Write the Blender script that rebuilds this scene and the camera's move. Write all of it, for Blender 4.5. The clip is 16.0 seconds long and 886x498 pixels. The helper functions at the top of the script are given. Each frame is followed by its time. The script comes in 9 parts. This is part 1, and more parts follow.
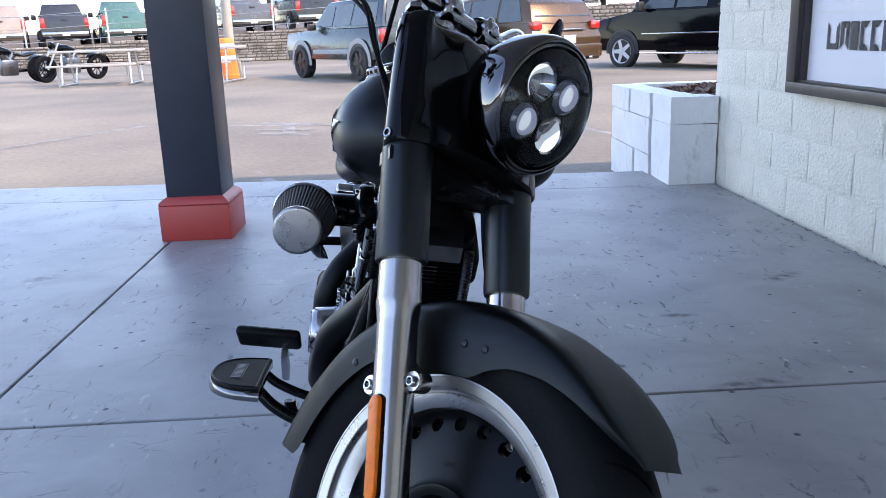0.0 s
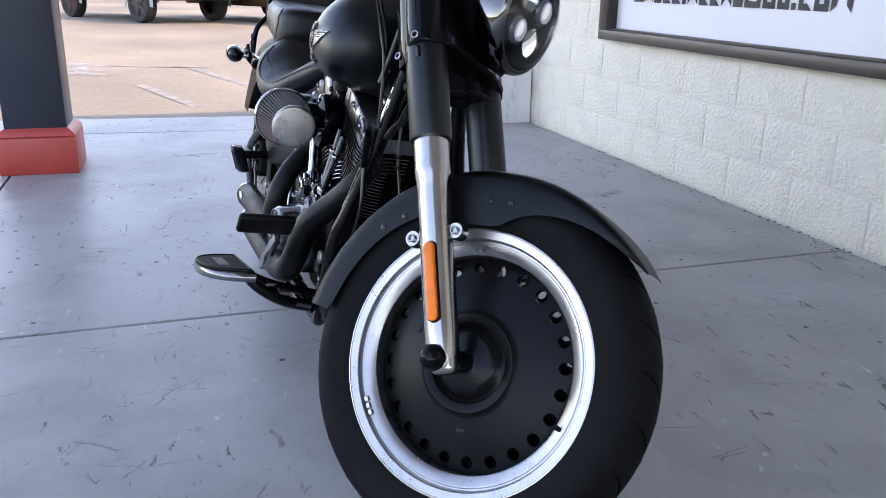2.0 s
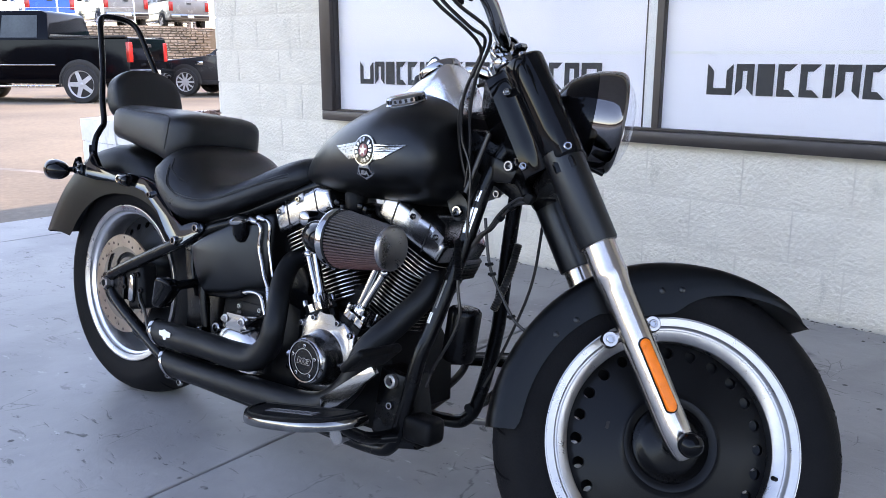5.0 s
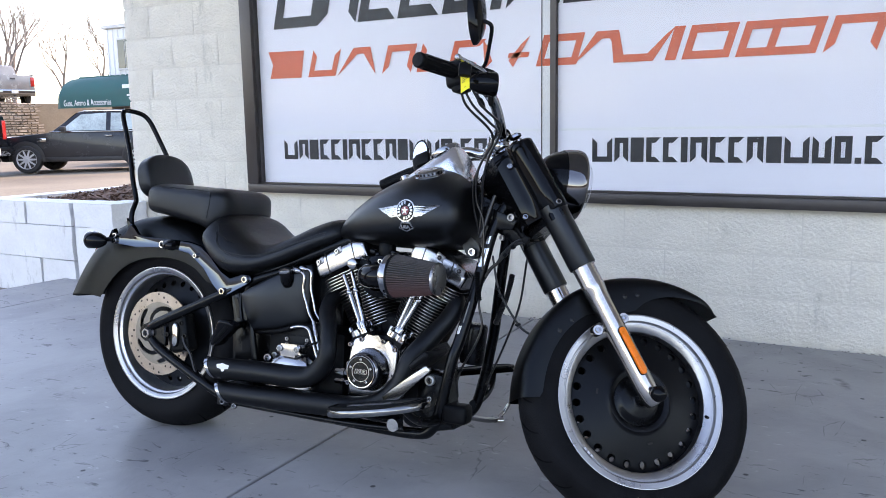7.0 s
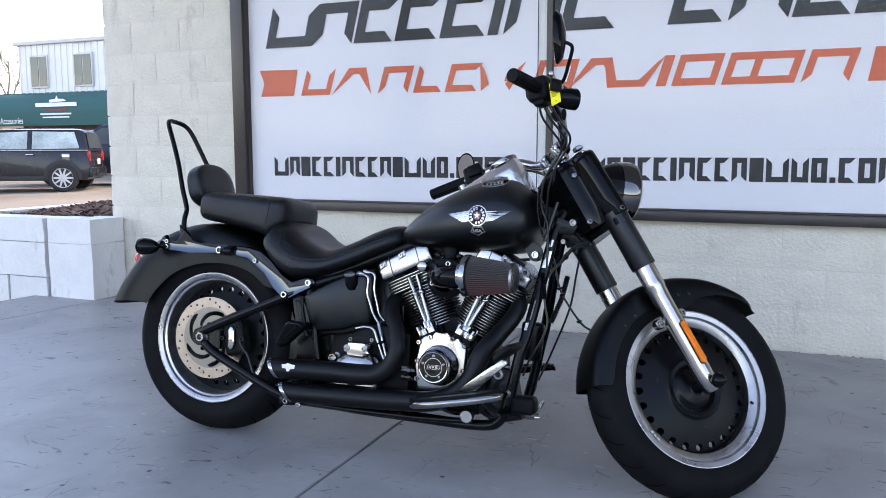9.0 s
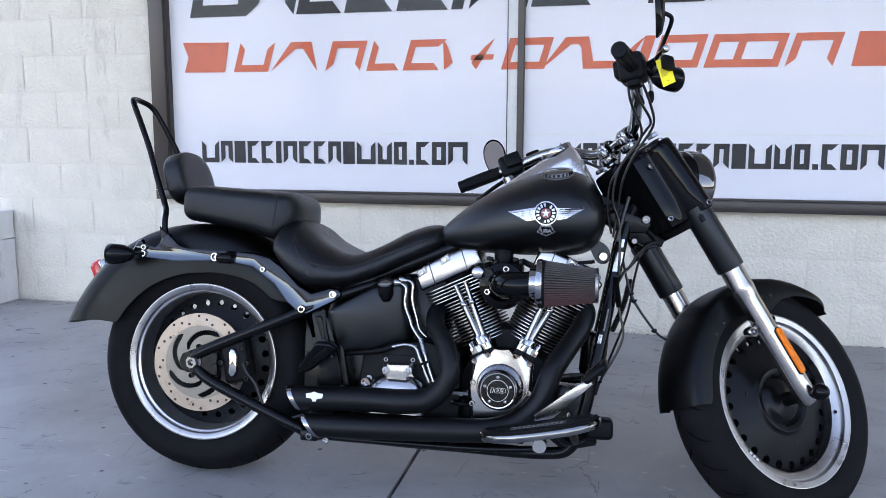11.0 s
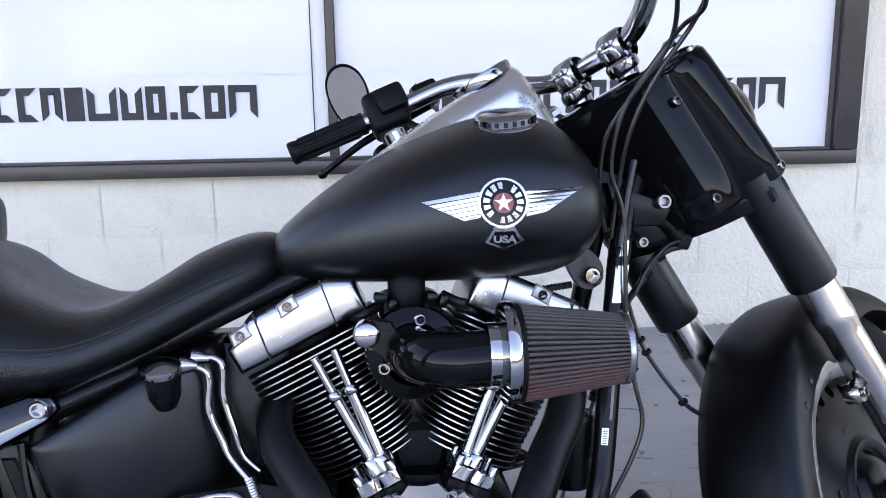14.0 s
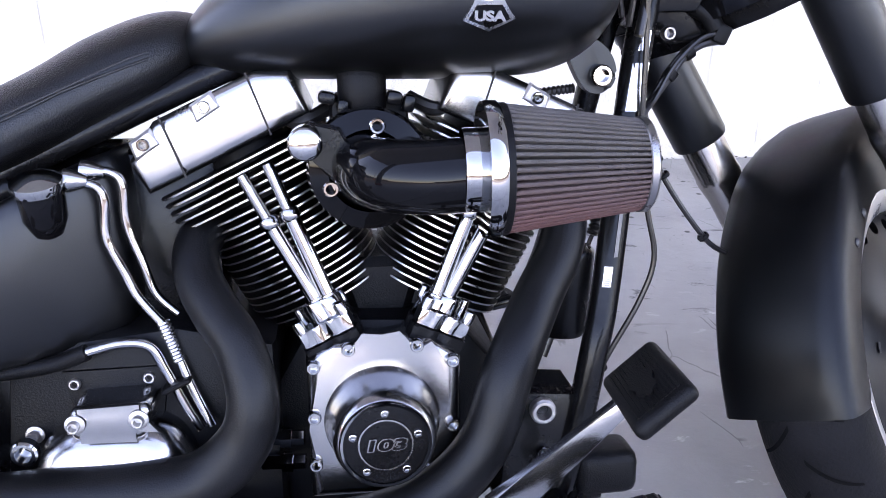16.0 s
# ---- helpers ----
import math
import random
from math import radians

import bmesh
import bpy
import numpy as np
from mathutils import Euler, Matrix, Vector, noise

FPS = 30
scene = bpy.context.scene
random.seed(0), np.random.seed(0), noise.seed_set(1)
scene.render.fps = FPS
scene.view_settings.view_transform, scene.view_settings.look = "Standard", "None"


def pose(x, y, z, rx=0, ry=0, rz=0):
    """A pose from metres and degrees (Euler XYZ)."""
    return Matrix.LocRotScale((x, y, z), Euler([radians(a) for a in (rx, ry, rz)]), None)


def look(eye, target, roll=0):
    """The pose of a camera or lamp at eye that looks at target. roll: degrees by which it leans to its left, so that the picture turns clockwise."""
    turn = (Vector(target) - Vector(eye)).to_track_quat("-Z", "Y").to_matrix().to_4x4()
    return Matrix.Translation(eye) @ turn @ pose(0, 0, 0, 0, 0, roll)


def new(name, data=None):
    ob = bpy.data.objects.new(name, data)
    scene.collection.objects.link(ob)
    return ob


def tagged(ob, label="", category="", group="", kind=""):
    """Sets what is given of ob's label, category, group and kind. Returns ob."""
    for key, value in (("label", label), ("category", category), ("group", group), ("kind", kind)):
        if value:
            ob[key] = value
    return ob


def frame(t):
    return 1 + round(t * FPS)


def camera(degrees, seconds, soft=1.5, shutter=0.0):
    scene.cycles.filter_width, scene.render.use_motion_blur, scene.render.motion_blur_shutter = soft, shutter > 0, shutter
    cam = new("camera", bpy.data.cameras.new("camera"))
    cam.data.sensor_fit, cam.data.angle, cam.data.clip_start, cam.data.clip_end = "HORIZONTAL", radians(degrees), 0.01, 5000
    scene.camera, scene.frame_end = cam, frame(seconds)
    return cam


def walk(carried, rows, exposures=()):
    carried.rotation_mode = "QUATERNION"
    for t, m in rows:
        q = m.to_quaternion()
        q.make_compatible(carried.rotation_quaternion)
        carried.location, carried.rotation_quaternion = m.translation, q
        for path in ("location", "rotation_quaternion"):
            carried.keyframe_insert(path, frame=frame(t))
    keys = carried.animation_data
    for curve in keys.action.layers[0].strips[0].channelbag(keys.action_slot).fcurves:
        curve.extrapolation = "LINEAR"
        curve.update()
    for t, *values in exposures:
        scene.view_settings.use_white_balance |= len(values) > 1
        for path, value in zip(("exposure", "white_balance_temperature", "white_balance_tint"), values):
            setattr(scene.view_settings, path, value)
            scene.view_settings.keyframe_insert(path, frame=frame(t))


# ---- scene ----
import itertools

# The camera and its way round the motorcycle
cam = camera(57.2, 16.0, 0.62)
PATH = [
    (0, (0.551, 0.037, 0.951), (0.608, 1.969, 0.439), -1.9),
    (0.5, (0.523, -0.133, 0.943), (0.658, 1.785, 0.395), -1.6),
    (1, (0.444, -0.22, 0.939), (0.695, 1.677, 0.358), -1.0),
    (1.5, (0.275, -0.28, 0.929), (0.674, 1.582, 0.32), 0.0),
    (2, (0.121, -0.203, 0.905), (0.705, 1.605, 0.282), 1.1),
    (2.5, (0.013, -0.078, 0.93), (0.778, 1.661, 0.305), 1.9),
    (3, (-0.207, 0.037, 0.943), (0.732, 1.697, 0.341), 2.1),
    (3.5, (-0.387, 0.134, 0.934), (0.708, 1.707, 0.364), 1.6),
    (4, (-0.458, 0.305, 0.947), (0.779, 1.779, 0.403), 0.9),
    (6.5, (-1.349, 0.433, 1.016), (0.34, 1.45, 0.68), -0.8),
    (7, (-1.51, 0.409, 1.028), (0.214, 1.376, 0.723), -1.0),
    (7.5, (-1.67, 0.386, 1.014), (0.086, 1.304, 0.74), -0.8),
    (8, (-1.767, 0.45, 1.012), (0.011, 1.328, 0.753), -0.6),
    (8.5, (-1.842, 0.608, 1.005), (-0.042, 1.442, 0.756), -0.4),
    (9, (-1.866, 0.741, 0.986), (-0.041, 1.521, 0.744), -0.1),
    (11.5, (-1.581, 1.49, 1.0), (0.366, 1.837, 0.702), 0.1),
    (12, (-1.425, 1.575, 0.997), (0.538, 1.81, 0.693), -0.0),
    (12.5, (-1.215, 1.72, 0.996), (0.758, 1.835, 0.69), -0.4),
    (13, (-1.067, 1.793, 0.978), (0.908, 1.802, 0.662), -0.8),
    (13.5, (-0.834, 1.772, 0.934), (1.135, 1.698, 0.592), -0.8),
    (14, (-0.594, 1.733, 0.936), (1.363, 1.615, 0.54), -0.9),
    (14.5, (-0.4, 1.693, 0.909), (1.538, 1.553, 0.437), -0.9),
    (15, (-0.339, 1.686, 0.866), (1.576, 1.542, 0.309), -0.9),
    (15.5, (-0.353, 1.681, 0.837), (1.533, 1.552, 0.186), -0.7),
    (16, (-0.373, 1.694, 0.84), (1.464, 1.562, 0.061), 0.1),
]
walk(cam, [(t, look(eye, target, roll)) for t, eye, target, roll in PATH], [(0.0, 2.33, 7080, 21), (1.0, 2.44, 7350, 21), (2.0, 2.69, 8200, 25), (4.0, 2.74, 8100, 25), (7.0, 2.50, 8000, 23), (9.0, 2.39, 7900, 22), (12.5, 2.73, 8000, 26), (14.5, 3.08, 7900, 28), (16.0, 3.74, 8300, 34)])

# Daylight: a low warm sun from behind the building, clear sky with thin cloud
SUN_AZ, SUN_EL = radians(115.0), radians(42.0)      # azimuth from +y clockwise
world = bpy.data.worlds.new("sky")
scene.world = world
world.use_nodes = True
wn = world.node_tree.nodes
wl = world.node_tree.links
sky = wn.new("ShaderNodeTexSky")
sky.sky_type = "NISHITA"
sky.sun_disc = False
sky.sun_elevation = SUN_EL
sky.sun_rotation = SUN_AZ
sky.air_density, sky.dust_density, sky.ozone_density = 1.0, 0.5, 1.0
bg = wn["Background"]
bg.inputs["Strength"].default_value = 0.15
wl.new(sky.outputs["Color"], bg.inputs["Color"])
sun_data = bpy.data.lights.new("sun", "SUN")
sun_data.energy, sun_data.angle, sun_data.color = 1.12, radians(0.6), (1.0, 0.86, 0.68)
sun = new("sun", sun_data)
to_sun = Vector((math.sin(SUN_AZ) * math.cos(SUN_EL), math.cos(SUN_AZ) * math.cos(SUN_EL), math.sin(SUN_EL)))
sun.matrix_world = look(to_sun * 60, (0, 0, 0))

# ---- mesh tools ----
def V(*a):
    return Vector(a)


def ease(points, steps=8):
    """A smooth curve through the points (Catmull-Rom)."""
    pts = [Vector(p) for p in points]
    out = []
    for i in range(len(pts) - 1):
        p0, p1, p2, p3 = pts[max(i - 1, 0)], pts[i], pts[i + 1], pts[min(i + 2, len(pts) - 1)]
        for k in range(steps):
            t = k / steps
            out.append(0.5 * ((2 * p1) + (p2 - p0) * t + (2 * p0 - 5 * p1 + 4 * p2 - p3) * t * t + (3 * p1 - p0 - 3 * p2 + p3) * t ** 3))
    out.append(pts[-1].copy())
    return out


def rings(bm, loops, closed=True, cap=True, wrap=False):
    """Faces between loops of equal length."""
    vs = [[bm.verts.new(p) for p in loop] for loop in loops]
    pairs = list(zip(vs, vs[1:])) + ([(vs[-1], vs[0])] if wrap else [])
    for a, b in pairs:
        n = len(a)
        for i in range(n if closed else n - 1):
            j = (i + 1) % n
            try:
                bm.faces.new((a[i], a[j], b[j], b[i]))
            except ValueError:
                pass
    if cap and closed and not wrap:
        for loop in (vs[0][::-1], vs[-1]):
            if len(loop) > 2:
                bm.faces.new(loop)
    return vs


def tube(bm, points, radius, seg=12, steps=6, cap=True):
    """A round bar along a smooth path; radius is one number or one per point."""
    path = ease(points, steps) if steps > 1 else [Vector(p) for p in points]
    n = len(path)
    if isinstance(radius, (int, float)):
        radii = [radius] * n
    else:
        radii = [float(np.interp(i / (n - 1) * (len(radius) - 1), range(len(radius)), radius)) for i in range(n)]
    side, loops = None, []
    for i, p in enumerate(path):
        d = (path[min(i + 1, n - 1)] - path[max(i - 1, 0)]).normalized()
        if side is None:
            side = d.orthogonal().normalized()
        side = (side - d * side.dot(d)).normalized()
        up = d.cross(side)
        loops.append([p + radii[i] * (math.cos(a) * side + math.sin(a) * up) for a in (2 * math.pi * k / seg for k in range(seg))])
    rings(bm, loops, cap=cap)
    return bm


def rod(bm, a, b, r, seg=12, r2=None):
    return tube(bm, [a, b], r if r2 is None else [r, r2], seg, 1)


def lathe(bm, profile, origin, axis, seg=32, wrap=False, cap=False, arc=None):
    """profile of (radius, height along the axis), turned about the axis."""
    axis = Vector(axis).normalized()
    side = axis.orthogonal().normalized()
    up = axis.cross(side)
    origin = Vector(origin)
    loops = []
    for r, h in profile:
        loops.append([origin + axis * h + r * (math.cos(a) * side + math.sin(a) * up) for a in (2 * math.pi * k / seg for k in range(seg))])
    rings(bm, loops, cap=cap, wrap=wrap)
    return bm


def box(bm, centre, size, turn=None, bevel=0.0, seg=1):
    m = Matrix.Translation(centre) @ (turn.to_4x4() if turn else Matrix())
    made = bmesh.ops.create_cube(bm, size=1.0, matrix=m @ Matrix.Diagonal((*size, 1)))
    if bevel:
        edges = list({e for v in made["verts"] for e in v.link_edges})
        bmesh.ops.bevel(bm, geom=edges, offset=bevel, segments=seg, affect="EDGES", profile=0.5)
    return bm


def slab(bm, outline, lift, thick, frame_m=None, bevel=0.0, seg=1):
    """A flat plate: an outline of (u, v), from lift to lift + thick along w; frame_m takes (u, v, w) to the place."""
    m = frame_m or Matrix()
    lo = [bm.verts.new(m @ Vector((u, v, lift))) for u, v in outline]
    hi = [bm.verts.new(m @ Vector((u, v, lift + thick))) for u, v in outline]
    n = len(lo)
    bm.faces.new(lo[::-1])
    bm.faces.new(hi)
    for i in range(n):
        bm.faces.new((lo[i], lo[(i + 1) % n], hi[(i + 1) % n], hi[i]))
    if bevel:
        edges = {e for v in hi for e in v.link_edges if all(w in hi for w in e.verts)}
        bmesh.ops.bevel(bm, geom=list(edges), offset=bevel, segments=seg, affect="EDGES", profile=0.5)
    return bm


SIDE = Matrix(((1, 0, 0, 0), (0, 0, -1, 0), (0, 1, 0, 0), (0, 0, 0, 1)))   # (u, v, w) -> (x, -w, z): plates that face the right


def mesh_of(bm, name, material, smooth=40.0):
    bmesh.ops.recalc_face_normals(bm, faces=bm.faces)
    me = bpy.data.meshes.new(name)
    bm.to_mesh(me)
    bm.free()
    for m in material if isinstance(material, (list, tuple)) else [material]:
        me.materials.append(m)
    if smooth:
        me.shade_smooth()
        me.set_sharp_from_angle(angle=radians(smooth))
    return me


def part(name, bm, material, parent, label="", smooth=40.0):
    ob = new(name, mesh_of(bm, name, material, smooth))
    ob.parent = parent
    if label:
        ob["label"] = label
    return ob


def single(name, bm, material, label, category, group="", kind="", smooth=40.0, at=None):
    ob = new(name, mesh_of(bm, name, material, smooth))
    if at is not None:
        ob.matrix_world = at
    return tagged(ob, label, category, group, kind)


def thing(name, label, category, at, group="", kind=""):
    ob = new(name)
    ob.empty_display_size = 0.1
    ob.matrix_world = at
    return tagged(ob, label, category, group, kind)


# ---- materials ----
def mat(name, color, rough=0.5, metal=0.0, var=0.12, scale=6.0, bump=0.0, bscale=120.0, coat=0.0, rvar=0.08, tint=None, aniso=0.0, spec=0.5, grain=1.0, bdist=0.004):
    """A principled surface with colour and roughness that vary at two scales, and fine relief."""
    m = bpy.data.materials.new(name)
    m.use_nodes = True
    nt = m.node_tree
    b = nt.nodes["Principled BSDF"]
    co = nt.nodes.new("ShaderNodeTexCoord")
    big = nt.nodes.new("ShaderNodeTexNoise")
    big.inputs["Scale"].default_value, big.inputs["Detail"].default_value = scale, 6
    fine = nt.nodes.new("ShaderNodeTexNoise")
    fine.inputs["Scale"].default_value, fine.inputs["Detail"].default_value = scale * 14 * grain, 4
    for n in (big, fine):
        nt.links.new(co.outputs["Object"], n.inputs["Vector"])
    mix = nt.nodes.new("ShaderNodeMath")
    mix.operation = "MULTIPLY_ADD"
    mix.inputs[1].default_value = 0.4
    nt.links.new(fine.outputs["Fac"], mix.inputs[0])
    nt.links.new(big.outputs["Fac"], mix.inputs[2])
    ramp = nt.nodes.new("ShaderNodeMapRange")
    ramp.inputs["From Min"].default_value, ramp.inputs["From Max"].default_value = 0.45, 0.95
    nt.links.new(mix.outputs[0], ramp.inputs["Value"])
    col = nt.nodes.new("ShaderNodeMix")
    col.data_type = "RGBA"
    lo = [max(c * (1 - var), 0) for c in color]
    hi = [min(c * (1 + var), 1) for c in (tint or color)]
    col.inputs["A"].default_value, col.inputs["B"].default_value = (*lo, 1), (*hi, 1)
    nt.links.new(ramp.outputs["Result"], col.inputs["Factor"])
    nt.links.new(col.outputs["Result"], b.inputs["Base Color"])
    rr = nt.nodes.new("ShaderNodeMapRange")
    rr.inputs["To Min"].default_value, rr.inputs["To Max"].default_value = max(rough - rvar, 0.02), min(rough + rvar, 1)
    nt.links.new(ramp.outputs["Result"], rr.inputs["Value"])
    nt.links.new(rr.outputs["Result"], b.inputs["Roughness"])
    b.inputs["Metallic"].default_value = metal
    b.inputs["Coat Weight"].default_value = coat
    b.inputs["Coat Roughness"].default_value = 0.05
    b.inputs["Specular IOR Level"].default_value = spec
    if spec < 0.5:
        b.inputs["Specular Tint"].default_value = (0.82, 0.91, 1.0, 1)
    if aniso:
        b.inputs["Anisotropic"].default_value = aniso
    if bump:
        rel = nt.nodes.new("ShaderNodeTexNoise")
        rel.inputs["Scale"].default_value, rel.inputs["Detail"].default_value = bscale, 5
        nt.links.new(co.outputs["Object"], rel.inputs["Vector"])
        bp = nt.nodes.new("ShaderNodeBump")
        bp.inputs["Strength"].default_value, bp.inputs["Distance"].default_value = min(bump, 1.0), bdist
        nt.links.new(rel.outputs["Fac"], bp.inputs["Height"])
        nt.links.new(bp.outputs["Normal"], b.inputs["Normal"])
    return m


def pane_glass(name, tint=(0.9, 0.93, 0.95), ior=1.3):
    """Thin window glass: clear straight through, mirror by Fresnel."""
    m = bpy.data.materials.new(name)
    m.use_nodes = True
    nt = m.node_tree
    nt.nodes.remove(nt.nodes["Principled BSDF"])
    out = nt.nodes["Material Output"]
    tr = nt.nodes.new("ShaderNodeBsdfTransparent")
    tr.inputs["Color"].default_value = (*tint, 1)
    gl = nt.nodes.new("ShaderNodeBsdfGlossy")
    gl.inputs["Roughness"].default_value = 0.01
    lw = nt.nodes.new("ShaderNodeLayerWeight")
    lw.inputs["Blend"].default_value = 0.5
    pw = nt.nodes.new("ShaderNodeMath")
    pw.operation = "POWER"
    pw.inputs[1].default_value = 5.0
    fr = nt.nodes.new("ShaderNodeMath")
    fr.operation = "MULTIPLY_ADD"
    f0 = ((ior - 1) / (ior + 1)) ** 2
    fr.inputs[1].default_value, fr.inputs[2].default_value = 0.5 * (1 - f0), f0
    nt.links.new(lw.outputs["Facing"], pw.inputs[0])
    nt.links.new(pw.outputs[0], fr.inputs[0])
    mx = nt.nodes.new("ShaderNodeMixShader")
    nt.links.new(fr.outputs[0], mx.inputs[0])
    nt.links.new(tr.outputs[0], mx.inputs[1])
    nt.links.new(gl.outputs[0], mx.inputs[2])
    nt.links.new(mx.outputs[0], out.inputs["Surface"])
    return m


def lamp_mat(name, color, strength):
    m = bpy.data.materials.new(name)
    m.use_nodes = True
    b = m.node_tree.nodes["Principled BSDF"]
    b.inputs["Base Color"].default_value = (*color, 1)
    b.inputs["Emission Color"].default_value = (*color, 1)
    b.inputs["Emission Strength"].default_value = strength
    return m


DENIM = mat("matt_black_paint", (0.0024, 0.0025, 0.0029), 0.34, var=0.25, scale=9, rvar=0.05, bump=0.05, bscale=900, spec=0.42)
GLOSS = mat("gloss_black_paint", (0.003, 0.003, 0.0035), 0.05, var=0.2, rvar=0.02, spec=0.15)
BOARDEDGE = mat("worn_chrome_edge", (0.17, 0.175, 0.18), 0.12, 1.0, var=0.25, scale=30, rvar=0.06)
STRUT = mat("smoked_chrome", (0.062, 0.074, 0.092), 0.08, 1.0, var=0.12, scale=7, rvar=0.04)
SATIN = mat("satin_black_frame", (0.003, 0.003, 0.0034), 0.24, var=0.3, scale=18, rvar=0.07, bump=0.08, bscale=300, spec=0.19)
WRINKLE = mat("wrinkle_black_cast", (0.0030, 0.0030, 0.0034), 0.42, var=0.3, scale=20, bump=0.22, bscale=520, spec=0.13)
HEATBLACK = mat("ceramic_black_exhaust", (0.0024, 0.0024, 0.0028), 0.44, var=0.5, scale=10, rvar=0.10, bump=0.12, bscale=500, spec=0.24)
CHROME = mat("chrome", (0.33, 0.34, 0.35), 0.06, 1.0, var=0.04, rvar=0.03)
BLACKCHROME = mat("black_chrome", (0.13, 0.13, 0.135), 0.05, 1.0, var=0.1, rvar=0.02)
SATINCHROME = mat("satin_chrome", (0.74, 0.75, 0.77), 0.26, 1.0, var=0.04, scale=20, rvar=0.025, aniso=0.3)
POLISHED = mat("polished_aluminium", (0.335, 0.34, 0.35), 0.20, 1.0, var=0.08, scale=12, rvar=0.07, bump=0.03, bscale=400)
FORKMETAL = mat("brushed_fork_metal", (0.45, 0.43, 0.41), 0.19, 1.0, var=0.12, scale=9, rvar=0.06, aniso=0.3)
MACHINED = mat("machined_aluminium", (0.345, 0.35, 0.36), 0.25, 1.0, var=0.05, scale=30, rvar=0.03)
CAST = mat("cast_aluminium", (0.42, 0.42, 0.43), 0.42, 1.0, var=0.15, scale=30, bump=0.2, bscale=350)
RIMLIP = mat("brushed_rim_lip", (0.38, 0.38, 0.385), 0.32, 1.0, var=0.10, scale=25, rvar=0.08)
ROTOR = mat("brake_steel", (0.215, 0.19, 0.178), 0.34, 1.0, var=0.10, scale=25, rvar=0.08, tint=(0.26, 0.225, 0.205))
CARRIER = mat("disc_carrier_steel", (0.155, 0.148, 0.142), 0.40, 1.0, var=0.15, scale=25, rvar=0.08)
RUBBER = mat("tyre_rubber", (0.0065, 0.0065, 0.0073), 0.58, var=0.35, scale=14, bump=0.25, bscale=260, spec=0.06)
WHEELBLACK = mat("satin_charcoal_wheel", (0.0035, 0.0035, 0.004), 0.34, var=0.2, scale=14, rvar=0.06, bump=0.06, bscale=400, spec=0.16)
BARREL = mat("polished_rim_barrel", (0.84, 0.84, 0.85), 0.33, 1.0, var=0.06, scale=20, rvar=0.04)
ENDCAP = mat("dull_filter_cap", (0.30, 0.30, 0.31), 0.30, 1.0, var=0.10, scale=30, rvar=0.06)
TREADCUT = mat("tread_cut", (0.0025, 0.0025, 0.0028), 0.9, var=0.2, scale=20, spec=0.05)
PADPRINT = mat("worn_grey_rubber", (0.10, 0.10, 0.105), 0.5, var=0.3, scale=60)
GRIPRUBBER = mat("black_rubber", (0.004, 0.004, 0.0045), 0.45, var=0.3, scale=30, bump=0.2, bscale=500, spec=0.11)
LEATHER = mat("black_vinyl", (0.0032, 0.0032, 0.0036), 0.33, var=0.25, scale=12, rvar=0.06, bump=0.30, bscale=520, spec=0.38)
CABLE = mat("black_cable_sheath", (0.005, 0.005, 0.0055), 0.34, var=0.2, scale=30)
AMBER = mat("amber_reflector", (0.80, 0.165, 0.004), 0.30, var=0.14, scale=60, rvar=0.05, bump=0.3, bscale=420, coat=0.1, spec=0.3)
FINEDGE = mat("bright_fin_edge", (0.34, 0.35, 0.36), 0.30, 1.0, var=0.25, scale=40, rvar=0.1)
NUTSTEEL = mat("dull_steel", (0.20, 0.20, 0.21), 0.34, 1.0, var=0.15, scale=40, rvar=0.08)
REDLENS = mat("red_lens", (0.55, 0.02, 0.02), 0.15, var=0.15, scale=30, coat=0.5)
PLEAT = mat("oiled_filter_gauze", (0.026, 0.025, 0.026), 0.65, var=0.3, scale=7, bump=0.5, bscale=700, tint=(0.046, 0.042, 0.042))
nt = PLEAT.node_tree
# the gauze turns redder towards its bottom
sepz = nt.nodes.new("ShaderNodeSeparateXYZ")
red_ramp = nt.nodes.new("ShaderNodeMapRange")
red_ramp.inputs["From Min"].default_value, red_ramp.inputs["From Max"].default_value, red_ramp.inputs["To Max"].default_value = 0.612, 0.550, 0.85
red_mix = nt.nodes.new("ShaderNodeMix")
red_mix.data_type = "RGBA"
red_mix.inputs["B"].default_value = (0.070, 0.022, 0.024, 1)
pb = nt.nodes["Principled BSDF"]
nt.links.new(nt.nodes["Texture Coordinate"].outputs["Object"], sepz.inputs[0])
nt.links.new(sepz.outputs["Z"], red_ramp.inputs["Value"])
nt.links.new(red_ramp.outputs["Result"], red_mix.inputs["Factor"])
nt.links.new(pb.inputs["Base Color"].links[0].from_socket, red_mix.inputs["A"])
nt.links.new(red_mix.outputs["Result"], pb.inputs["Base Color"])
FOIL = mat("silver_foil", (0.55, 0.56, 0.57), 0.22, 1.0, var=0.08, scale=60)
WHITEMARK = mat("white_print", (0.75, 0.75, 0.74), 0.5, var=0.06, scale=40)
SILVERMARK = mat("silver_badge", (0.40, 0.41, 0.42), 0.27, 1.0, var=0.06, scale=40)
REDMARK = mat("dark_red_enamel", (0.16, 0.012, 0.02), 0.3, var=0.1, scale=40)
YELLOWTAG = mat("yellow_tag", (0.85, 0.72, 0.02), 0.5, var=0.06, scale=30)
MIRROR = mat("mirror_glass", (0.85, 0.86, 0.87), 0.02, 1.0, var=0.01, rvar=0.01)
LED = lamp_mat("bowl_crescent_glow", (0.85, 0.95, 1.0), 0.24)
LEDHALO = lamp_mat("bowl_spill_glow", (0.50, 0.58, 0.62), 0.085)
LEDSOFT = lamp_mat("lens_patch_glow", (0.50, 0.58, 0.62), 0.13)
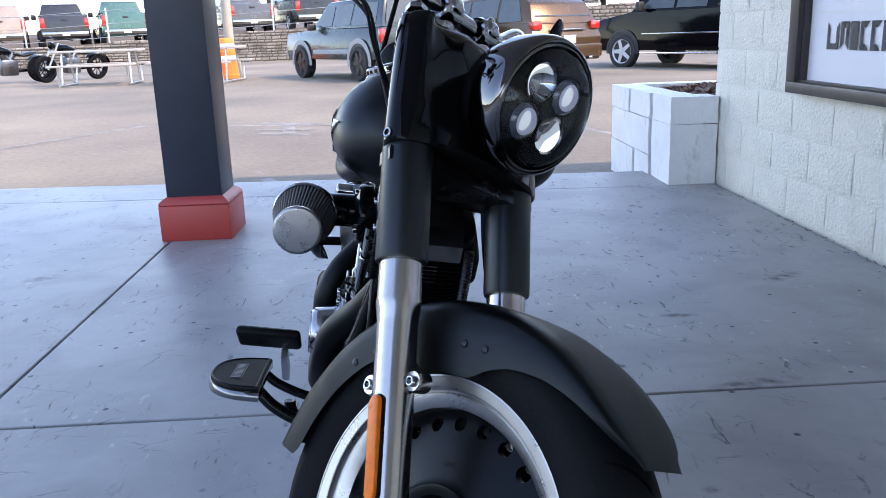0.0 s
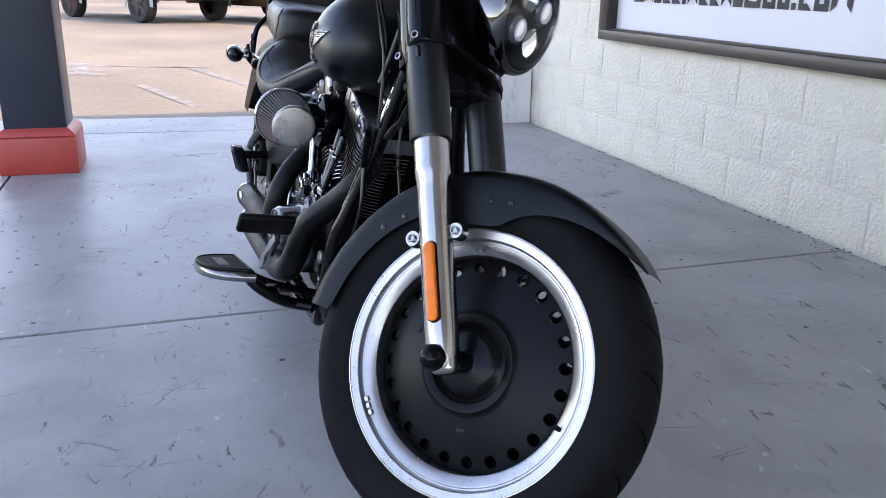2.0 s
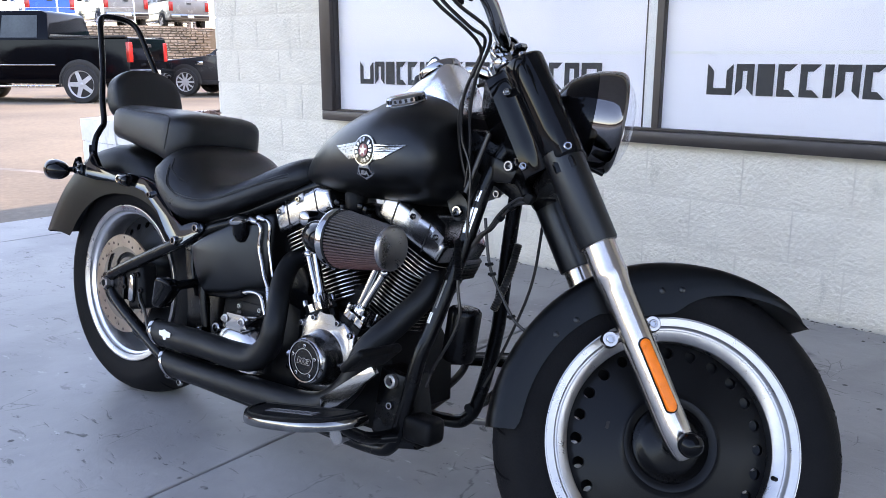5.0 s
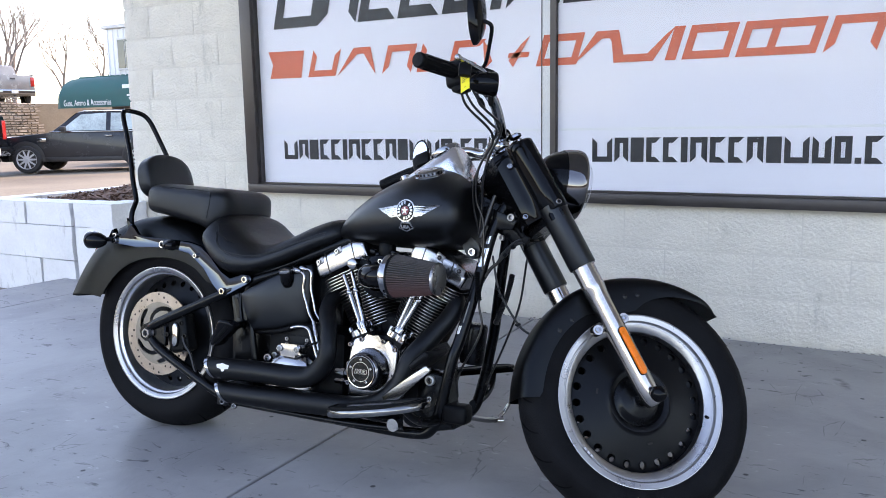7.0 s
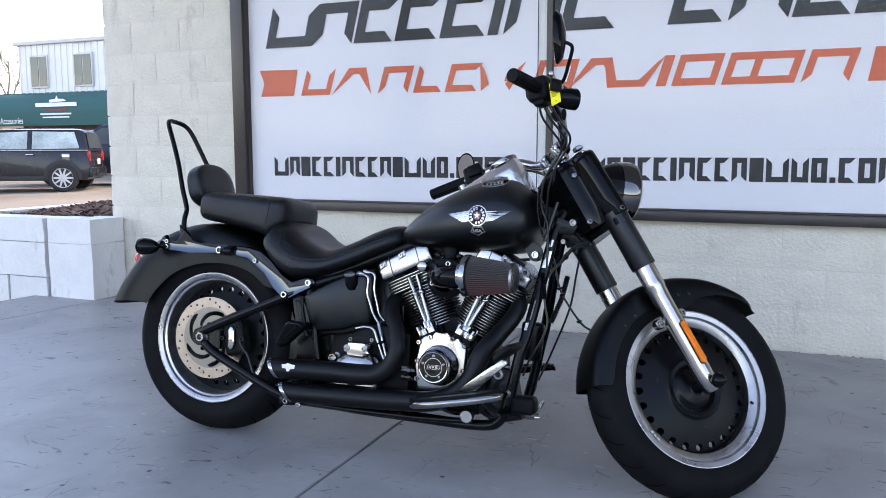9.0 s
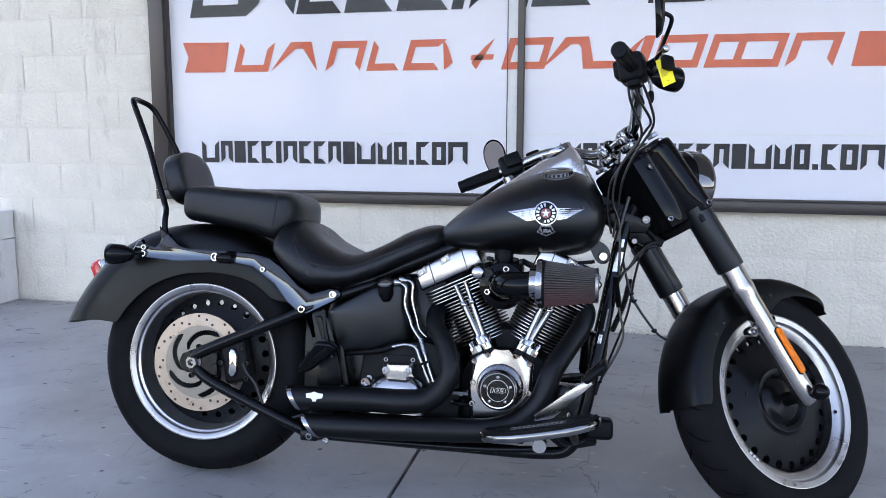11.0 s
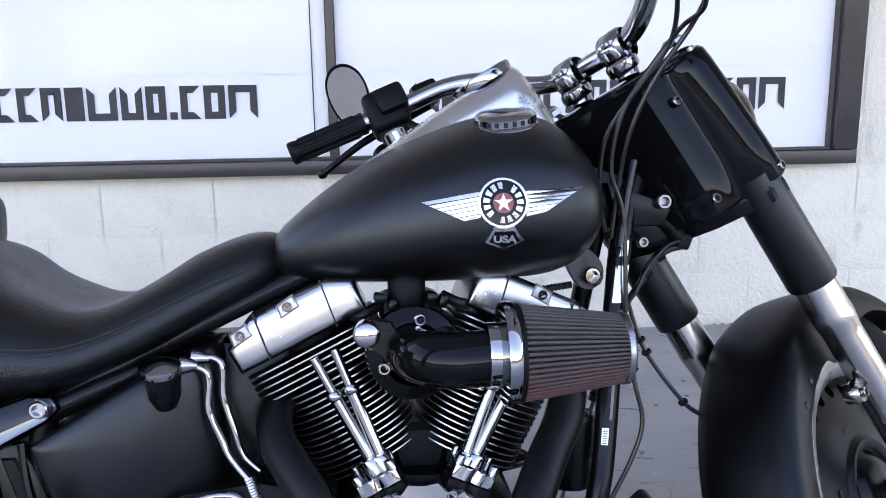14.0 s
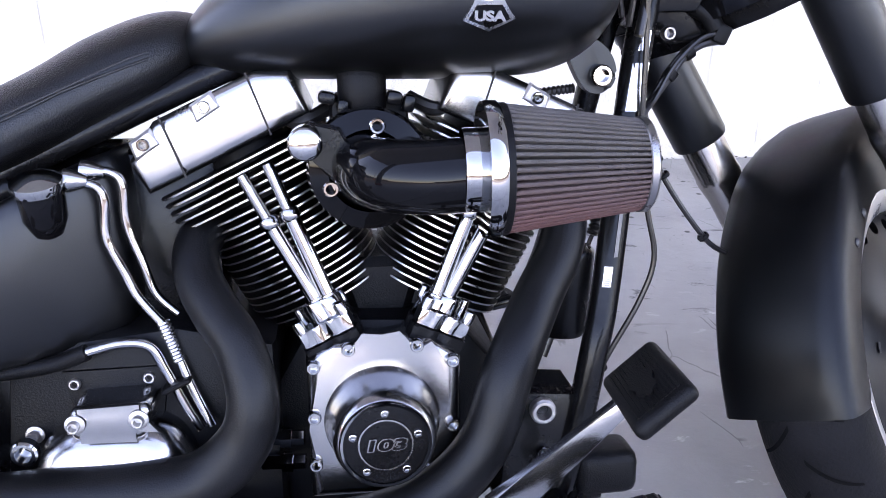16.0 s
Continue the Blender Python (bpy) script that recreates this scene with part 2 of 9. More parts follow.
LEDFAINT = lamp_mat("faint_lens_patch_glow", (0.30, 0.34, 0.42), 0.055)
LENSGLASS = mat("projector_lens_glass", (0.055, 0.065, 0.085), 0.06, var=0.3, scale=60, coat=0.8)

# ---- the setting ----


def floor_paint(name):
    """Worn grey floor paint: mottling, short scuffs, dark specks, chips and a few oily stains."""
    m = mat(name, (0.300, 0.296, 0.298), 0.40, var=0.12, scale=0.9, rvar=0.10, bump=0.0, grain=1.6, spec=0.24)
    nt = m.node_tree
    L, N = nt.links.new, nt.nodes.new
    b = nt.nodes["Principled BSDF"]
    co = N("ShaderNodeTexCoord").outputs["Object"]

    def noise_at(scale, detail=4, dist=0.0, vec=None, rough=0.5):
        n = N("ShaderNodeTexNoise")
        n.inputs["Scale"].default_value, n.inputs["Detail"].default_value, n.inputs["Distortion"].default_value = scale, detail, dist
        n.inputs["Roughness"].default_value = rough
        L(vec or co, n.inputs["Vector"])
        return n.outputs["Fac"]

    def step(sock, lo, hi):
        r = N("ShaderNodeMapRange")
        r.inputs["From Min"].default_value, r.inputs["From Max"].default_value = lo, hi
        L(sock, r.inputs["Value"])
        return r.outputs["Result"]

    def mul(a, c):
        q = N("ShaderNodeMath")
        q.operation = "MULTIPLY"
        L(a, q.inputs[0])
        if isinstance(c, float):
            q.inputs[1].default_value = c
        else:
            L(c, q.inputs[1])
        return q.outputs[0]

    def top(a, c):
        q = N("ShaderNodeMath")
        q.operation = "MAXIMUM"
        L(a, q.inputs[0])
        L(c, q.inputs[1])
        return q.outputs[0]

    def stretched(turn, sx, sy):
        mp = N("ShaderNodeMapping")
        mp.inputs["Rotation"].default_value = (0, 0, radians(turn))
        mp.inputs["Scale"].default_value = (sx, sy, 1)
        L(co, mp.inputs["Vector"])
        return mp.outputs["Vector"]

    # short curved scratches: cell edges, only here and there
    vor = N("ShaderNodeTexVoronoi")
    vor.feature = "DISTANCE_TO_EDGE"
    vor.inputs["Scale"].default_value = 1.0
    wob = N("ShaderNodeMix")
    wob.data_type = "VECTOR"
    wob.inputs["Factor"].default_value = 0.10
    st = stretched(24, 4.2, 11.0)
    nz = N("ShaderNodeTexNoise")
    nz.inputs["Scale"].default_value = 5
    L(st, nz.inputs["Vector"])
    L(st, wob.inputs["A"])
    L(nz.outputs["Color"], wob.inputs["B"])
    L(wob.outputs["Result"], vor.inputs["Vector"])
    scratch = mul(step(vor.outputs["Distance"], 0.016, 0.004), step(noise_at(5.0, 3), 0.555, 0.61))
    # clustered paint scuffs
    scuff = mul(step(noise_at(1.0, 6, 0.8, stretched(-32, 26, 9), 0.7), 0.595, 0.655), step(noise_at(1.3, 2), 0.42, 0.52))
    # dark specks
    sp = N("ShaderNodeTexVoronoi")
    sp.inputs["Scale"].default_value = 16
    L(co, sp.inputs["Vector"])
    sep = N("ShaderNodeSeparateColor")
    L(sp.outputs["Color"], sep.inputs["Color"])
    speck = mul(step(sp.outputs["Distance"], 0.16, 0.09), step(sep.outputs["Red"], 0.84, 0.86))
    dark = top(top(mul(scratch, 0.45), mul(scuff, 0.75)), mul(speck, 0.9))
    # stains with their own places and shapes
    for x, y, a, rx, ry in ((1.45, 2.06, 8, 0.16, 0.035), (1.42, 2.62, -4, 0.075, 0.028), (1.95, 3.0, 30, 0.12, 0.04), (-1.05, 3.4, 20, 0.10, 0.05), (-1.6, 2.4, -25, 0.14, 0.03), (1.15, 1.55, 12, 0.03, 0.018), (2.05, 1.2, 50, 0.14, 0.025), (-0.2, 1.1, -40, 0.11, 0.03), (1.9, 0.55, 20, 0.09, 0.03), (0.15, 4.3, 10, 0.20, 0.04)):
        mp = N("ShaderNodeMapping")
        mp.vector_type = "TEXTURE"
        mp.inputs["Location"].default_value = (x, y, 0)
        mp.inputs["Rotation"].default_value = (0, 0, radians(a))
        mp.inputs["Scale"].default_value = (rx, ry, 1)
        L(co, mp.inputs["Vector"])
        ln = N("ShaderNodeVectorMath")
        ln.operation = "LENGTH"
        L(mp.outputs["Vector"], ln.inputs[0])
        dark = top(dark, mul(mul(step(ln.outputs["Value"], 1.0, 0.3), step(noise_at(22, 4), 0.38, 0.62)), 0.8))
    chips = mul(step(noise_at(1.0, 6, 0.3, stretched(50, 30, 14), 0.65), 0.62, 0.68), step(noise_at(1.9, 2), 0.48, 0.58))
    base = b.inputs["Base Color"].links[0].from_socket
    cloud = N("ShaderNodeMix")
    cloud.data_type = "RGBA"
    cloud.blend_type = "MULTIPLY"
    cloud.inputs["B"].default_value = (0.74, 0.745, 0.76, 1)
    L(step(noise_at(2.6, 6, 0.6), 0.42, 0.72), cloud.inputs["Factor"])
    L(base, cloud.inputs["A"])
    c1 = N("ShaderNodeMix")
    c1.data_type = "RGBA"
    c1.inputs["B"].default_value = (0.50, 0.50, 0.50, 1)
    L(mul(chips, 0.7), c1.inputs["Factor"])
    L(cloud.outputs["Result"], c1.inputs["A"])
    c2 = N("ShaderNodeMix")
    c2.data_type = "RGBA"
    c2.inputs["B"].default_value = (0.018, 0.018, 0.02, 1)
    L(dark, c2.inputs["Factor"])
    L(c1.outputs["Result"], c2.inputs["A"])
    L(c2.outputs["Result"], b.inputs["Base Color"])
    bp = N("ShaderNodeBump")
    bp.inputs["Strength"].default_value, bp.inputs["Distance"].default_value = 0.5, 0.005
    L(noise_at(11, 8, 0.4, None, 0.62), bp.inputs["Height"])
    b2 = N("ShaderNodeBump")
    b2.inputs["Strength"].default_value, b2.inputs["Distance"].default_value = 0.5, -0.002
    L(dark, b2.inputs["Height"])
    L(bp.outputs["Normal"], b2.inputs["Normal"])
    L(b2.outputs["Normal"], b.inputs["Normal"])
    return m


FLOORPAINT = floor_paint("grey_floor_paint")
JOINT = mat("dark_joint_filler", (0.008, 0.008, 0.009), 0.8, var=0.3, scale=20)
ASPHALT = mat("worn_asphalt", (0.150, 0.128, 0.104), 0.9, var=0.25, scale=0.35, bump=0.5, bscale=60, tint=(0.218, 0.188, 0.142), grain=4)


def weathered(m, low, high, scale, dirt, amount, stretch=(1, 1, 0.35)):
    """Sparse grey weather stains over a painted surface."""
    nt = m.node_tree
    b = nt.nodes["Principled BSDF"]
    mp = nt.nodes.new("ShaderNodeMapping")
    mp.inputs["Scale"].default_value = stretch
    geo = nt.nodes.new("ShaderNodeNewGeometry")
    nz = nt.nodes.new("ShaderNodeTexNoise")
    nz.inputs["Scale"].default_value, nz.inputs["Detail"].default_value, nz.inputs["Roughness"].default_value = scale, 9, 0.72
    r = nt.nodes.new("ShaderNodeMapRange")
    r.inputs["From Min"].default_value, r.inputs["From Max"].default_value, r.inputs["To Max"].default_value = low, high, amount
    mx = nt.nodes.new("ShaderNodeMix")
    mx.data_type = "RGBA"
    mx.inputs["B"].default_value = (*dirt, 1)
    nt.links.new(geo.outputs["Position"], mp.inputs["Vector"])
    nt.links.new(mp.outputs["Vector"], nz.inputs["Vector"])
    nt.links.new(nz.outputs["Fac"], r.inputs["Value"])
    nt.links.new(b.inputs["Base Color"].links[0].from_socket, mx.inputs["A"])
    nt.links.new(r.outputs["Result"], mx.inputs["Factor"])
    nt.links.new(mx.outputs["Result"], b.inputs["Base Color"])
    return m


BLOCKPAINT = weathered(mat("painted_split_block", (0.68, 0.645, 0.568), 0.8, var=0.06, scale=5, bump=1.0, bscale=60, rvar=0.1, bdist=0.011), 0.575, 0.72, 5.0, (0.24, 0.25, 0.22), 0.55)
MORTAR = mat("painted_mortar", (0.655, 0.622, 0.552), 0.75, var=0.08, scale=6, bump=0.4, bscale=90)
BLUEWHITE = weathered(mat("white_planter_paint", (0.70, 0.705, 0.72), 0.65, var=0.09, scale=4, bump=0.9, bscale=24, bdist=0.010), 0.58, 0.72, 6.0, (0.16, 0.15, 0.13), 0.6)
BRONZE = mat("dark_bronze_frame", (0.045, 0.040, 0.040), 0.38, 0.4, var=0.15, scale=8, rvar=0.08)
BANNER = mat("pale_vinyl_banner", (0.78, 0.765, 0.81), 0.55, var=0.03, scale=1.5, rvar=0.05)
INKDARK = mat("charcoal_print", (0.022, 0.023, 0.026), 0.6, var=0.5, scale=28)
INKORANGE = mat("orange_print", (0.70, 0.13, 0.06), 0.6, var=0.08, scale=20)
PANE = pane_glass("window_glass", (0.95, 0.96, 0.97), 1.15)
NAVY = mat("navy_post_paint", (0.020, 0.025, 0.038), 0.35, var=0.15, scale=6, rvar=0.06, bump=0.05, bscale=60)
REDBASE = mat("red_base_paint", (0.42, 0.045, 0.035), 0.42, var=0.12, scale=8, bump=0.08, bscale=80)
SOFFIT = mat("white_soffit", (0.62, 0.62, 0.61), 0.7, var=0.06, scale=3)
MULCH = mat("bark_mulch", (0.085, 0.045, 0.030), 0.9, var=0.6, scale=14, bump=0.8, bscale=60, tint=(0.16, 0.095, 0.07))
LINEPAINT = mat("worn_line_paint", (0.20, 0.19, 0.175), 0.85, var=0.45, scale=6, bump=0.3, bscale=60)

WALL_X, WALL_END, CANOPY_Z = 2.405, 5.05, 3.1
WIN_Y0, WIN_Y1, WIN_Z0, WIN_Z1 = 0.003, 3.965, 0.625, 2.45


def ground_z(x, y):
    d = math.hypot(x - 1, y)
    return float(np.interp(d, [7, 14, 20, 34], [-0.14, 0.06, 0.09, 0.12])) - 0.11 * math.exp(-((x - 6.5) / 3.5) ** 2 - ((y - 19) / 4) ** 2)


def terrace_z(x):
    return min(max(0.95 + (x + 12) * 0.042, 0.85), 2.2)


# one sheet of ground that reaches the horizon, with the raised terrace behind the retaining wall
bm = bmesh.new()
gx = [-1500, -400, -120, -60] + [-40 + 4 * i for i in range(21)] + [60, 120, 400, 1500]
gy = [-1500, -300, -60, -20] + [-10 + 2.15 * i for i in range(20)] + [33.2, 33.25, 40, 60, 120, 400, 1500]
grid = [[bm.verts.new((x, y, ground_z(x, y) if y < 33.22 else terrace_z(x))) for x in gx] for y in gy]
for r0, r1 in zip(grid, grid[1:]):
    for i in range(len(gx) - 1):
        bm.faces.new((r0[i], r0[i + 1], r1[i + 1], r1[i]))
single("ground", bm, ASPHALT, "sunlit worn asphalt parking lot", "ground", kind="structure")

# the painted porch floor: slabs with open joints, laid a little askew to the wall
floor = thing("floor", "grey painted concrete porch floor with joints", "floor", pose(0, 0, 0), kind="structure")


def joint_y(x):
    return 2.002 + 0.018 * x


def joint_x(y):
    return -0.65 - 0.017 * (y - 2.2)


def edge_y(x):
    return 5.62 - 0.06 * x


cols = [lambda y: -9.0, lambda y: joint_x(y) - 3.7, joint_x, lambda y: WALL_X - 0.010]
rows_y = [lambda x: -9.0, lambda x: joint_y(x) - 3.7, joint_y, lambda x: edge_y(x) - 0.56, edge_y]


def crossing(cx, ry):
    x, y = 0.0, 2.0
    for _ in range(6):
        x = cx(y)
        y = ry(x)
    return x, y


for i in range(3):
    for j in range(4):
        a, b, c, d = (crossing(cols[i], rows_y[j]), crossing(cols[i + 1], rows_y[j]), crossing(cols[i + 1], rows_y[j + 1]), crossing(cols[i], rows_y[j + 1]))
        g = 0.005 if j < 3 else 0.002
        bm = bmesh.new()
        quad = [(a[0] + g, a[1] + g), (b[0] - g, b[1] + g), (c[0] - g, c[1] - g), (d[0] + g, d[1] - g)]
        slab(bm, quad, -0.16, 0.16, bevel=0.004, seg=2)
        part("floor_slab", bm, FLOORPAINT, floor, smooth=0)
bm = bmesh.new()
slab(bm, [(-9, -9), (WALL_X - 0.01, -9), (WALL_X - 0.01, edge_y(WALL_X) - 0.03), (-9, edge_y(-9) - 0.03)], -0.3, 0.28)
part("joint_bed", bm, JOINT, floor, "dark joint filler", smooth=0)


# the block wall with its shop window
def wall_core(name, parts_list, label):
    ob = thing(name, label, "wall", pose(0, 0, 0), kind="structure")
    for c, s in parts_list:
        bm = bmesh.new()
        box(bm, c, s)
        part("wall_core", bm, MORTAR, ob, smooth=0)
    return ob


CX = WALL_X + 0.11
wall_east = wall_core("wall_east", [
    ((CX, (-9 + WALL_END) / 2, WIN_Z0 / 2 - 0.1), (0.2, 9 + WALL_END, WIN_Z0 + 0.2)),
    ((CX, (-9 + WALL_END) / 2, (WIN_Z1 + CANOPY_Z) / 2), (0.2, 9 + WALL_END, CANOPY_Z - WIN_Z1)),
    ((CX, (-9 + WIN_Y0) / 2, (WIN_Z0 + WIN_Z1) / 2), (0.2, 9 + WIN_Y0, WIN_Z1 - WIN_Z0)),
    ((CX, (WIN_Y1 + WALL_END) / 2, (WIN_Z0 + WIN_Z1) / 2), (0.2, WALL_END - WIN_Y1, WIN_Z1 - WIN_Z0)),
], "white painted split-face block wall")
wall_north = wall_core("wall_north", [((WALL_X + 4.2, WALL_END - 0.1, CANOPY_Z / 2), (8.0, 0.2, CANOPY_Z))], "white painted block side wall of the shop")

BL, BH = 0.406, 0.203
blocks = []
for k in range(7):
    bm = bmesh.new()
    nu, nv = 9, 5
    rnd = random.Random(40 + k)
    vs = []
    for j in range(nv + 1):
        row = []
        for i in range(nu + 1):
            rim = i in (0, nu) or j in (0, nv)
            h = 0.002 if rim else 0.0075 + 0.0060 * noise.noise(Vector((i * 0.55 + k * 7.3, j * 0.8, k * 3.1))) + rnd.uniform(-0.0014, 0.0014)
            u, v = (i / nu - 0.5) * (BL - 0.006), (j / nv - 0.5) * (BH - 0.006)
            row.append(bm.verts.new((-h, u, v)))
        vs.append(row)
    for j in range(nv):
        for i in range(nu):
            bm.faces.new((vs[j][i], vs[j][i + 1], vs[j + 1][i + 1], vs[j + 1][i]))
    blocks.append(mesh_of(bm, "block", BLOCKPAINT, 55))


def lay_block(parent, y0, y1, z0, z1, rnd):
    ob = new("block", rnd.choice(blocks))
    ob.parent = parent
    flip = rnd.choice((1, -1))
    ob.matrix_world = Matrix.Translation((WALL_X + 0.009, (y0 + y1) / 2, (z0 + z1) / 2)) @ Matrix.Diagonal((1, flip * (y1 - y0) / BL, (z1 - z0) / BH, 1))


rnd = random.Random(5)
for course in range(15):
    z0, z1 = course * BH, min((course + 1) * BH, CANOPY_Z)
    y = 2.39 + (course % 2) * BL / 2 - 11 * BL
    while y < WALL_END:
        y0, y1 = y, min(y + BL, WALL_END)
        y += BL
        if z1 > WIN_Z0 + 0.02 and z0 < WIN_Z1 - 0.02:
            if y0 >= WIN_Y0 - 0.02 and y1 <= WIN_Y1 + 0.02:
                continue
            if y0 < WIN_Y0 < y1:
                y1 = WIN_Y0
            elif y0 < WIN_Y1 < y1:
                y0 = WIN_Y1
        if y1 - y0 > 0.05:
            lay_block(wall_east, y0, y1, z0, z1, rnd)
# ragged corner stones of the wall's end
for course in range(15):
    bm = bmesh.new()
    box(bm, (0, 0, 0), (0.2, 0.03, BH - 0.006), bevel=0.006)
    for v in bm.verts:
        v.co += 0.006 * Vector((noise.noise(v.co * 9 + V(course, 0, 0)), noise.noise(v.co * 9 + V(0, course, 5)), 0))
    ob = part("corner_block", bm, BLOCKPAINT, wall_east)
    ob.matrix_world = Matrix.Translation((CX, WALL_END + 0.006, (course + 0.5) * BH))

# grit and paint flakes along the wall's foot
GRIT = mat("dark_grit", (0.045, 0.042, 0.040), 0.9, var=0.5, scale=30)
bm = bmesh.new()
rnd = random.Random(61)
for k in range(420):
    y = rnd.uniform(-1.5, 5.0)
    x = WALL_X - 0.008 - abs(rnd.gauss(0, 0.012 if k % 4 else 0.10))
    r = rnd.uniform(0.002, 0.007) * (1.0 if k % 4 else 0.8)
    a0 = rnd.uniform(0, 6.3)
    base = [bm.verts.new((x + r * rnd.uniform(0.5, 1.2) * math.cos(a0 + q), y + 1.6 * r * rnd.uniform(0.5, 1.2) * math.sin(a0 + q), 0.0006)) for q in (0, 1.6, 3.1, 4.7)]
    tip = bm.verts.new((x, y, 0.0006 + r * 0.5))
    for q in range(4):
        bm.faces.new((base[q], base[(q + 1) % 4], tip))
single("grit", bm, GRIT, "dark grit and paint flakes along the wall foot", "grit", kind="stuff", smooth=0)

# shop window: frame, mullion, panes, and the printed banners behind the glass
window_1 = thing("window_1", "dark bronze framed shop window with printed white banners", "window", pose(0, 0, 0), kind="structure")
FX0 = WALL_X - 0.063
for nm, y0, y1, z0, z1 in (("window_sill", WIN_Y0, WIN_Y1, WIN_Z0, WIN_Z0 + 0.052), ("window_head", WIN_Y0, WIN_Y1, WIN_Z1 - 0.06, WIN_Z1),
                           ("window_jamb", WIN_Y0, WIN_Y0 + 0.090, WIN_Z0 + 0.052, WIN_Z1 - 0.06), ("window_jamb", WIN_Y1 - 0.090, WIN_Y1, WIN_Z0 + 0.052, WIN_Z1 - 0.06)):
    bm = bmesh.new()
    box(bm, (FX0 + 0.06, (y0 + y1) / 2, (z0 + z1) / 2), (0.12, y1 - y0 - 0.002, z1 - z0 - 0.001), bevel=0.004, seg=2)
    part(nm, bm, BRONZE, window_1)
# inner lips of the frame
for y0, y1, z0, z1 in ((WIN_Y0 + 0.090, WIN_Y1 - 0.090, WIN_Z0 + 0.052, WIN_Z0 + 0.062), (WIN_Y0 + 0.090, WIN_Y0 + 0.096, WIN_Z0 + 0.062, WIN_Z1 - 0.06), (WIN_Y1 - 0.096, WIN_Y1 - 0.090, WIN_Z0 + 0.062, WIN_Z1 - 0.06)):
    bm = bmesh.new()
    box(bm, (FX0 + 0.062, (y0 + y1) / 2, (z0 + z1) / 2), (0.08, y1 - y0, z1 - z0), bevel=0.002)
    part("glazing_bead", bm, BRONZE, window_1)
bm = bmesh.new()
box(bm, (FX0 + 0.065, 1.941, (WIN_Z0 + WIN_Z1) / 2), (0.07, 0.033, WIN_Z1 - WIN_Z0 - 0.115), bevel=0.003)
mullion = part("mullion", bm, BRONZE, window_1)
GX = WALL_X - 0.016
BX = WALL_X - 0.001
for y0, y1 in ((WIN_Y0 + 0.097, 1.924), (1.958, WIN_Y1 - 0.097)):
    bm = bmesh.new()
    box(bm, (GX, (y0 + y1) / 2, (WIN_Z0 + WIN_Z1) / 2), (0.006, y1 - y0, WIN_Z1 - WIN_Z0 - 0.125))
    p = part("pane", bm, PANE, window_1, smooth=0)
    p.visible_shadow = False
    bm = bmesh.new()
    box(bm, (BX, (y0 + y1) / 2, (WIN_Z0 + WIN_Z1) / 2), (0.004, y1 - y0 + 0.01, WIN_Z1 - WIN_Z0 - 0.120))
    part("banner", bm, BANNER, window_1, "pale white vinyl banner", smooth=0)
bm = bmesh.new()
box(bm, (BX - 0.0035, 1.9845, (WIN_Z0 + WIN_Z1) / 2), (0.002, 0.049, WIN_Z1 - WIN_Z0 - 0.120))
part("banner_hem", bm, WHITEMARK, window_1, "bright overlapping hem of the banner", smooth=0)
bm = bmesh.new()
box(bm, (BX - 0.006, 2.0105, (WIN_Z0 + WIN_Z1) / 2), (0.006, 0.004, WIN_Z1 - WIN_Z0 - 0.120))
part("seam_strip", bm, BRONZE, window_1, "thin dark seam strip", smooth=0)
PRINT = Matrix(((0, 0, -1, BX - 0.0052), (-1, 0, 0, 0), (0, 1, 0, 0), (0, 0, 0, 1)))   # (u, v, w): u = -y, v = z


print_no = itertools.count()


def block_mark(u0, u1, v0, v1, bar, slant, ink, lean=(0.0, 0.0), gaps=()):
    """A plain slanted block with an open middle; lean pulls in its upper corners, gaps leave sides open (0 low, 1 right, 2 top, 3 left)."""
    bm = bmesh.new()
    lift = 0.0006 * (next(print_no) % 3)

    def s(u, v):
        return bm.verts.new(PRINT @ V(u + slant * (v - v0), v, lift))
    la, lb = lean
    solid = u1 - u0 < 2.6 * bar or v1 - v0 < 2.6 * bar
    outer = [(u0, v0), (u1, v0), (u1 - lb, v1), (u0 + la, v1)]
    if solid:
        bm.faces.new([s(u, v) for u, v in outer])
    else:
        inner = [(u0 + bar, v0 + bar), (u1 - bar, v0 + bar), (u1 - lb - bar, v1 - bar), (u0 + la + bar, v1 - bar)]
        inner = [(min(u, (u0 + u1) / 2) if k in (0, 3) else max(u, (u0 + u1) / 2), v) for k, (u, v) in enumerate(inner)]
        o, n = [s(u, v) for u, v in outer], [s(u, v) for u, v in inner]
        for k in range(4):
            if k not in gaps:
                bm.faces.new((o[k], o[(k + 1) % 4], n[(k + 1) % 4], n[k]))
    return part("print_block", bm, ink, window_1, smooth=0)


# two rows of plain dark blocks low on the banners, with a small square before the last three
CELLS = (0.118, 0.080, 0.074, 0.080, 0.084, 0.036, 0.090, 0.082, 0.080, 0.082, 0.074, 0.118, 0.088, 0.080, 0.030, 0.082, 0.086, 0.116)
OPEN = ((2,), (0,), (1,), (1,), (1,), (), (0,), (1,), (1,), (0,), (1,), (2,), (2,), (), (), (1,), (), (0,))
for start, width, v0 in ((-3.703, 1.493, 0.829), (-1.742, 1.473, 0.828)):
    k = width / (sum(CELLS) + 0.0135 * 17)
    u = start
    for n_, (w, gap) in enumerate(zip(CELLS, OPEN)):
        block_mark(u, u + w * k, v0, v0 + (0.026 if n_ == 14 else 0.118), 0.026, 0.0, INKDARK, (0, 0), gap)
        u += (w + 0.0135) * k
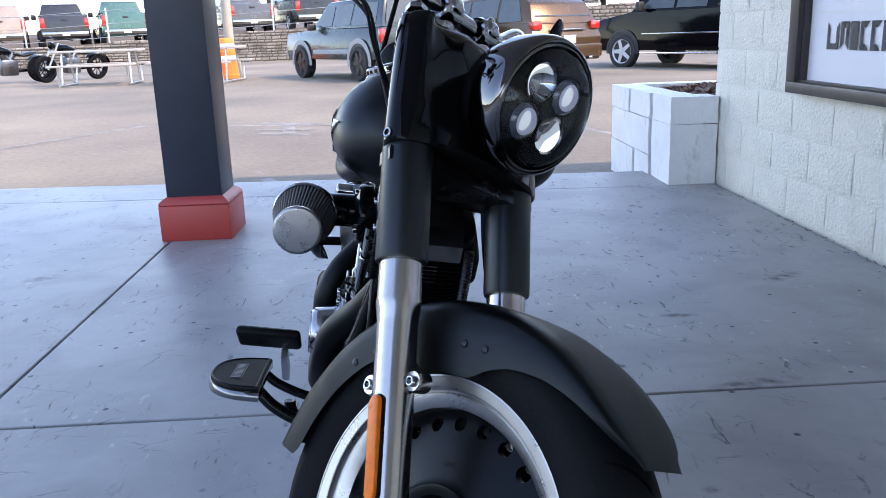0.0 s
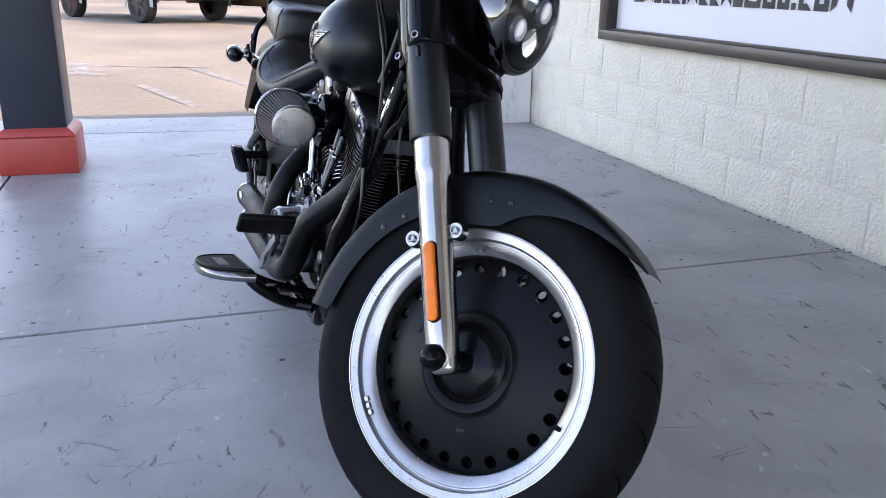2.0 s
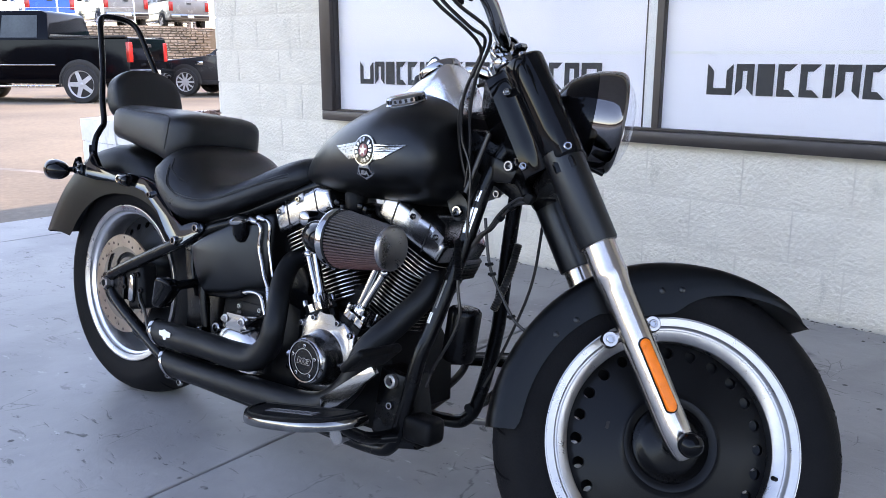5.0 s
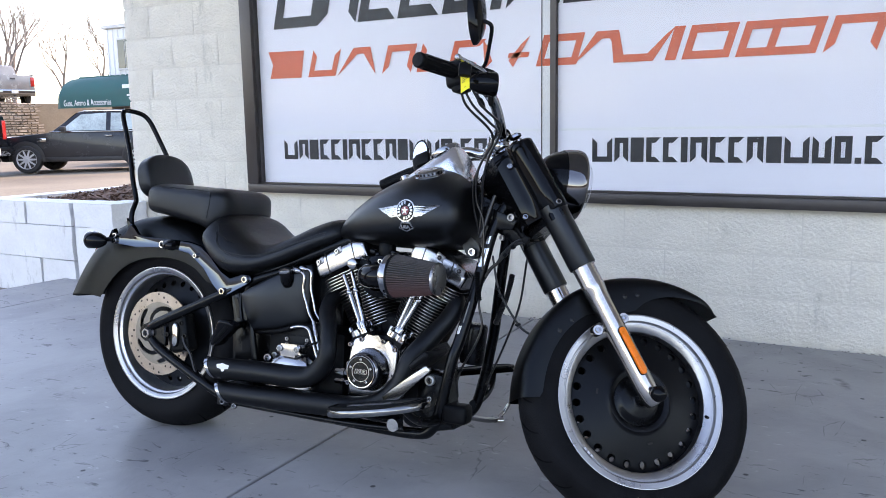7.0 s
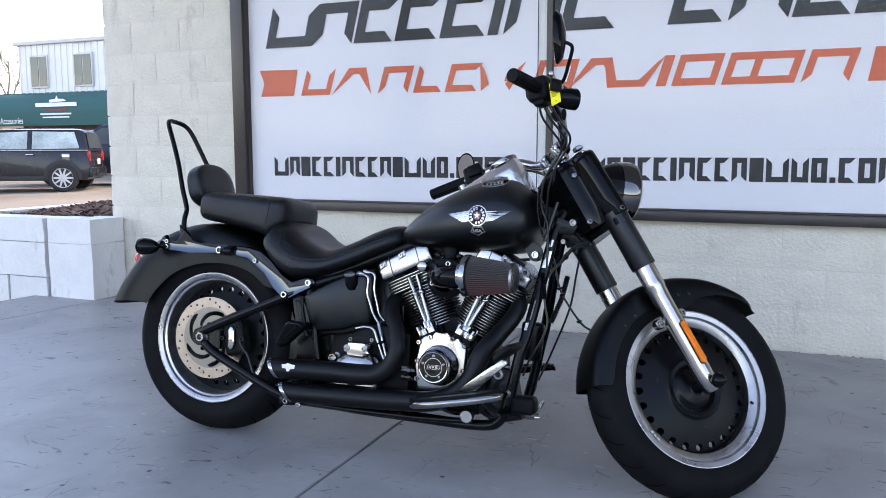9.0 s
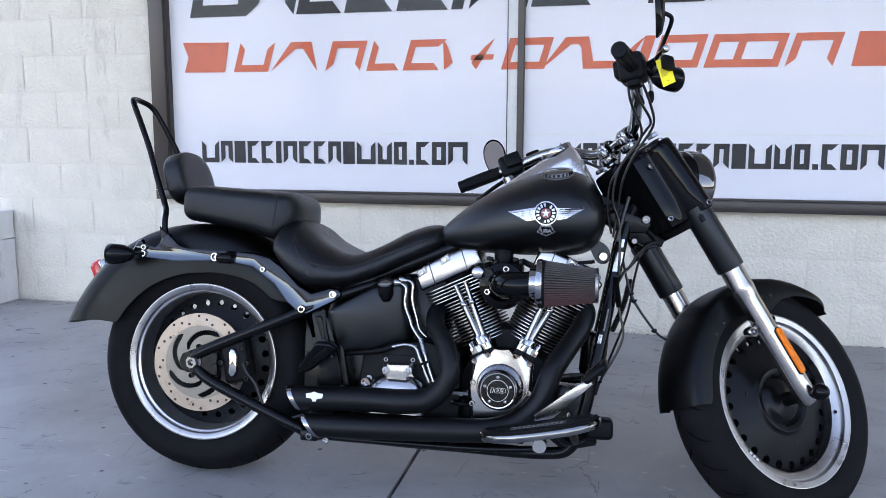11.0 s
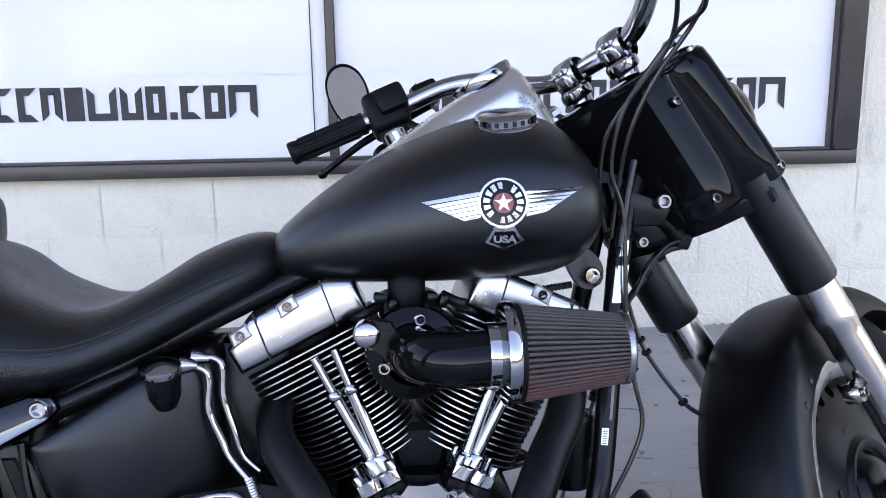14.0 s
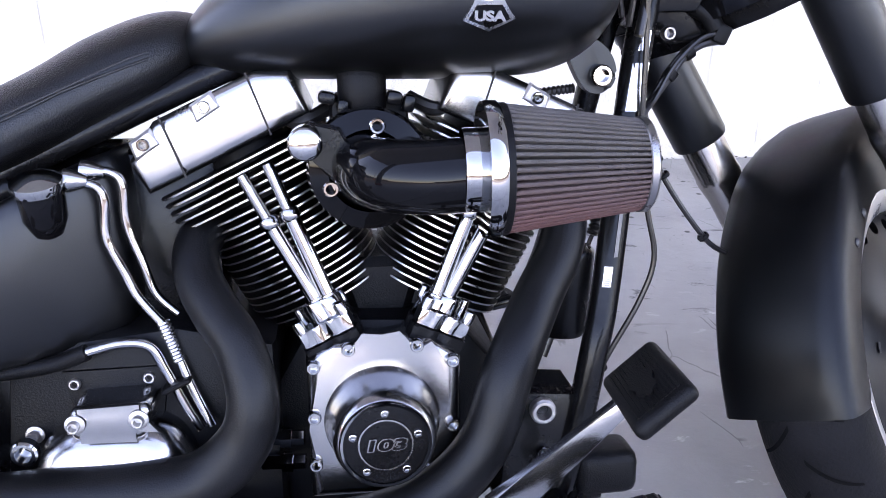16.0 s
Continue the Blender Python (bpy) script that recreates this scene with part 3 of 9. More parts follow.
# the orange row between its two ribbon ends, and the large dark row above
ROW = ((3.497, 0.200, 0, (2,)), (3.283, 0.265, 0.075, (0,)), (2.974, 0.190, 0, (0,)), (2.749, 0.175, 0, (1, 2)), (2.553, 0.190, 0, (1,)), (2.335, 0.165, -0.05, (2, 0)),
       (2.044, 0.215, 0, ()), (1.845, 0.260, 0.075, (0,)), (1.640, 0.190, -0.06, (2,)), (1.395, 0.050, 0, ()), (1.318, 0.210, 0, ()), (1.080, 0.190, 0, (1,)), (0.960, 0.210, 0, ()), (0.722, 0.205, 0, (0,)))
for y, w, lean, gap in ROW:
    v0 = 1.315 + (y - 3.79) * 0.0052
    block_mark(-y, -y + w, v0, v0 + 0.152, 0.036, 0.30, INKORANGE, (max(lean, 0), max(lean, 0)) if lean >= 0 else (lean, lean), gap)
block_mark(-2.200, -2.085, 1.355, 1.381, 0.036, 0.30, INKORANGE)
for y, w, gap in ((3.745, 0.330, (2,)), (3.415, 0.270, (0,)), (3.130, 0.250, (1,)), (2.865, 0.260, (1,)), (2.585, 0.270, (1,)), (2.300, 0.060, ()), (2.210, 0.290, (0,)), (1.900, 0.290, (1,)), (1.345, 0.260, (1,)), (1.060, 0.270, (0,)), (0.775, 0.250, (1,)), (0.510, 0.340, (2,))):
    block_mark(-y, -y + w, 1.604, 1.845, 0.062, 0.25, INKDARK, (0, 0), gap)
for pts in ([(-3.788, 1.315), (-3.548, 1.313), (-3.520, 1.470), (-3.794, 1.474), (-3.762, 1.395)], [(-0.438, 1.298), (-0.172, 1.296), (-0.204, 1.374), (-0.172, 1.450), (-0.412, 1.452)]):
    bm = bmesh.new()
    bm.faces.new([bm.verts.new(PRINT @ V(u, v, 0)) for u, v in pts])
    part("print_block", bm, INKORANGE, window_1, smooth=0)
for u0, u1 in ((-3.85, -2.02), (-1.91, -0.12)):
    bm = bmesh.new()
    bm.faces.new([bm.verts.new(PRINT @ V(u, v, 0)) for u, v in ((u0, 0.982), (u1, 0.982), (u1, 0.994), (u0, 0.994))])
    part("print_line", bm, WHITEMARK, window_1, smooth=0)
bm = bmesh.new()
box(bm, (WALL_X + 0.9, 2.0, 1.5), (0.05, 5.0, 3.0))
single("wall_inside", bm, SOFFIT, "plain shop inner wall behind the window", "wall", kind="structure", smooth=0)

# canopy overhead, shop roof, posts
bm = bmesh.new()
box(bm, (0.845, -2.2, CANOPY_Z + 0.15), (3.15, 14.0, 0.3), bevel=0.02)
single("ceiling", bm, SOFFIT, "white soffit of the porch canopy", "ceiling", kind="structure", smooth=0)
bm = bmesh.new()
box(bm, (7.0, -2.0, CANOPY_Z + 0.12), (8.9, 14.1, 0.24))
single("roof", bm, SOFFIT, "flat shop roof", "roof", kind="structure", smooth=0)


def porch_post(x, y):
    ob = thing("porch_post", "navy square porch post with a red plinth", "post", pose(x, y, 0), group="porch posts")
    bm = bmesh.new()
    box(bm, (0, 0, CANOPY_Z / 2 + 0.09), (0.272, 0.272, CANOPY_Z - 0.2), bevel=0.006, seg=2)
    part("shaft", bm, NAVY, ob, "navy painted shaft")
    bm = bmesh.new()
    box(bm, (0, 0, 0.0875), (0.345, 0.345, 0.175), bevel=0.004, seg=2)
    pl = part("plinth", bm, REDBASE, ob, "red painted plinth")
    bm = bmesh.new()
    loops = []
    for h, z in ((0.168, 0.175), (0.172, 0.182), (0.168, 0.192), (0.155, 0.204), (0.138, 0.216)):
        loops.append([V(-h, -h, z), V(h, -h, z), V(h, h, z), V(-h, h, z)])
    rings(bm, loops)
    part("moulding", bm, REDBASE, pl, smooth=30)
    return ob


porch_post(-0.548, 4.155)

# block planter with bark mulch beside the wall's end
planter = thing("planter", "white painted block planter with cracked joints", "planter", pose(0, 0, 0))
rnd = random.Random(9)


def planter_block(c, size, seed):
    bm = bmesh.new()
    box(bm, (0, 0, 0), size)
    bmesh.ops.subdivide_edges(bm, edges=bm.edges, cuts=3, use_grid_fill=True)
    for v in bm.verts:
        v.co += 0.007 * Vector((noise.noise(v.co * 11 + V(seed, 0, 0)), noise.noise(v.co * 11 + V(0, seed, 5)), 0.3 * noise.noise(v.co * 9)))
    ob = part("block", bm, BLUEWHITE, planter)
    ob.matrix_world = Matrix.Translation(c)


# the corner pier stands in one tall piece under its cap, the rest in courses
for z0, z1, n_ in ((-0.16, 0.367, 3), (0.370, 0.535, 4)):
    planter_block((2.205, 5.148, (z0 + z1) / 2), (0.20, 0.386, z1 - z0), n_)
    planter_block((2.322, 5.056, (z0 + z1) / 2), (0.150, 0.198, z1 - z0 - 0.002), n_ + 5)
for course, (z0, z1, cuts) in enumerate(((-0.16, 0.13, (5.360, 5.72, 6.35)), (0.13, 0.37, (5.358, 6.35)), (0.37, 0.535, (5.362, 5.85, 6.35)))):
    for n_, (y0, y1) in enumerate(zip(cuts, cuts[1:])):
        planter_block((2.205 - 0.02 * ((y0 + y1) / 2 - 4.95), (y0 + y1) / 2, (z0 + z1) / 2), (0.20, y1 - y0 - 0.006, z1 - z0 - 0.005), course * 7 + n_)
    planter_block((3.85, 6.30, (z0 + z1) / 2), (3.2, 0.20, z1 - z0 - 0.004), course + 51)
bm = bmesh.new()
nx, ny = 40, 22
vs = []
for j in range(ny + 1):
    row = []
    for i in range(nx + 1):
        u, v = i / nx, j / ny
        x, y = 2.22 + u * 3.2, 5.09 + v * 1.17
        hump = 0.10 * math.sin(math.pi * min(u * 1.4, 1) * 0.9 + 0.1) * math.sin(math.pi * v)
        row.append(bm.verts.new((x, y, 0.48 + hump + 0.012 * noise.noise(V(x * 12, y * 12, 0)))))
    vs.append(row)
for j in range(ny):
    for i in range(nx):
        bm.faces.new((vs[j][i], vs[j][i + 1], vs[j + 1][i + 1], vs[j + 1][i]))
rnd = random.Random(21)
for k in range(2600):
    u, v = rnd.random() ** 1.5, rnd.random()
    x, y = 2.24 + u * 3.1, 5.11 + v * 1.13
    z = 0.495 + 0.10 * math.sin(math.pi * min(u * 1.4, 1) * 0.9 + 0.1) * math.sin(math.pi * v)
    t = Euler((rnd.uniform(-0.6, 0.6), rnd.uniform(-0.6, 0.6), rnd.uniform(0, 6.3))).to_matrix()
    l, w = rnd.uniform(0.012, 0.04), rnd.uniform(0.004, 0.011)
    q = [bm.verts.new(V(x, y, z) + t @ V(a * l, b * w, c * 0.004)) for a, b, c in ((-1, -1, 0), (1, -0.6, 0), (0.9, 1, 0), (-0.8, 0.8, 0))]
    bm.faces.new(q)
single("mulch", bm, MULCH, "reddish brown bark mulch in the planter", "mulch", kind="stuff", smooth=0)

# worn parking lines and the faded parking symbol
lines = [((-3.75, 8.57), (-2.72, 10.25)), ((-0.83, 6.92), (-0.4, 6.01)), ((0.27, 9.5), (0.86, 7.94)), ((0.41, 6.5), (0.76, 5.94)), ((-0.26, 8.31), (0.37, 6.7)), ((-3.02, 10.26), (0.47, 9.6)), ((1.39, 10.98), (2.74, 7.96))]
for a, b in lines:
    bm = bmesh.new()
    a, b = Vector(a), Vector(b)
    n = Vector((-(b - a).y, (b - a).x)).normalized() * 0.05
    k = 8
    prev = None
    for i in range(k + 1):
        p = a.lerp(b, i / k)
        cur = [bm.verts.new((q.x, q.y, ground_z(q.x, q.y) + 0.006)) for q in (p - n, p + n)]
        if prev:
            bm.faces.new((prev[0], prev[1], cur[1], cur[0]))
        prev = cur
    single("parking_line", bm, LINEPAINT, "worn white parking line on asphalt", "road marking", "parking lines", "structure", smooth=0)
bm = bmesh.new()
for pts in ([(-1.32, 10.13), (-0.63, 9.92)], [(-1.19, 9.23), (-0.59, 9.07)], [(-0.98, 10.02), (-0.84, 9.12)], [(-1.28, 9.58), (-0.64, 9.42)]):
    a, b = Vector(pts[0]), Vector(pts[1])
    n = Vector((-(b - a).y, (b - a).x)).normalized() * 0.07
    bm.faces.new([bm.verts.new((q.x, q.y, ground_z(q.x, q.y) + 0.007)) for q in (a - n, a + n, b + n, b - n)])
single("parking_symbol", bm, LINEPAINT, "faded white painted parking symbol on asphalt", "road marking", kind="structure", smooth=0)

# ---- the motorcycle: x ahead, y to its left, z up, from the rear tyre's foot ----
from mathutils.bvhtree import BVHTree

BIKE = pose(0.434, 2.622, -0.007, 0, 0, -86.49) @ pose(0, 0, 0, -8.2, 0, 0)
bike = thing("motorcycle", "matt black cruiser motorcycle leaning on its side stand", "motorcycle", BIKE)
RAKE, STEER = radians(31.0), radians(39.5)
HEAD = V(1.785, 0, 0)
UP_AXIS = V(-math.sin(RAKE), 0, math.cos(RAKE))
AHEAD = V(math.cos(RAKE), 0, math.sin(RAKE))
TURN = Matrix.Translation(HEAD) @ Matrix.Rotation(STEER, 4, UP_AXIS) @ Matrix.Translation(-HEAD + V(0, -0.011, 0))
RIGHT = V(0, -1, 0)


def fp(f, l, s):
    """A place on the fork: f ahead of the steering axis, l to the left, s up along it."""
    return HEAD + AHEAD * f + V(0, l, 0) + UP_AXIS * s


def front(name, bm, material, parent=None, label="", smooth=40.0):
    """A part that turns with the handlebar."""
    bmesh.ops.transform(bm, matrix=TURN, verts=bm.verts)
    return part(name, bm, material, parent or bike, label, smooth)


def bolt(bm, p, axis, r=0.009, h=0.006):
    """A socket-head bolt."""
    lathe(bm, [(0, 0), (r, 0), (r, h * 0.8), (r * 0.85, h), (r * 0.62, h), (r * 0.56, h * 0.2), (r * 0.45, -h * 0.5), (0, -h * 0.5)], p, axis, 14)


def bolt_part(p, axis=RIGHT, r=0.009, h=0.006, parent=None, material=None, turned=False):
    bm = bmesh.new()
    bolt(bm, V(*p), V(*axis), r, h)
    (front if turned else part)("bolt", bm, material or CHROME, parent or bike)


# ---- wheels ----
def tyre_mesh(c, radius, half, rim_r, grooves, seed):
    bm = bmesh.new()
    prof = []
    n = 14
    for i in range(n + 1):
        a = math.pi * i / n
        y = -half * math.cos(a) * (1 - 0.10 * math.sin(a) ** 4)
        r = rim_r + 0.004 + (radius - rim_r - 0.004) * math.sin(a) ** 0.62
        prof.append((r, y))
    prof = [(rim_r - 0.012, -half * 0.72), (rim_r + 0.002, -half * 0.80)] + prof[1:-1] + [(rim_r + 0.002, half * 0.80), (rim_r - 0.012, half * 0.72)]
    lathe(bm, prof, c, V(0, 1, 0), 96)
    return bm


def tread_cuts(c, radius, half, rim_r, count, wheel, turned):
    """Dark slanting tread cuts on the tread's curve, one piece each."""
    shapes = []
    for sgn in (-1, 1):
        bm = bmesh.new()
        prev = None
        for i in range(9):
            u = 0.06 + 0.72 * i / 8
            a = math.acos(-u * sgn * 0.98)
            y = -half * math.cos(a) * (1 - 0.10 * math.sin(a) ** 4)
            r = rim_r + 0.004 + (radius - rim_r - 0.004) * math.sin(a) ** 0.62 + 0.0008
            th = 0.26 * u - 0.10 * u * u
            w = 0.011 * (1 - 0.5 * (i / 8) ** 2)
            cur = [bm.verts.new(c + V(r * math.cos(t), y, r * math.sin(t))) for t in (th - w, th + w)]
            if prev:
                bm.faces.new((prev[0], prev[1], cur[1], cur[0]))
            prev = cur
        shapes.append(mesh_of(bm, "tread_groove", TREADCUT, 0))
    for k in range(count):
        for j, me in enumerate(shapes):
            ob = new("tread_groove", me)
            ob.parent = wheel
            spin = Matrix.Translation(c) @ Matrix.Rotation(2 * math.pi * (k + 0.5 * j) / count, 4, "Y") @ Matrix.Translation(-c)
            ob.matrix_basis = (TURN @ spin) if turned else spin


def holed_disc(bm, c, profile, holes, hole_r_at, hole_r, phase=0.0):
    """A turned disc with round holes through it: the profile's ring between hole radius -/+ is cut open."""
    r0, r1 = hole_r_at - hole_r * 1.55, hole_r_at + hole_r * 1.55
    def depth(r):
        return float(np.interp(r, [p[0] for p in profile], [p[1] for p in profile]))
    def at(r, th, dy=0.0):
        return c + V(r * math.cos(th + phase), -depth(r) - dy, r * math.sin(th + phase))
    n = holes * 8
    inner = [p for p in profile if p[0] < r0]
    outer = [p for p in profile if p[0] > r1]
    loops = [[at(r, 2 * math.pi * k / n) for k in range(n)] for r, _ in inner + [(r0, 0)]]
    rings(bm, loops, cap=False)
    loops = [[at(r, 2 * math.pi * k / n) for k in range(n)] for r in [r1] + [p[0] for p in outer]]
    rings(bm, loops, cap=False)
    step = 2 * math.pi / holes
    for h in range(holes):
        mid = step * (h + 0.5)
        per = []
        for k in range(8):
            per.append((r0, mid - step / 2 + step * k / 8))
        edge = [(r0, mid - step / 2 + step * k / 8) for k in range(9)] + [(r0 + (r1 - r0) * k / 6, mid + step / 2) for k in range(1, 6)]
        edge += [(r1, mid + step / 2 - step * k / 8) for k in range(9)] + [(r1 - (r1 - r0) * k / 6, mid - step / 2) for k in range(1, 6)]
        m = len(edge)
        ring_o, ring_i, ring_b = [], [], []
        for r, th in edge:
            ang = math.atan2((r - hole_r_at), (th - mid) * hole_r_at)
            ring_o.append(at(r, th))
            rr, tt = hole_r_at + hole_r * math.sin(ang), mid + hole_r * math.cos(ang) / hole_r_at
            ring_i.append(at(rr, tt))
            ring_b.append(at(rr, tt, -0.012))
        rings(bm, [ring_o, ring_i, ring_b], cap=False)
    bmesh.ops.remove_doubles(bm, verts=bm.verts, dist=0.0004)
    return bm


FC, RC = V(1.628, 0, 0.284), V(0.031, -0.012, 0.330)

# front wheel: fat tyre, polished lip, black pierced disc
bm = tyre_mesh(FC, 0.319, 0.069, 0.2285, 0, 1)
front_wheel = front("front_wheel", bm, RUBBER, bike, "wide black front tyre on a polished rim", 60)
tread_cuts(FC, 0.319, 0.069, 0.2285, 24, front_wheel, True)
for s in (1, -1):
    bm = bmesh.new()
    prof = [(0.2300, 0.046), (0.2305, 0.052), (0.2290, 0.0550), (0.2270, 0.0552), (0.2262, 0.0540), (0.2130, 0.0515), (0.2118, 0.0500)]
    lathe(bm, [(r, -h * s) for r, h in prof], FC, V(0, 1, 0), 96)
    lip = front("rim", bm, RIMLIP, front_wheel, "brushed aluminium rim lip")
    bm = bmesh.new()
    lathe(bm, [(r, -h * s) for r, h in [(0.2119, 0.0501), (0.2112, 0.0440), (0.2092, 0.0405), (0.2066, 0.0400), (0.2050, 0.0412), (0.2030, 0.0410), (0.1880, 0.0330), (0.1862, 0.0310), (0.1855, 0.0060)]], FC, V(0, 1, 0), 96)
    front("rim_barrel", bm, RIMLIP, front_wheel, "polished inner rim")
    bm = bmesh.new()
    dome = [(0.070, 0.036), (0.078, 0.040), (0.084, 0.040), (0.088, 0.034), (0.095, 0.032), (0.120, 0.027), (0.150, 0.018), (0.176, 0.010), (0.1862, 0.005)]
    holed_disc(bm, FC, [(r, h * s) for r, h in dome], 24, 0.1665, 0.0106, 0.0 if s > 0 else 0.09)
    front("wheel_disc", bm, WHEELBLACK, front_wheel, "satin black pierced wheel disc", 50)
    bm = bmesh.new()
    lathe(bm, [(0.072, -0.034 * s), (0.066, -0.029 * s), (0.060, -0.031 * s), (0.054, -0.040 * s), (0.046, -0.045 * s), (0.024, -0.047 * s), (0.018, -0.050 * s), (0.017, -0.100 * s), (0, -0.100 * s)], FC, V(0, 1, 0), 48)
    front("hub", bm, SATIN, front_wheel, "black hub cap")
bm = bmesh.new()
th = radians(-7)
rod(bm, FC + V(0.205 * math.cos(th), -0.030, 0.205 * math.sin(th)), FC + V(0.188 * math.cos(th), -0.042, 0.188 * math.sin(th)), 0.0042, 10)
front("valve", bm, GRIPRUBBER, front_wheel, "black valve stem")

# rear wheel
bm = tyre_mesh(RC, 0.331, 0.100, 0.2265, 0, 2)
rear_wheel = part("rear_wheel", bm, RUBBER, bike, "very wide black rear tyre on a polished rim", 60)
tread_cuts(RC, 0.331, 0.100, 0.2265, 22, rear_wheel, False)
for s in (1, -1):
    bm = bmesh.new()
    prof = [(0.2280, 0.078), (0.2285, 0.084), (0.2270, 0.0870), (0.2250, 0.0872), (0.2242, 0.0858), (0.2115, 0.0830), (0.2100, 0.0812)]
    lathe(bm, [(r, -h * s) for r, h in prof], RC, V(0, 1, 0), 96)
    part("rim", bm, RIMLIP, rear_wheel, "brushed aluminium rim lip")
    bm = bmesh.new()
    lathe(bm, [(r, -h * s) for r, h in [(0.2101, 0.0813), (0.2092, 0.0740), (0.2055, 0.0700), (0.2030, 0.0690), (0.2010, 0.0655), (0.1990, 0.0400), (0.1975, 0.0150), (0.1960, 0.0040)]], RC, V(0, 1, 0), 96)
    part("rim_barrel", bm, BARREL, rear_wheel, "polished inner rim")
    bm = bmesh.new()
    holed_disc(bm, RC, [(0.05, 0.050 * s), (0.09, 0.042 * s), (0.14, 0.026 * s), (0.175, 0.012 * s), (0.198, 0.006 * s)], 24, 0.168, 0.010, 0.0 if s > 0 else 0.09)
    part("wheel_disc", bm, WHEELBLACK, rear_wheel, "satin black pierced wheel disc", 50)
# brake disc: one plate with five swept slots, drilled round its band
bm = bmesh.new()
RR = [0.030 + 0.112 * i / 60 for i in range(61)]
NT = 400


def in_slot(r, th):
    for k in range(5):
        d = (th - 2 * math.pi * k / 5 + 0.35) % (2 * math.pi)
        if d < 1.50:
            mid = 0.0960 - 0.044 * (d / 1.50) ** 1.5
            if abs(r - mid) < 0.0078 * min(1, 6 * d, 6 * (1.50 - d)) ** 0.5:
                return True
    return False


front_ring = [[bm.verts.new(RC + V(r * math.cos(2 * math.pi * k / NT), -0.0980, r * math.sin(2 * math.pi * k / NT))) for k in range(NT)] for r in RR]
for i in range(60):
    for k in range(NT):
        if not in_slot((RR[i] + RR[i + 1]) / 2, 2 * math.pi * (k + 0.5) / NT):
            f = bm.faces.new((front_ring[i][k], front_ring[i][(k + 1) % NT], front_ring[i + 1][(k + 1) % NT], front_ring[i + 1][k]))
            f.material_index = 0 if RR[i] > 0.106 else 1
bmesh.ops.delete(bm, geom=[v for v in bm.verts if not v.link_faces], context="VERTS")
edge = [e for e in bm.edges if e.is_boundary]
ext = bmesh.ops.extrude_edge_only(bm, edges=edge)["geom"]
bmesh.ops.translate(bm, vec=V(0, 0.005, 0), verts=[g for g in ext if isinstance(g, bmesh.types.BMVert)])
rotor = part("brake_disc", bm, [ROTOR, CARRIER], bike, "drilled steel brake disc with swept slots", 30)
bm = bmesh.new()
lathe(bm, [(0.0, 0.0), (0.0040, 0.0)], (0, 0, 0), V(0, 1, 0), 12)
hole = mesh_of(bm, "drill_hole", JOINT, 0)
for k in range(10):
    for rr, da in ((0.115, 0.0), (0.125, 0.17), (0.134, 0.36)):
        ob = new("drill_hole", hole)
        ob.parent = rotor
        a = 2 * math.pi * k / 10 + da
        ob.matrix_basis = Matrix.Translation(RC + V(rr * math.cos(a), -0.0984, rr * math.sin(a)))
for k in range(5):
    a = 2 * math.pi * (k + 0.3) / 5
    bolt_part(RC + V(0.046 * math.cos(a), -0.099, 0.046 * math.sin(a)), r=0.0075, parent=rotor, material=SATIN)
bm = bmesh.new()
lathe(bm, [(0.09, 0.0), (0.06, -0.055), (0.030, -0.097), (0.024, -0.118), (0, -0.118)], RC, V(0, 1, 0), 32)
part("hub", bm, SATIN, rear_wheel)

# swing arm, axle and brake caliper
for s in (-1, 1):
    bm = bmesh.new()
    tube(bm, [(0.030, s * 0.150, 0.346), (0.075, s * 0.158, 0.375), (0.318, s * 0.165, 0.478), (0.47, s * 0.150, 0.545), (0.55, s * 0.120, 0.575)], 0.0165, 12)
    tube(bm, [(0.030, s * 0.150, 0.332), (0.080, s * 0.158, 0.292), (0.20, s * 0.165, 0.238), (0.345, s * 0.168, 0.178), (0.42, s * 0.150, 0.155), (0.60, s * 0.12, 0.20)], 0.0165, 12)
    slab(bm, [(-0.004, 0.318), (0.012, 0.308), (0.060, 0.304), (0.105, 0.300), (0.105, 0.362), (0.085, 0.380), (0.030, 0.372), (0.0, 0.360), (-0.010, 0.340)], -s * 0.150 - 0.008, 0.016, SIDE, 0.003)
    part("swing_arm", bm, SATIN, bike, "satin black triangulated swing arm")
bm = bmesh.new()
rod(bm, (0.036, 0.165, 0.338), (0.036, -0.158, 0.338), 0.012)
lathe(bm, [(0.0185, -0.160), (0.0185, -0.173), (0.016, -0.177), (0.0105, -0.177), (0.0095, -0.166), (0, -0.166)], V(0.036, 0, 0.338), V(0, 1, 0), 6)
lathe(bm, [(0.0225, -0.156), (0.0225, -0.161), (0.0, -0.161)], V(0.036, 0, 0.338), V(0, 1, 0), 24)
part("axle_nut", bm, NUTSTEEL, bike, "dull steel axle nut")
bm = bmesh.new()
box(bm, (0.158, -0.132, 0.345), (0.080, 0.055, 0.125), Matrix.Rotation(radians(-12), 3, "Y"), 0.014, 3)
caliper = part("brake_caliper", bm, WRINKLE, bike, "black brake caliper")
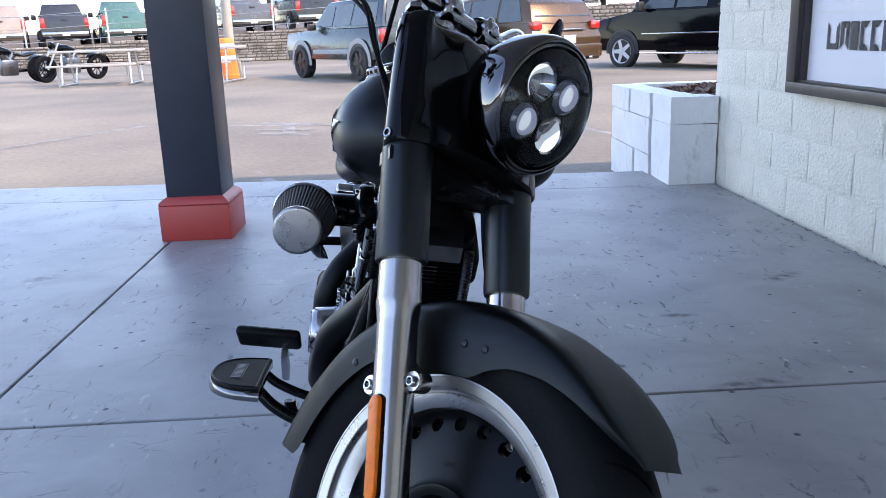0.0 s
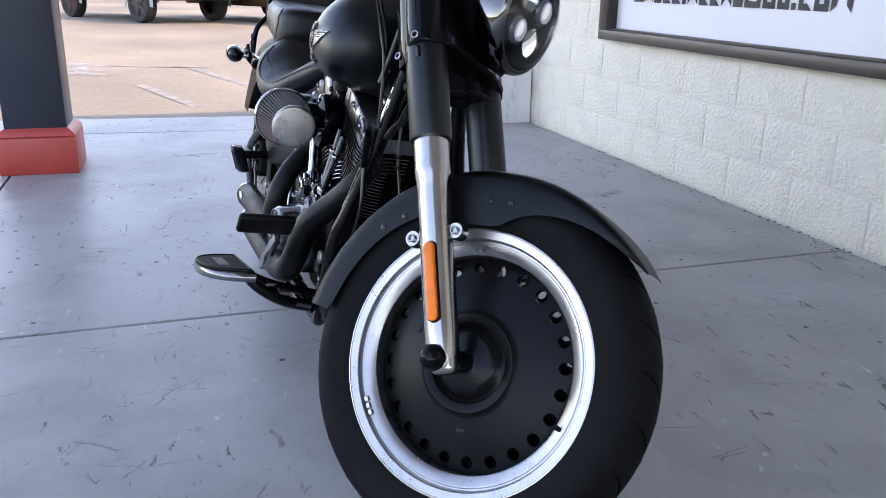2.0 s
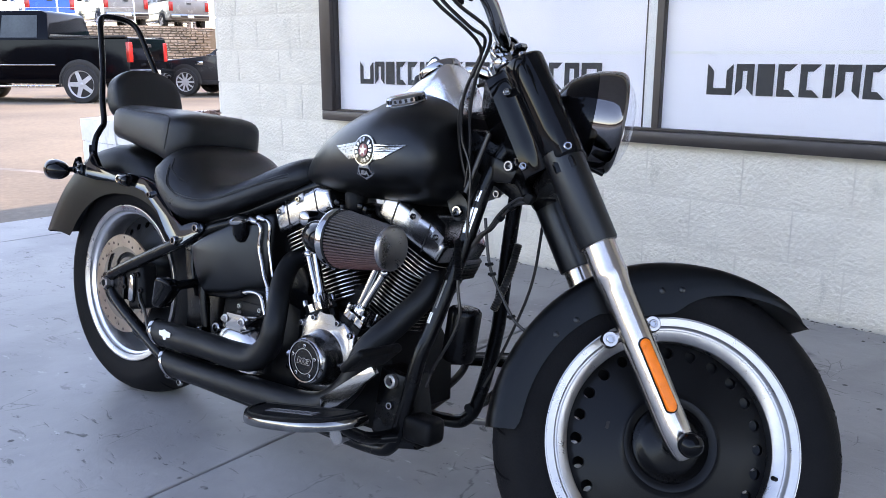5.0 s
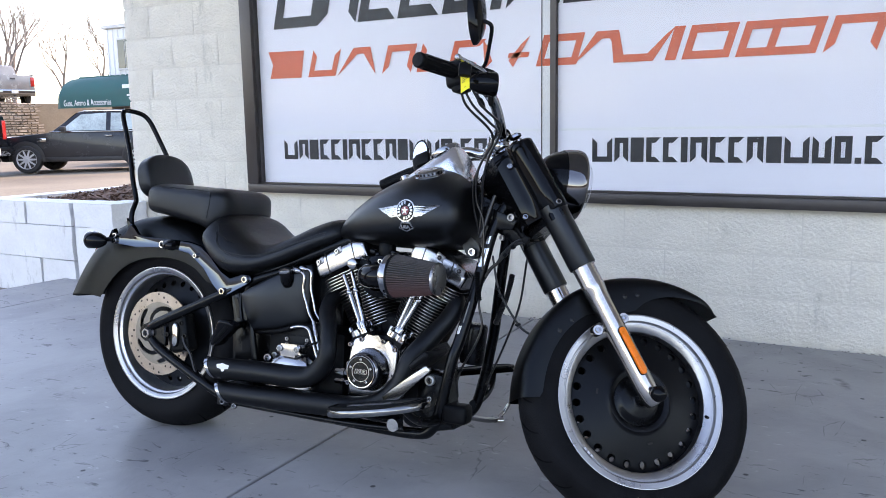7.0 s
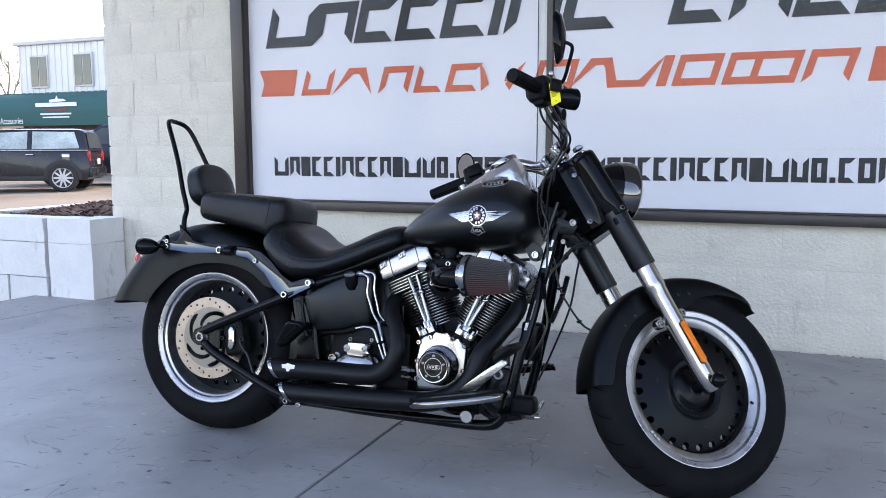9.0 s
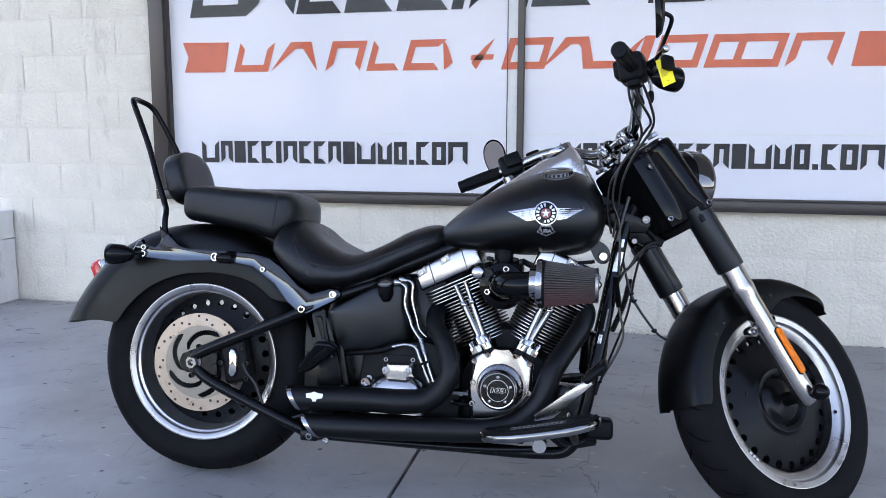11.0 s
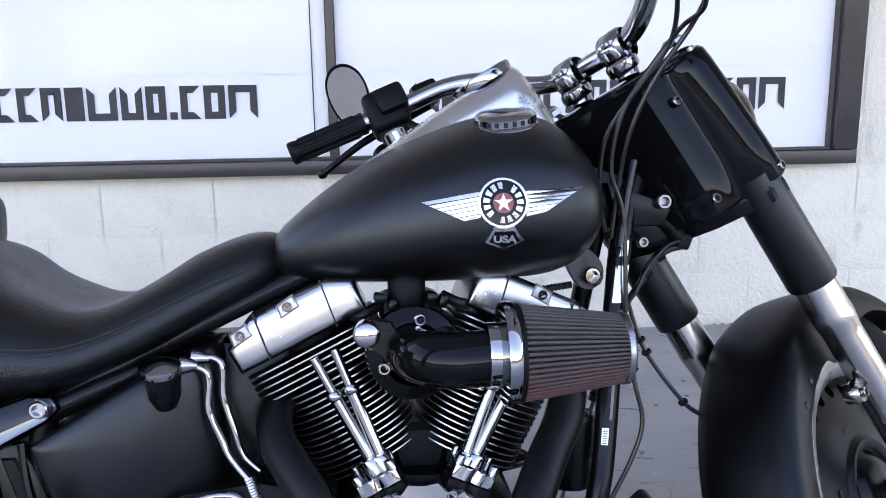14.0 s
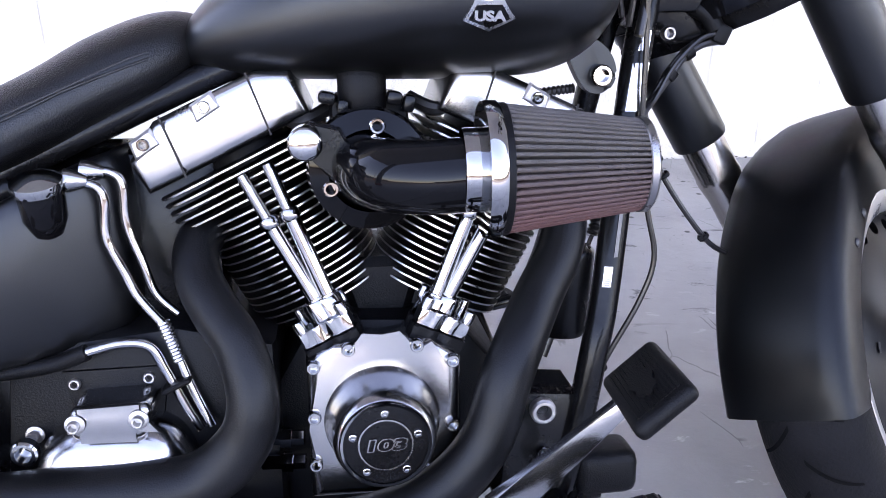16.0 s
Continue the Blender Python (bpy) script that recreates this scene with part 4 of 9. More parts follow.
# the caliper's waisted chrome insert in its dark surround
for nm, g, y0, thick, mate, label in (("badge_surround", 1.22, 0.156, 0.008, SATIN, ""), ("caliper_badge", 1.0, 0.160, 0.008, CHROME, "chrome caliper insert")):
    bm = bmesh.new()
    pts = []
    for k in range(36):
        a = 2 * math.pi * k / 36
        c, q = math.cos(a), math.sin(a)
        w = (0.0098 + 0.0042 * abs(q) ** 1.5) * (1 - abs(q) ** 6 * 0.25)
        pts.append((0.158 + g * (w * math.copysign(abs(c) ** 0.6, c)) + 0.004 * (1 - q * q) - 0.004, 0.342 + (0.038 + (g - 1) * 0.016) * q))
    slab(bm, pts, y0, thick, SIDE, 0.003, 2)
    part(nm, bm, mate, caliper, label)
bm = bmesh.new()
tube(bm, [(0.185, -0.160, 0.340), (0.200, -0.165, 0.315), (0.225, -0.165, 0.285), (0.255, -0.168, 0.225), (0.30, -0.165, 0.19), (0.40, -0.15, 0.22)], 0.0045, 8)
part("brake_hose", bm, CABLE, bike)
for p in ((0.178, -0.160, 0.382), (0.196, -0.160, 0.342), (0.196, -0.158, 0.300), (0.120, -0.160, 0.340)):
    bolt_part(p, r=0.008, material=SATIN, parent=caliper)

# ---- rear fender, rails, lights ----
bm = bmesh.new()
loops = []
N = 40
rib = [(-0.138, 0.265), (-0.139, 0.30), (-0.137, 0.34), (-0.130, 0.372), (-0.110, 0.394), (-0.075, 0.405), (-0.035, 0.409), (0, 0.410)]
rib = rib + [(-y, r) for y, r in rib[-2::-1]]
for i in range(N + 1):
    t = i / N
    loop = []
    for y, r in rib:
        rr = r
        end = 147 + (max(r, 0.2) - 0.2) / 0.192 * 18
        phi = radians(14 + (end - 14) * t)
        # the skirt's lower edge
        low = float(np.interp(math.degrees(phi), [14, 24, 31, 37, 50, 67, 81, 99, 111, 126, 141, 150], [0.390, 0.386, 0.364, 0.324, 0.314, 0.288, 0.269, 0.257, 0.252, 0.247, 0.243, 0.236]))
        if abs(y) > 0.125:
            rr = low + (r - 0.265) / (0.372 - 0.265) * max(0.372 - low, 0.002)
        rr += 0.012 * max(0, (t - 0.85) / 0.15) ** 2
        loop.append(V(rr * math.cos(phi), y, 0.325 + rr * math.sin(phi)))
    loops.append(loop)
rings(bm, loops, closed=False, cap=False)
bmesh.ops.solidify(bm, geom=bm.faces[:], thickness=0.003)
part("rear_fender", bm, DENIM, bike, "matt black rear fender with a flared tail")
for s in (-1, 1):
    bm = bmesh.new()
    top = [(-0.150, 0.652), (-0.135, 0.678), (-0.122, 0.682), (-0.112, 0.664), (-0.080, 0.658), (-0.066, 0.668), (-0.052, 0.700), (-0.040, 0.700), (-0.010, 0.664), (0.012, 0.657), (0.13, 0.656), (0.215, 0.652), (0.262, 0.640), (0.300, 0.615), (0.345, 0.562), (0.385, 0.540), (0.435, 0.562), (0.462, 0.560), (0.470, 0.542), (0.455, 0.528), (0.375, 0.488), (0.352, 0.487), (0.318, 0.520), (0.280, 0.572), (0.215, 0.618), (0.127, 0.629), (-0.02, 0.624), (-0.12, 0.630)]
    slab(bm, top, -s * 0.172 - 0.006, 0.012, SIDE, 0.003, 1)
    face = max(bm.faces, key=lambda f: f.calc_center_median().y * s)
    bmesh.ops.inset_region(bm, faces=[face], thickness=0.004, depth=0.0012, use_even_offset=True)
    rail = part("fender_rail", bm, STRUT, bike, "gloss black fender rail", 50)
    for x, z, r in ((0.103, 0.638, 0.013), (0.448, 0.545, 0.011), (0.360, 0.502, 0.011), (0.245, 0.608, 0.008), (-0.115, 0.642, 0.010), (-0.112, 0.66, 0.008)):
        bolt_part((x, s * 0.177, z), (0, s, 0), r=r, h=0.009, parent=rail)
bm = bmesh.new()
lathe(bm, [(0, -0.01), (0.014, -0.006), (0.016, 0.0), (0.016, 0.034), (0.012, 0.040), (0, 0.040)], V(0.118, -0.178, 0.636), V(1, -0.15, 0), 20)
part("rail_spool", bm, GLOSS, bike)


def bullet_lamp(p, axis, stem_from, turned, lens):
    fn = front if turned else part
    bm = bmesh.new()
    lathe(bm, [(0, -0.062), (0.009, -0.060), (0.018, -0.050), (0.026, -0.030), (0.029, -0.008), (0.030, 0.010), (0.028, 0.013), (0.026, 0.011)], p, axis, 28)
    lamp = fn("turn_signal", bm, GLOSS, bike, "black bullet turn signal")
    bm = bmesh.new()
    lathe(bm, [(0.0265, 0.008), (0.024, 0.012), (0.014, 0.016), (0, 0.0175)], p, axis, 24)
    fn("lens", bm, lens, lamp, "smoked lens")
    bm = bmesh.new()
    tube(bm, [stem_from, p], [0.008, 0.007], 10, 1)
    lathe(bm, [(0, -0.006), (0.014, -0.006), (0.014, 0.006), (0, 0.006)], stem_from, Vector(p) - Vector(stem_from), 14)
    fn("stem", bm, GLOSS, lamp)
    return lamp


SMOKE = mat("smoked_amber_lens", (0.14, 0.045, 0.010), 0.12, var=0.2, scale=40, coat=0.6)
for s in (-1, 1):
    bullet_lamp(V(-0.191, s * 0.205, 0.639), V(-1, 0, 0), V(-0.128, s * 0.172, 0.645), False, SMOKE)
bm = bmesh.new()
box(bm, (-0.345, 0, 0.575), (0.05, 0.075, 0.085), Matrix.Rotation(radians(-25), 3, "Y"), 0.018, 3)
tail = part("tail_lamp", bm, REDLENS, bike, "red tail lamp")
bm = bmesh.new()
box(bm, (-0.318, 0, 0.575), (0.03, 0.085, 0.095), Matrix.Rotation(radians(-25), 3, "Y"), 0.012, 2)
part("housing", bm, CHROME, tail)

# ---- seat, pillion, backrest and its bar ----
def pillow(bm, stations, n=28, sharp=2.6):
    """Padded form along x: stations of (x, z bottom, z top, half width)."""
    loops = []
    xs = [s[0] for s in stations]
    for i in range(61):
        u = i / 60
        x = float(np.interp(u * (len(xs) - 1), range(len(xs)), xs))
        k = u * (len(xs) - 1)
        vals = [float(np.interp(k, range(len(xs)), [s[j] for s in stations])) for j in (1, 2, 3)]
        zb, zt, w = vals
        zc, h = (zb + zt) / 2, max((zt - zb) / 2, 0.001)
        loop = []
        for q in range(n):
            a = 2 * math.pi * q / n
            c, s = math.cos(a), math.sin(a)
            loop.append(V(x, w * math.copysign(abs(c) ** (2 / sharp), c), zc + h * math.copysign(abs(s) ** (2 / sharp), s)))
        loops.append(loop)
    rings(bm, loops)
    return bm


def dense(st, steps=4):
    return [tuple(p) for p in ease4(st, steps)]


def ease4(st, steps):
    out = []
    a = np.array(st, float)
    for i in range(len(a) - 1):
        p0, p1, p2, p3 = a[max(i - 1, 0)], a[i], a[i + 1], a[min(i + 2, len(a) - 1)]
        for k in range(steps):
            t = k / steps
            out.append(0.5 * ((2 * p1) + (p2 - p0) * t + (2 * p0 - 5 * p1 + 4 * p2 - p3) * t * t + (3 * p1 - p0 - 3 * p2 + p3) * t ** 3))
    out.append(a[-1])
    return out


SEAT = dense([(0.258, 0.662, 0.690, 0.10), (0.270, 0.640, 0.728, 0.180), (0.300, 0.600, 0.750, 0.204), (0.345, 0.560, 0.742, 0.214), (0.390, 0.547, 0.706, 0.215), (0.430, 0.552, 0.684, 0.212), (0.470, 0.560, 0.668, 0.205), (0.510, 0.571, 0.670, 0.194), (0.574, 0.597, 0.697, 0.172), (0.635, 0.628, 0.726, 0.143), (0.680, 0.652, 0.742, 0.122), (0.712, 0.670, 0.745, 0.098), (0.732, 0.684, 0.738, 0.070), (0.742, 0.700, 0.722, 0.040)])
bm = bmesh.new()
pillow(bm, SEAT, 36, 3.4)
for v in bm.verts:     # the flanks lean in towards the top
    k = [float(np.interp(v.co.x, [s_[0] for s_ in SEAT], [s_[j] for s_ in SEAT])) for j in (1, 2)]
    v.co.y *= 1 - 0.30 * min(1, max(0, (v.co.z - k[0]) / max(k[1] - k[0], 0.01) - 0.45) / 0.55)
for v in bm.verts:     # the hollow where the rider sits
    k = max(0, 1 - ((v.co.x - 0.46) / 0.15) ** 2)
    if v.co.z > 0.62 and k > 0:
        v.co.z -= 0.016 * k * max(0, 1 - (v.co.y / 0.13) ** 2)
seat = part("rider_seat", bm, LEATHER, bike, "black vinyl solo seat with stitched seams", 60)


def on_seat(x, z, s):
    """A place on the seat's flank."""
    zb, zt, w = (float(np.interp(x, [p[0] for p in SEAT], [p[j] for p in SEAT])) for j in (1, 2, 3))
    q = min(abs(z - (zb + zt) / 2) / ((zt - zb) / 2), 0.98)
    return V(x, s * (w * (1 - q ** 3.4) ** (1 / 3.4) + 0.0006), z)


def laid_on(pad, points):
    """A smooth line pressed onto a pad's skin."""
    me = pad.data
    tree = BVHTree.FromPolygons([v.co for v in me.vertices], [p.vertices for p in me.polygons])
    out = []
    for p in ease(points, 6):
        co, nrm, _, _ = tree.find_nearest(p)
        out.append(co + (co - V(co.x, 0, co.z - 0.03)).normalized() * 0.0004)
    return out


for off in (0.0, 0.009):
    for s in (-1, 1):
        bm = bmesh.new()
        tube(bm, laid_on(seat, [on_seat(x, z - off, s) for x, z in ((0.335, 0.712), (0.355, 0.670), (0.387, 0.640), (0.456, 0.632), (0.527, 0.644), (0.599, 0.670), (0.650, 0.690), (0.695, 0.706))]), 0.0014, 6, 1)
        part("seam", bm, LEATHER, seat)
for s in (-1, 1):     # the piped edge of the raised rear bolster
    bm = bmesh.new()
    tube(bm, laid_on(seat, [on_seat(x, z, s) for x, z in ((0.330, 0.728), (0.352, 0.700), (0.378, 0.682), (0.410, 0.672))]), 0.0020, 6, 1)
    part("piping", bm, LEATHER, seat)

bm = bmesh.new()
pillow(bm, dense([(-0.028, 0.765, 0.815, 0.10), (-0.020, 0.742, 0.836, 0.130), (0.02, 0.736, 0.845, 0.142), (0.083, 0.724, 0.842, 0.146), (0.153, 0.711, 0.838, 0.149), (0.196, 0.702, 0.836, 0.151), (0.240, 0.688, 0.833, 0.152), (0.262, 0.686, 0.832, 0.150), (0.284, 0.704, 0.829, 0.142), (0.302, 0.722, 0.821, 0.128), (0.314, 0.738, 0.806, 0.106), (0.320, 0.752, 0.785, 0.070)]), 36, 4.2)
pill = part("pillion_seat", bm, LEATHER, bike, "black vinyl pillion pad", 60)
for s in (-1, 1):
    bm = bmesh.new()
    tube(bm, laid_on(pill, [(-0.015, s * 0.118, 0.826), (0.05, s * 0.130, 0.832), (0.15, s * 0.136, 0.828), (0.248, s * 0.138, 0.822), (0.266, s * 0.1495, 0.790), (0.256, s * 0.1525, 0.73)]), 0.0017, 6, 1)
    part("seam", bm, LEATHER, pill)

bm = bmesh.new()
tilt = Matrix.Translation((-0.070, 0, 0.868)) @ Matrix.Rotation(radians(-16), 4, "Y")
loops = []
for i in range(17):
    u = -1 + i / 8
    x = 0.030 * math.copysign(abs(u) ** 0.8, u) if u else 0
    g = (1 - abs(u) ** 3.2) ** (1 / 3.2) if abs(u) < 1 else 0.02
    g = 0.80 + 0.20 * g if abs(u) < 1 else 0.72
    loop = []
    for k in range(36):
        a = 2 * math.pi * k / 36
        c, s = math.cos(a), math.sin(a)
        loop.append(tilt @ V(x, 0.112 * g * math.copysign(abs(c) ** 0.76, c) * (1 - 0.10 * s), 0.080 * g * math.copysign(abs(s) ** 0.72, s)))
    loops.append(loop)
rings(bm, loops)
part("backrest_pad", bm, LEATHER, bike, "black vinyl backrest pad", 60)
bm = bmesh.new()
half = [(-0.036, -0.168, 0.648), (-0.058, -0.163, 0.705), (-0.064, -0.156, 0.740), (-0.070, -0.140, 0.765), (-0.086, -0.120, 0.788), (-0.112, -0.112, 0.850), (-0.150, -0.092, 0.940), (-0.190, -0.076, 1.022), (-0.220, -0.064, 1.078), (-0.235, -0.050, 1.100), (-0.244, -0.028, 1.108), (-0.247, 0, 1.110)]
tube(bm, half + [(x, -y, z) for x, y, z in half[-2::-1]], 0.0085, 12)
bar = part("sissy_bar", bm, GLOSS, bike, "gloss black arched backrest bar")
bm = bmesh.new()
slab(bm, [(-0.055, 0.64), (-0.025, 0.64), (-0.045, 0.70), (-0.072, 0.72)], 0.166, 0.008, SIDE, 0.002)
part("bar_foot", bm, GLOSS, bar)
bm = bmesh.new()
slab(bm, [(-0.055, 0.64), (-0.025, 0.64), (-0.045, 0.70), (-0.072, 0.72)], -0.174, 0.008, SIDE, 0.002)
part("bar_foot", bm, GLOSS, bar)

# ---- tank, console, badge ----
TANK = [(0.706, 0.694, 0.712, 0.030), (0.716, 0.684, 0.727, 0.062), (0.742, 0.678, 0.757, 0.092), (0.790, 0.672, 0.797, 0.126), (0.85, 0.669, 0.836, 0.158), (0.92, 0.667, 0.870, 0.186), (1.00, 0.666, 0.899, 0.206), (1.06, 0.667, 0.907, 0.211), (1.105, 0.671, 0.899, 0.207), (1.138, 0.684, 0.876, 0.195), (1.160, 0.707, 0.846, 0.172), (1.172, 0.737, 0.810, 0.130), (1.176, 0.757, 0.790, 0.07)]
bm = bmesh.new()
loops = []
for x, zb, zt, w in dense(TANK, 5):
    # widest about two fifths up; flatter below, rounder above
    zm = zb + 0.43 * (zt - zb)
    loop = []
    for q in range(48):
        a = 2 * math.pi * q / 48
        c, s = math.cos(a), math.sin(a)
        if s >= 0:
            y, z = w * math.copysign(abs(c) ** (2 / 2.25), c), zm + (zt - zm) * s ** (2 / 2.25)
        else:
            y, z = w * math.copysign(abs(c) ** (2 / 2.5), c), zm - (zm - zb) * (-s) ** (2 / 2.5)
        loop.append(V(x, y, z))
    loops.append(loop)
rings(bm, loops)
bm.normal_update()
tank_tree = BVHTree.FromBMesh(bm)
tank = part("fuel_tank", bm, DENIM, bike, "matt black teardrop fuel tank", 60)


def on_tank(x, z, side=-1, lift=0.0):
    hit, normal, _, _ = tank_tree.ray_cast(V(x, side * 1.0, z), V(0, -side, 0))
    if hit is None:
        return V(x, side * 0.15, z)
    if normal.y * side < 0:
        normal = -normal
    return hit + normal * lift


def badge_plate(outline, lo, hi, mate, name, parent, label="", inset=0.0):
    """A thin raised plate that follows the tank's side."""
    bm = bmesh.new()
    a = [on_tank(x, z, -1, lo) for x, z in outline]
    b = [on_tank(x, z, -1, hi) for x, z in outline]
    va, vb = [bm.verts.new(p) for p in a], [bm.verts.new(p) for p in b]
    n = len(va)
    for i in range(n):
        bm.faces.new((va[i], va[(i + 1) % n], vb[(i + 1) % n], vb[i]))
    cx, cz = sum(p[0] for p in outline) / n, sum(p[1] for p in outline) / n
    mid = bm.verts.new(on_tank(cx, cz, -1, hi))
    for i in range(n):
        bm.faces.new((vb[i], vb[(i + 1) % n], mid))
    return part(name, bm, mate, parent, label, 30)


EX, EZ = 1.021, 0.776
badge = badge_plate([(EX + 0.0305 * math.cos(a), EZ + 0.0305 * math.sin(a)) for a in np.linspace(0, 2 * math.pi, 33)[:-1]], -0.002, 0.0045, SILVERMARK, "tank_badge", bike, "silver winged tank badge with a dark red centre")
badge_plate([(EX + 0.0275 * math.cos(a), EZ + 0.0275 * math.sin(a)) for a in np.linspace(0, 2 * math.pi, 33)[:-1]], 0.003, 0.0052, GLOSS, "badge_ring", badge)
badge_plate([(EX + 0.0125 * math.cos(a), EZ + 0.0125 * math.sin(a)) for a in np.linspace(0, 2 * math.pi, 25)[:-1]], 0.004, 0.0060, REDMARK, "badge_centre", badge, "dark red enamel centre")
badge_plate([(EX + (0.0115 if k % 2 == 0 else 0.0046) * math.sin(math.pi * k / 5), EZ + (0.0115 if k % 2 == 0 else 0.0046) * math.cos(math.pi * k / 5)) for k in range(10)], 0.005, 0.0070, SILVERMARK, "badge_star", badge)
for k in range(15):
    if k in (3, 11):
        continue
    a = radians(-190 + k * 360 / 15)
    a0, a1 = a - 0.13, a + 0.13
    badge_plate([(EX + r * math.cos(t), EZ + r * math.sin(t)) for r, t in ((0.0165, a0), (0.0245, a0), (0.0245, a1), (0.0165, a1))], 0.004, 0.0062, SILVERMARK, "badge_mark", badge)
for s, tip in ((-1, (0.922, 0.779)), (1, (1.124, 0.793))):
    rows = 6
    for k in range(rows):
        u0, u1 = k / rows, (k + 0.86) / rows
        z_in = lambda u: EZ + 0.014 - 0.032 * u
        x_in = EX + s * 0.028
        x_out = lambda u: tip[0] - s * 0.052 * u
        z_out = lambda u: tip[1] - 0.024 * u - (0.0 if s < 0 else 0.006 * u)
        badge_plate([(x_in, z_in(u0)), (x_out(u0), z_out(u0)), (x_out(u1), z_out(u1)), (x_in, z_in(u1))], -0.001, 0.004, SILVERMARK, "badge_wing", badge)
badge_plate([(EX - 0.012, EZ - 0.028), (EX + 0.013, EZ - 0.028), (EX + 0.0165, EZ - 0.034), (EX + 0.0255, EZ - 0.046), (EX + 0.0015, EZ - 0.0565), (EX - 0.0225, EZ - 0.047), (EX - 0.0145, EZ - 0.034)], -0.001, 0.004, SILVERMARK, "badge_foot", badge)
badge_plate([(EX - 0.0105, EZ - 0.034), (EX + 0.0125, EZ - 0.034), (EX + 0.0205, EZ - 0.0455), (EX + 0.0015, EZ - 0.0530), (EX - 0.0175, EZ - 0.0460)], 0.003, 0.0052, GLOSS, "badge_foot_field", badge)
FOOT = on_tank(EX + 0.0012, EZ - 0.0425, -1, 0.0062)

# console: a satin metal cowl along the tank's spine
CON = [(0.735, 0.745, 0.753, 0.018), (0.80, 0.78, 0.803, 0.030), (0.865, 0.81, 0.846, 0.040), (0.935, 0.835, 0.893, 0.050), (1.015, 0.86, 0.944, 0.058), (1.060, 0.87, 0.970, 0.062), (1.080, 0.87, 0.974, 0.062), (1.105, 0.86, 0.944, 0.060), (1.135, 0.85, 0.896, 0.052), (1.150, 0.84, 0.866, 0.045)]
bm = bmesh.new()
loops = []
for x, zb, zt, w in dense(CON, 4):
    loop = []
    for q in range(25):
        a = math.pi * q / 24
        c, s = math.cos(a), math.sin(a)
        loop.append(V(x, 1.25 * w * math.copysign(abs(c) ** 0.5, c) * (1 - 0.35 * s), zb + (zt - zb) * s ** 0.45))
    loops.append(loop)
rings(bm, loops)
console = part("console", bm, SATINCHROME, bike, "brushed satin metal tank console", 50)
bm = bmesh.new()
tiltm = Matrix.Translation((1.035, 0, 0.958)) @ Matrix.Rotation(radians(-31), 4, "Y")
lathe(bm, [(0.047, -0.008), (0.049, 0.002), (0.047, 0.007), (0.043, 0.008)], tiltm.translation, tiltm.to_3x3() @ V(0, 0, 1), 40)
part("speedometer_ring", bm, CHROME, console)
bm = bmesh.new()
lathe(bm, [(0.043, 0.004), (0, 0.005)], tiltm.translation, tiltm.to_3x3() @ V(0, 0, 1), 40)
part("speedometer_face", bm, GLOSS, console, "dark speedometer face")
bm = bmesh.new()
lathe(bm, [(0.016, -0.01), (0.016, 0.010), (0.012, 0.013), (0, 0.013)], (0.905, 0, 0.876), V(-0.5, 0, 1), 24)
part("ignition_switch", bm, CHROME, console)
for s in (-1, 1):
    bm = bmesh.new()
    p = V(1.045, s * 0.118, 0.884)
    ax = V(-0.10, s * 0.32, 1).normalized()
    lathe(bm, [(0.045, -0.012), (0.045, -0.002), (0.0415, 0.001), (0.0415, 0.010), (0.0385, 0.013), (0.020, 0.0155), (0, 0.016)], p, ax, 40)
    cap = part("fuel_cap", bm, CHROME, bike, "low chrome fuel cap")
    bm = bmesh.new()
    for k in range(22):
        a = 2 * math.pi * k / 22
        side = ax.orthogonal().normalized()
        up = ax.cross(side)
        d = math.cos(a) * side + math.sin(a) * up
        t = -math.sin(a) * side + math.cos(a) * up
        q = p + ax * 0.0055 + d * 0.0422
        bm.faces.new([bm.verts.new(q + t * i + ax * j) for i, j in ((-0.0028, -0.0032), (0.0028, -0.0032), (0.0028, 0.0032), (-0.0028, 0.0032))])
    part("cap_notch", bm, JOINT, cap, smooth=0)

# ---- engine, exhaust, frame ----
def text_mesh(body, size, thick, bold=0.0):
    cu = bpy.data.curves.new("lettering", "FONT")
    cu.body, cu.size, cu.extrude, cu.offset = body, size, thick, bold
    cu.align_x, cu.align_y = "CENTER", "CENTER"
    ob = bpy.data.objects.new("lettering", cu)
    scene.collection.objects.link(ob)
    dg = bpy.context.evaluated_depsgraph_get()
    me = bpy.data.meshes.new_from_object(ob.evaluated_get(dg))
    bpy.data.objects.remove(ob)
    return me


def lettering(name, body, size, thick, m, material, parent, squash=1.0, shear=0.0, bold=0.0):
    me = text_mesh(body, size, thick, bold)
    sh = Matrix(((squash, shear, 0, 0), (0, 1, 0, 0), (0, 0, 1, 0), (0, 0, 0, 1)))
    me.transform(m @ sh)
    me.materials.clear()
    me.materials.append(material)
    ob = new(name, me)
    ob.parent = parent
    return ob


n_foot = (on_tank(EX, EZ - 0.042, -1, 0.01) - on_tank(EX, EZ - 0.042, -1, 0.0)).normalized()
r_foot = (V(1, 0, 0) - n_foot * n_foot.x).normalized()
lettering("badge_letters", "USA", 0.0125, 0.0004, Matrix.Translation(FOOT) @ Matrix((r_foot, n_foot.cross(r_foot), n_foot)).transposed().to_4x4(), SILVERMARK, badge, 1.25, 0.0, 0.0006)


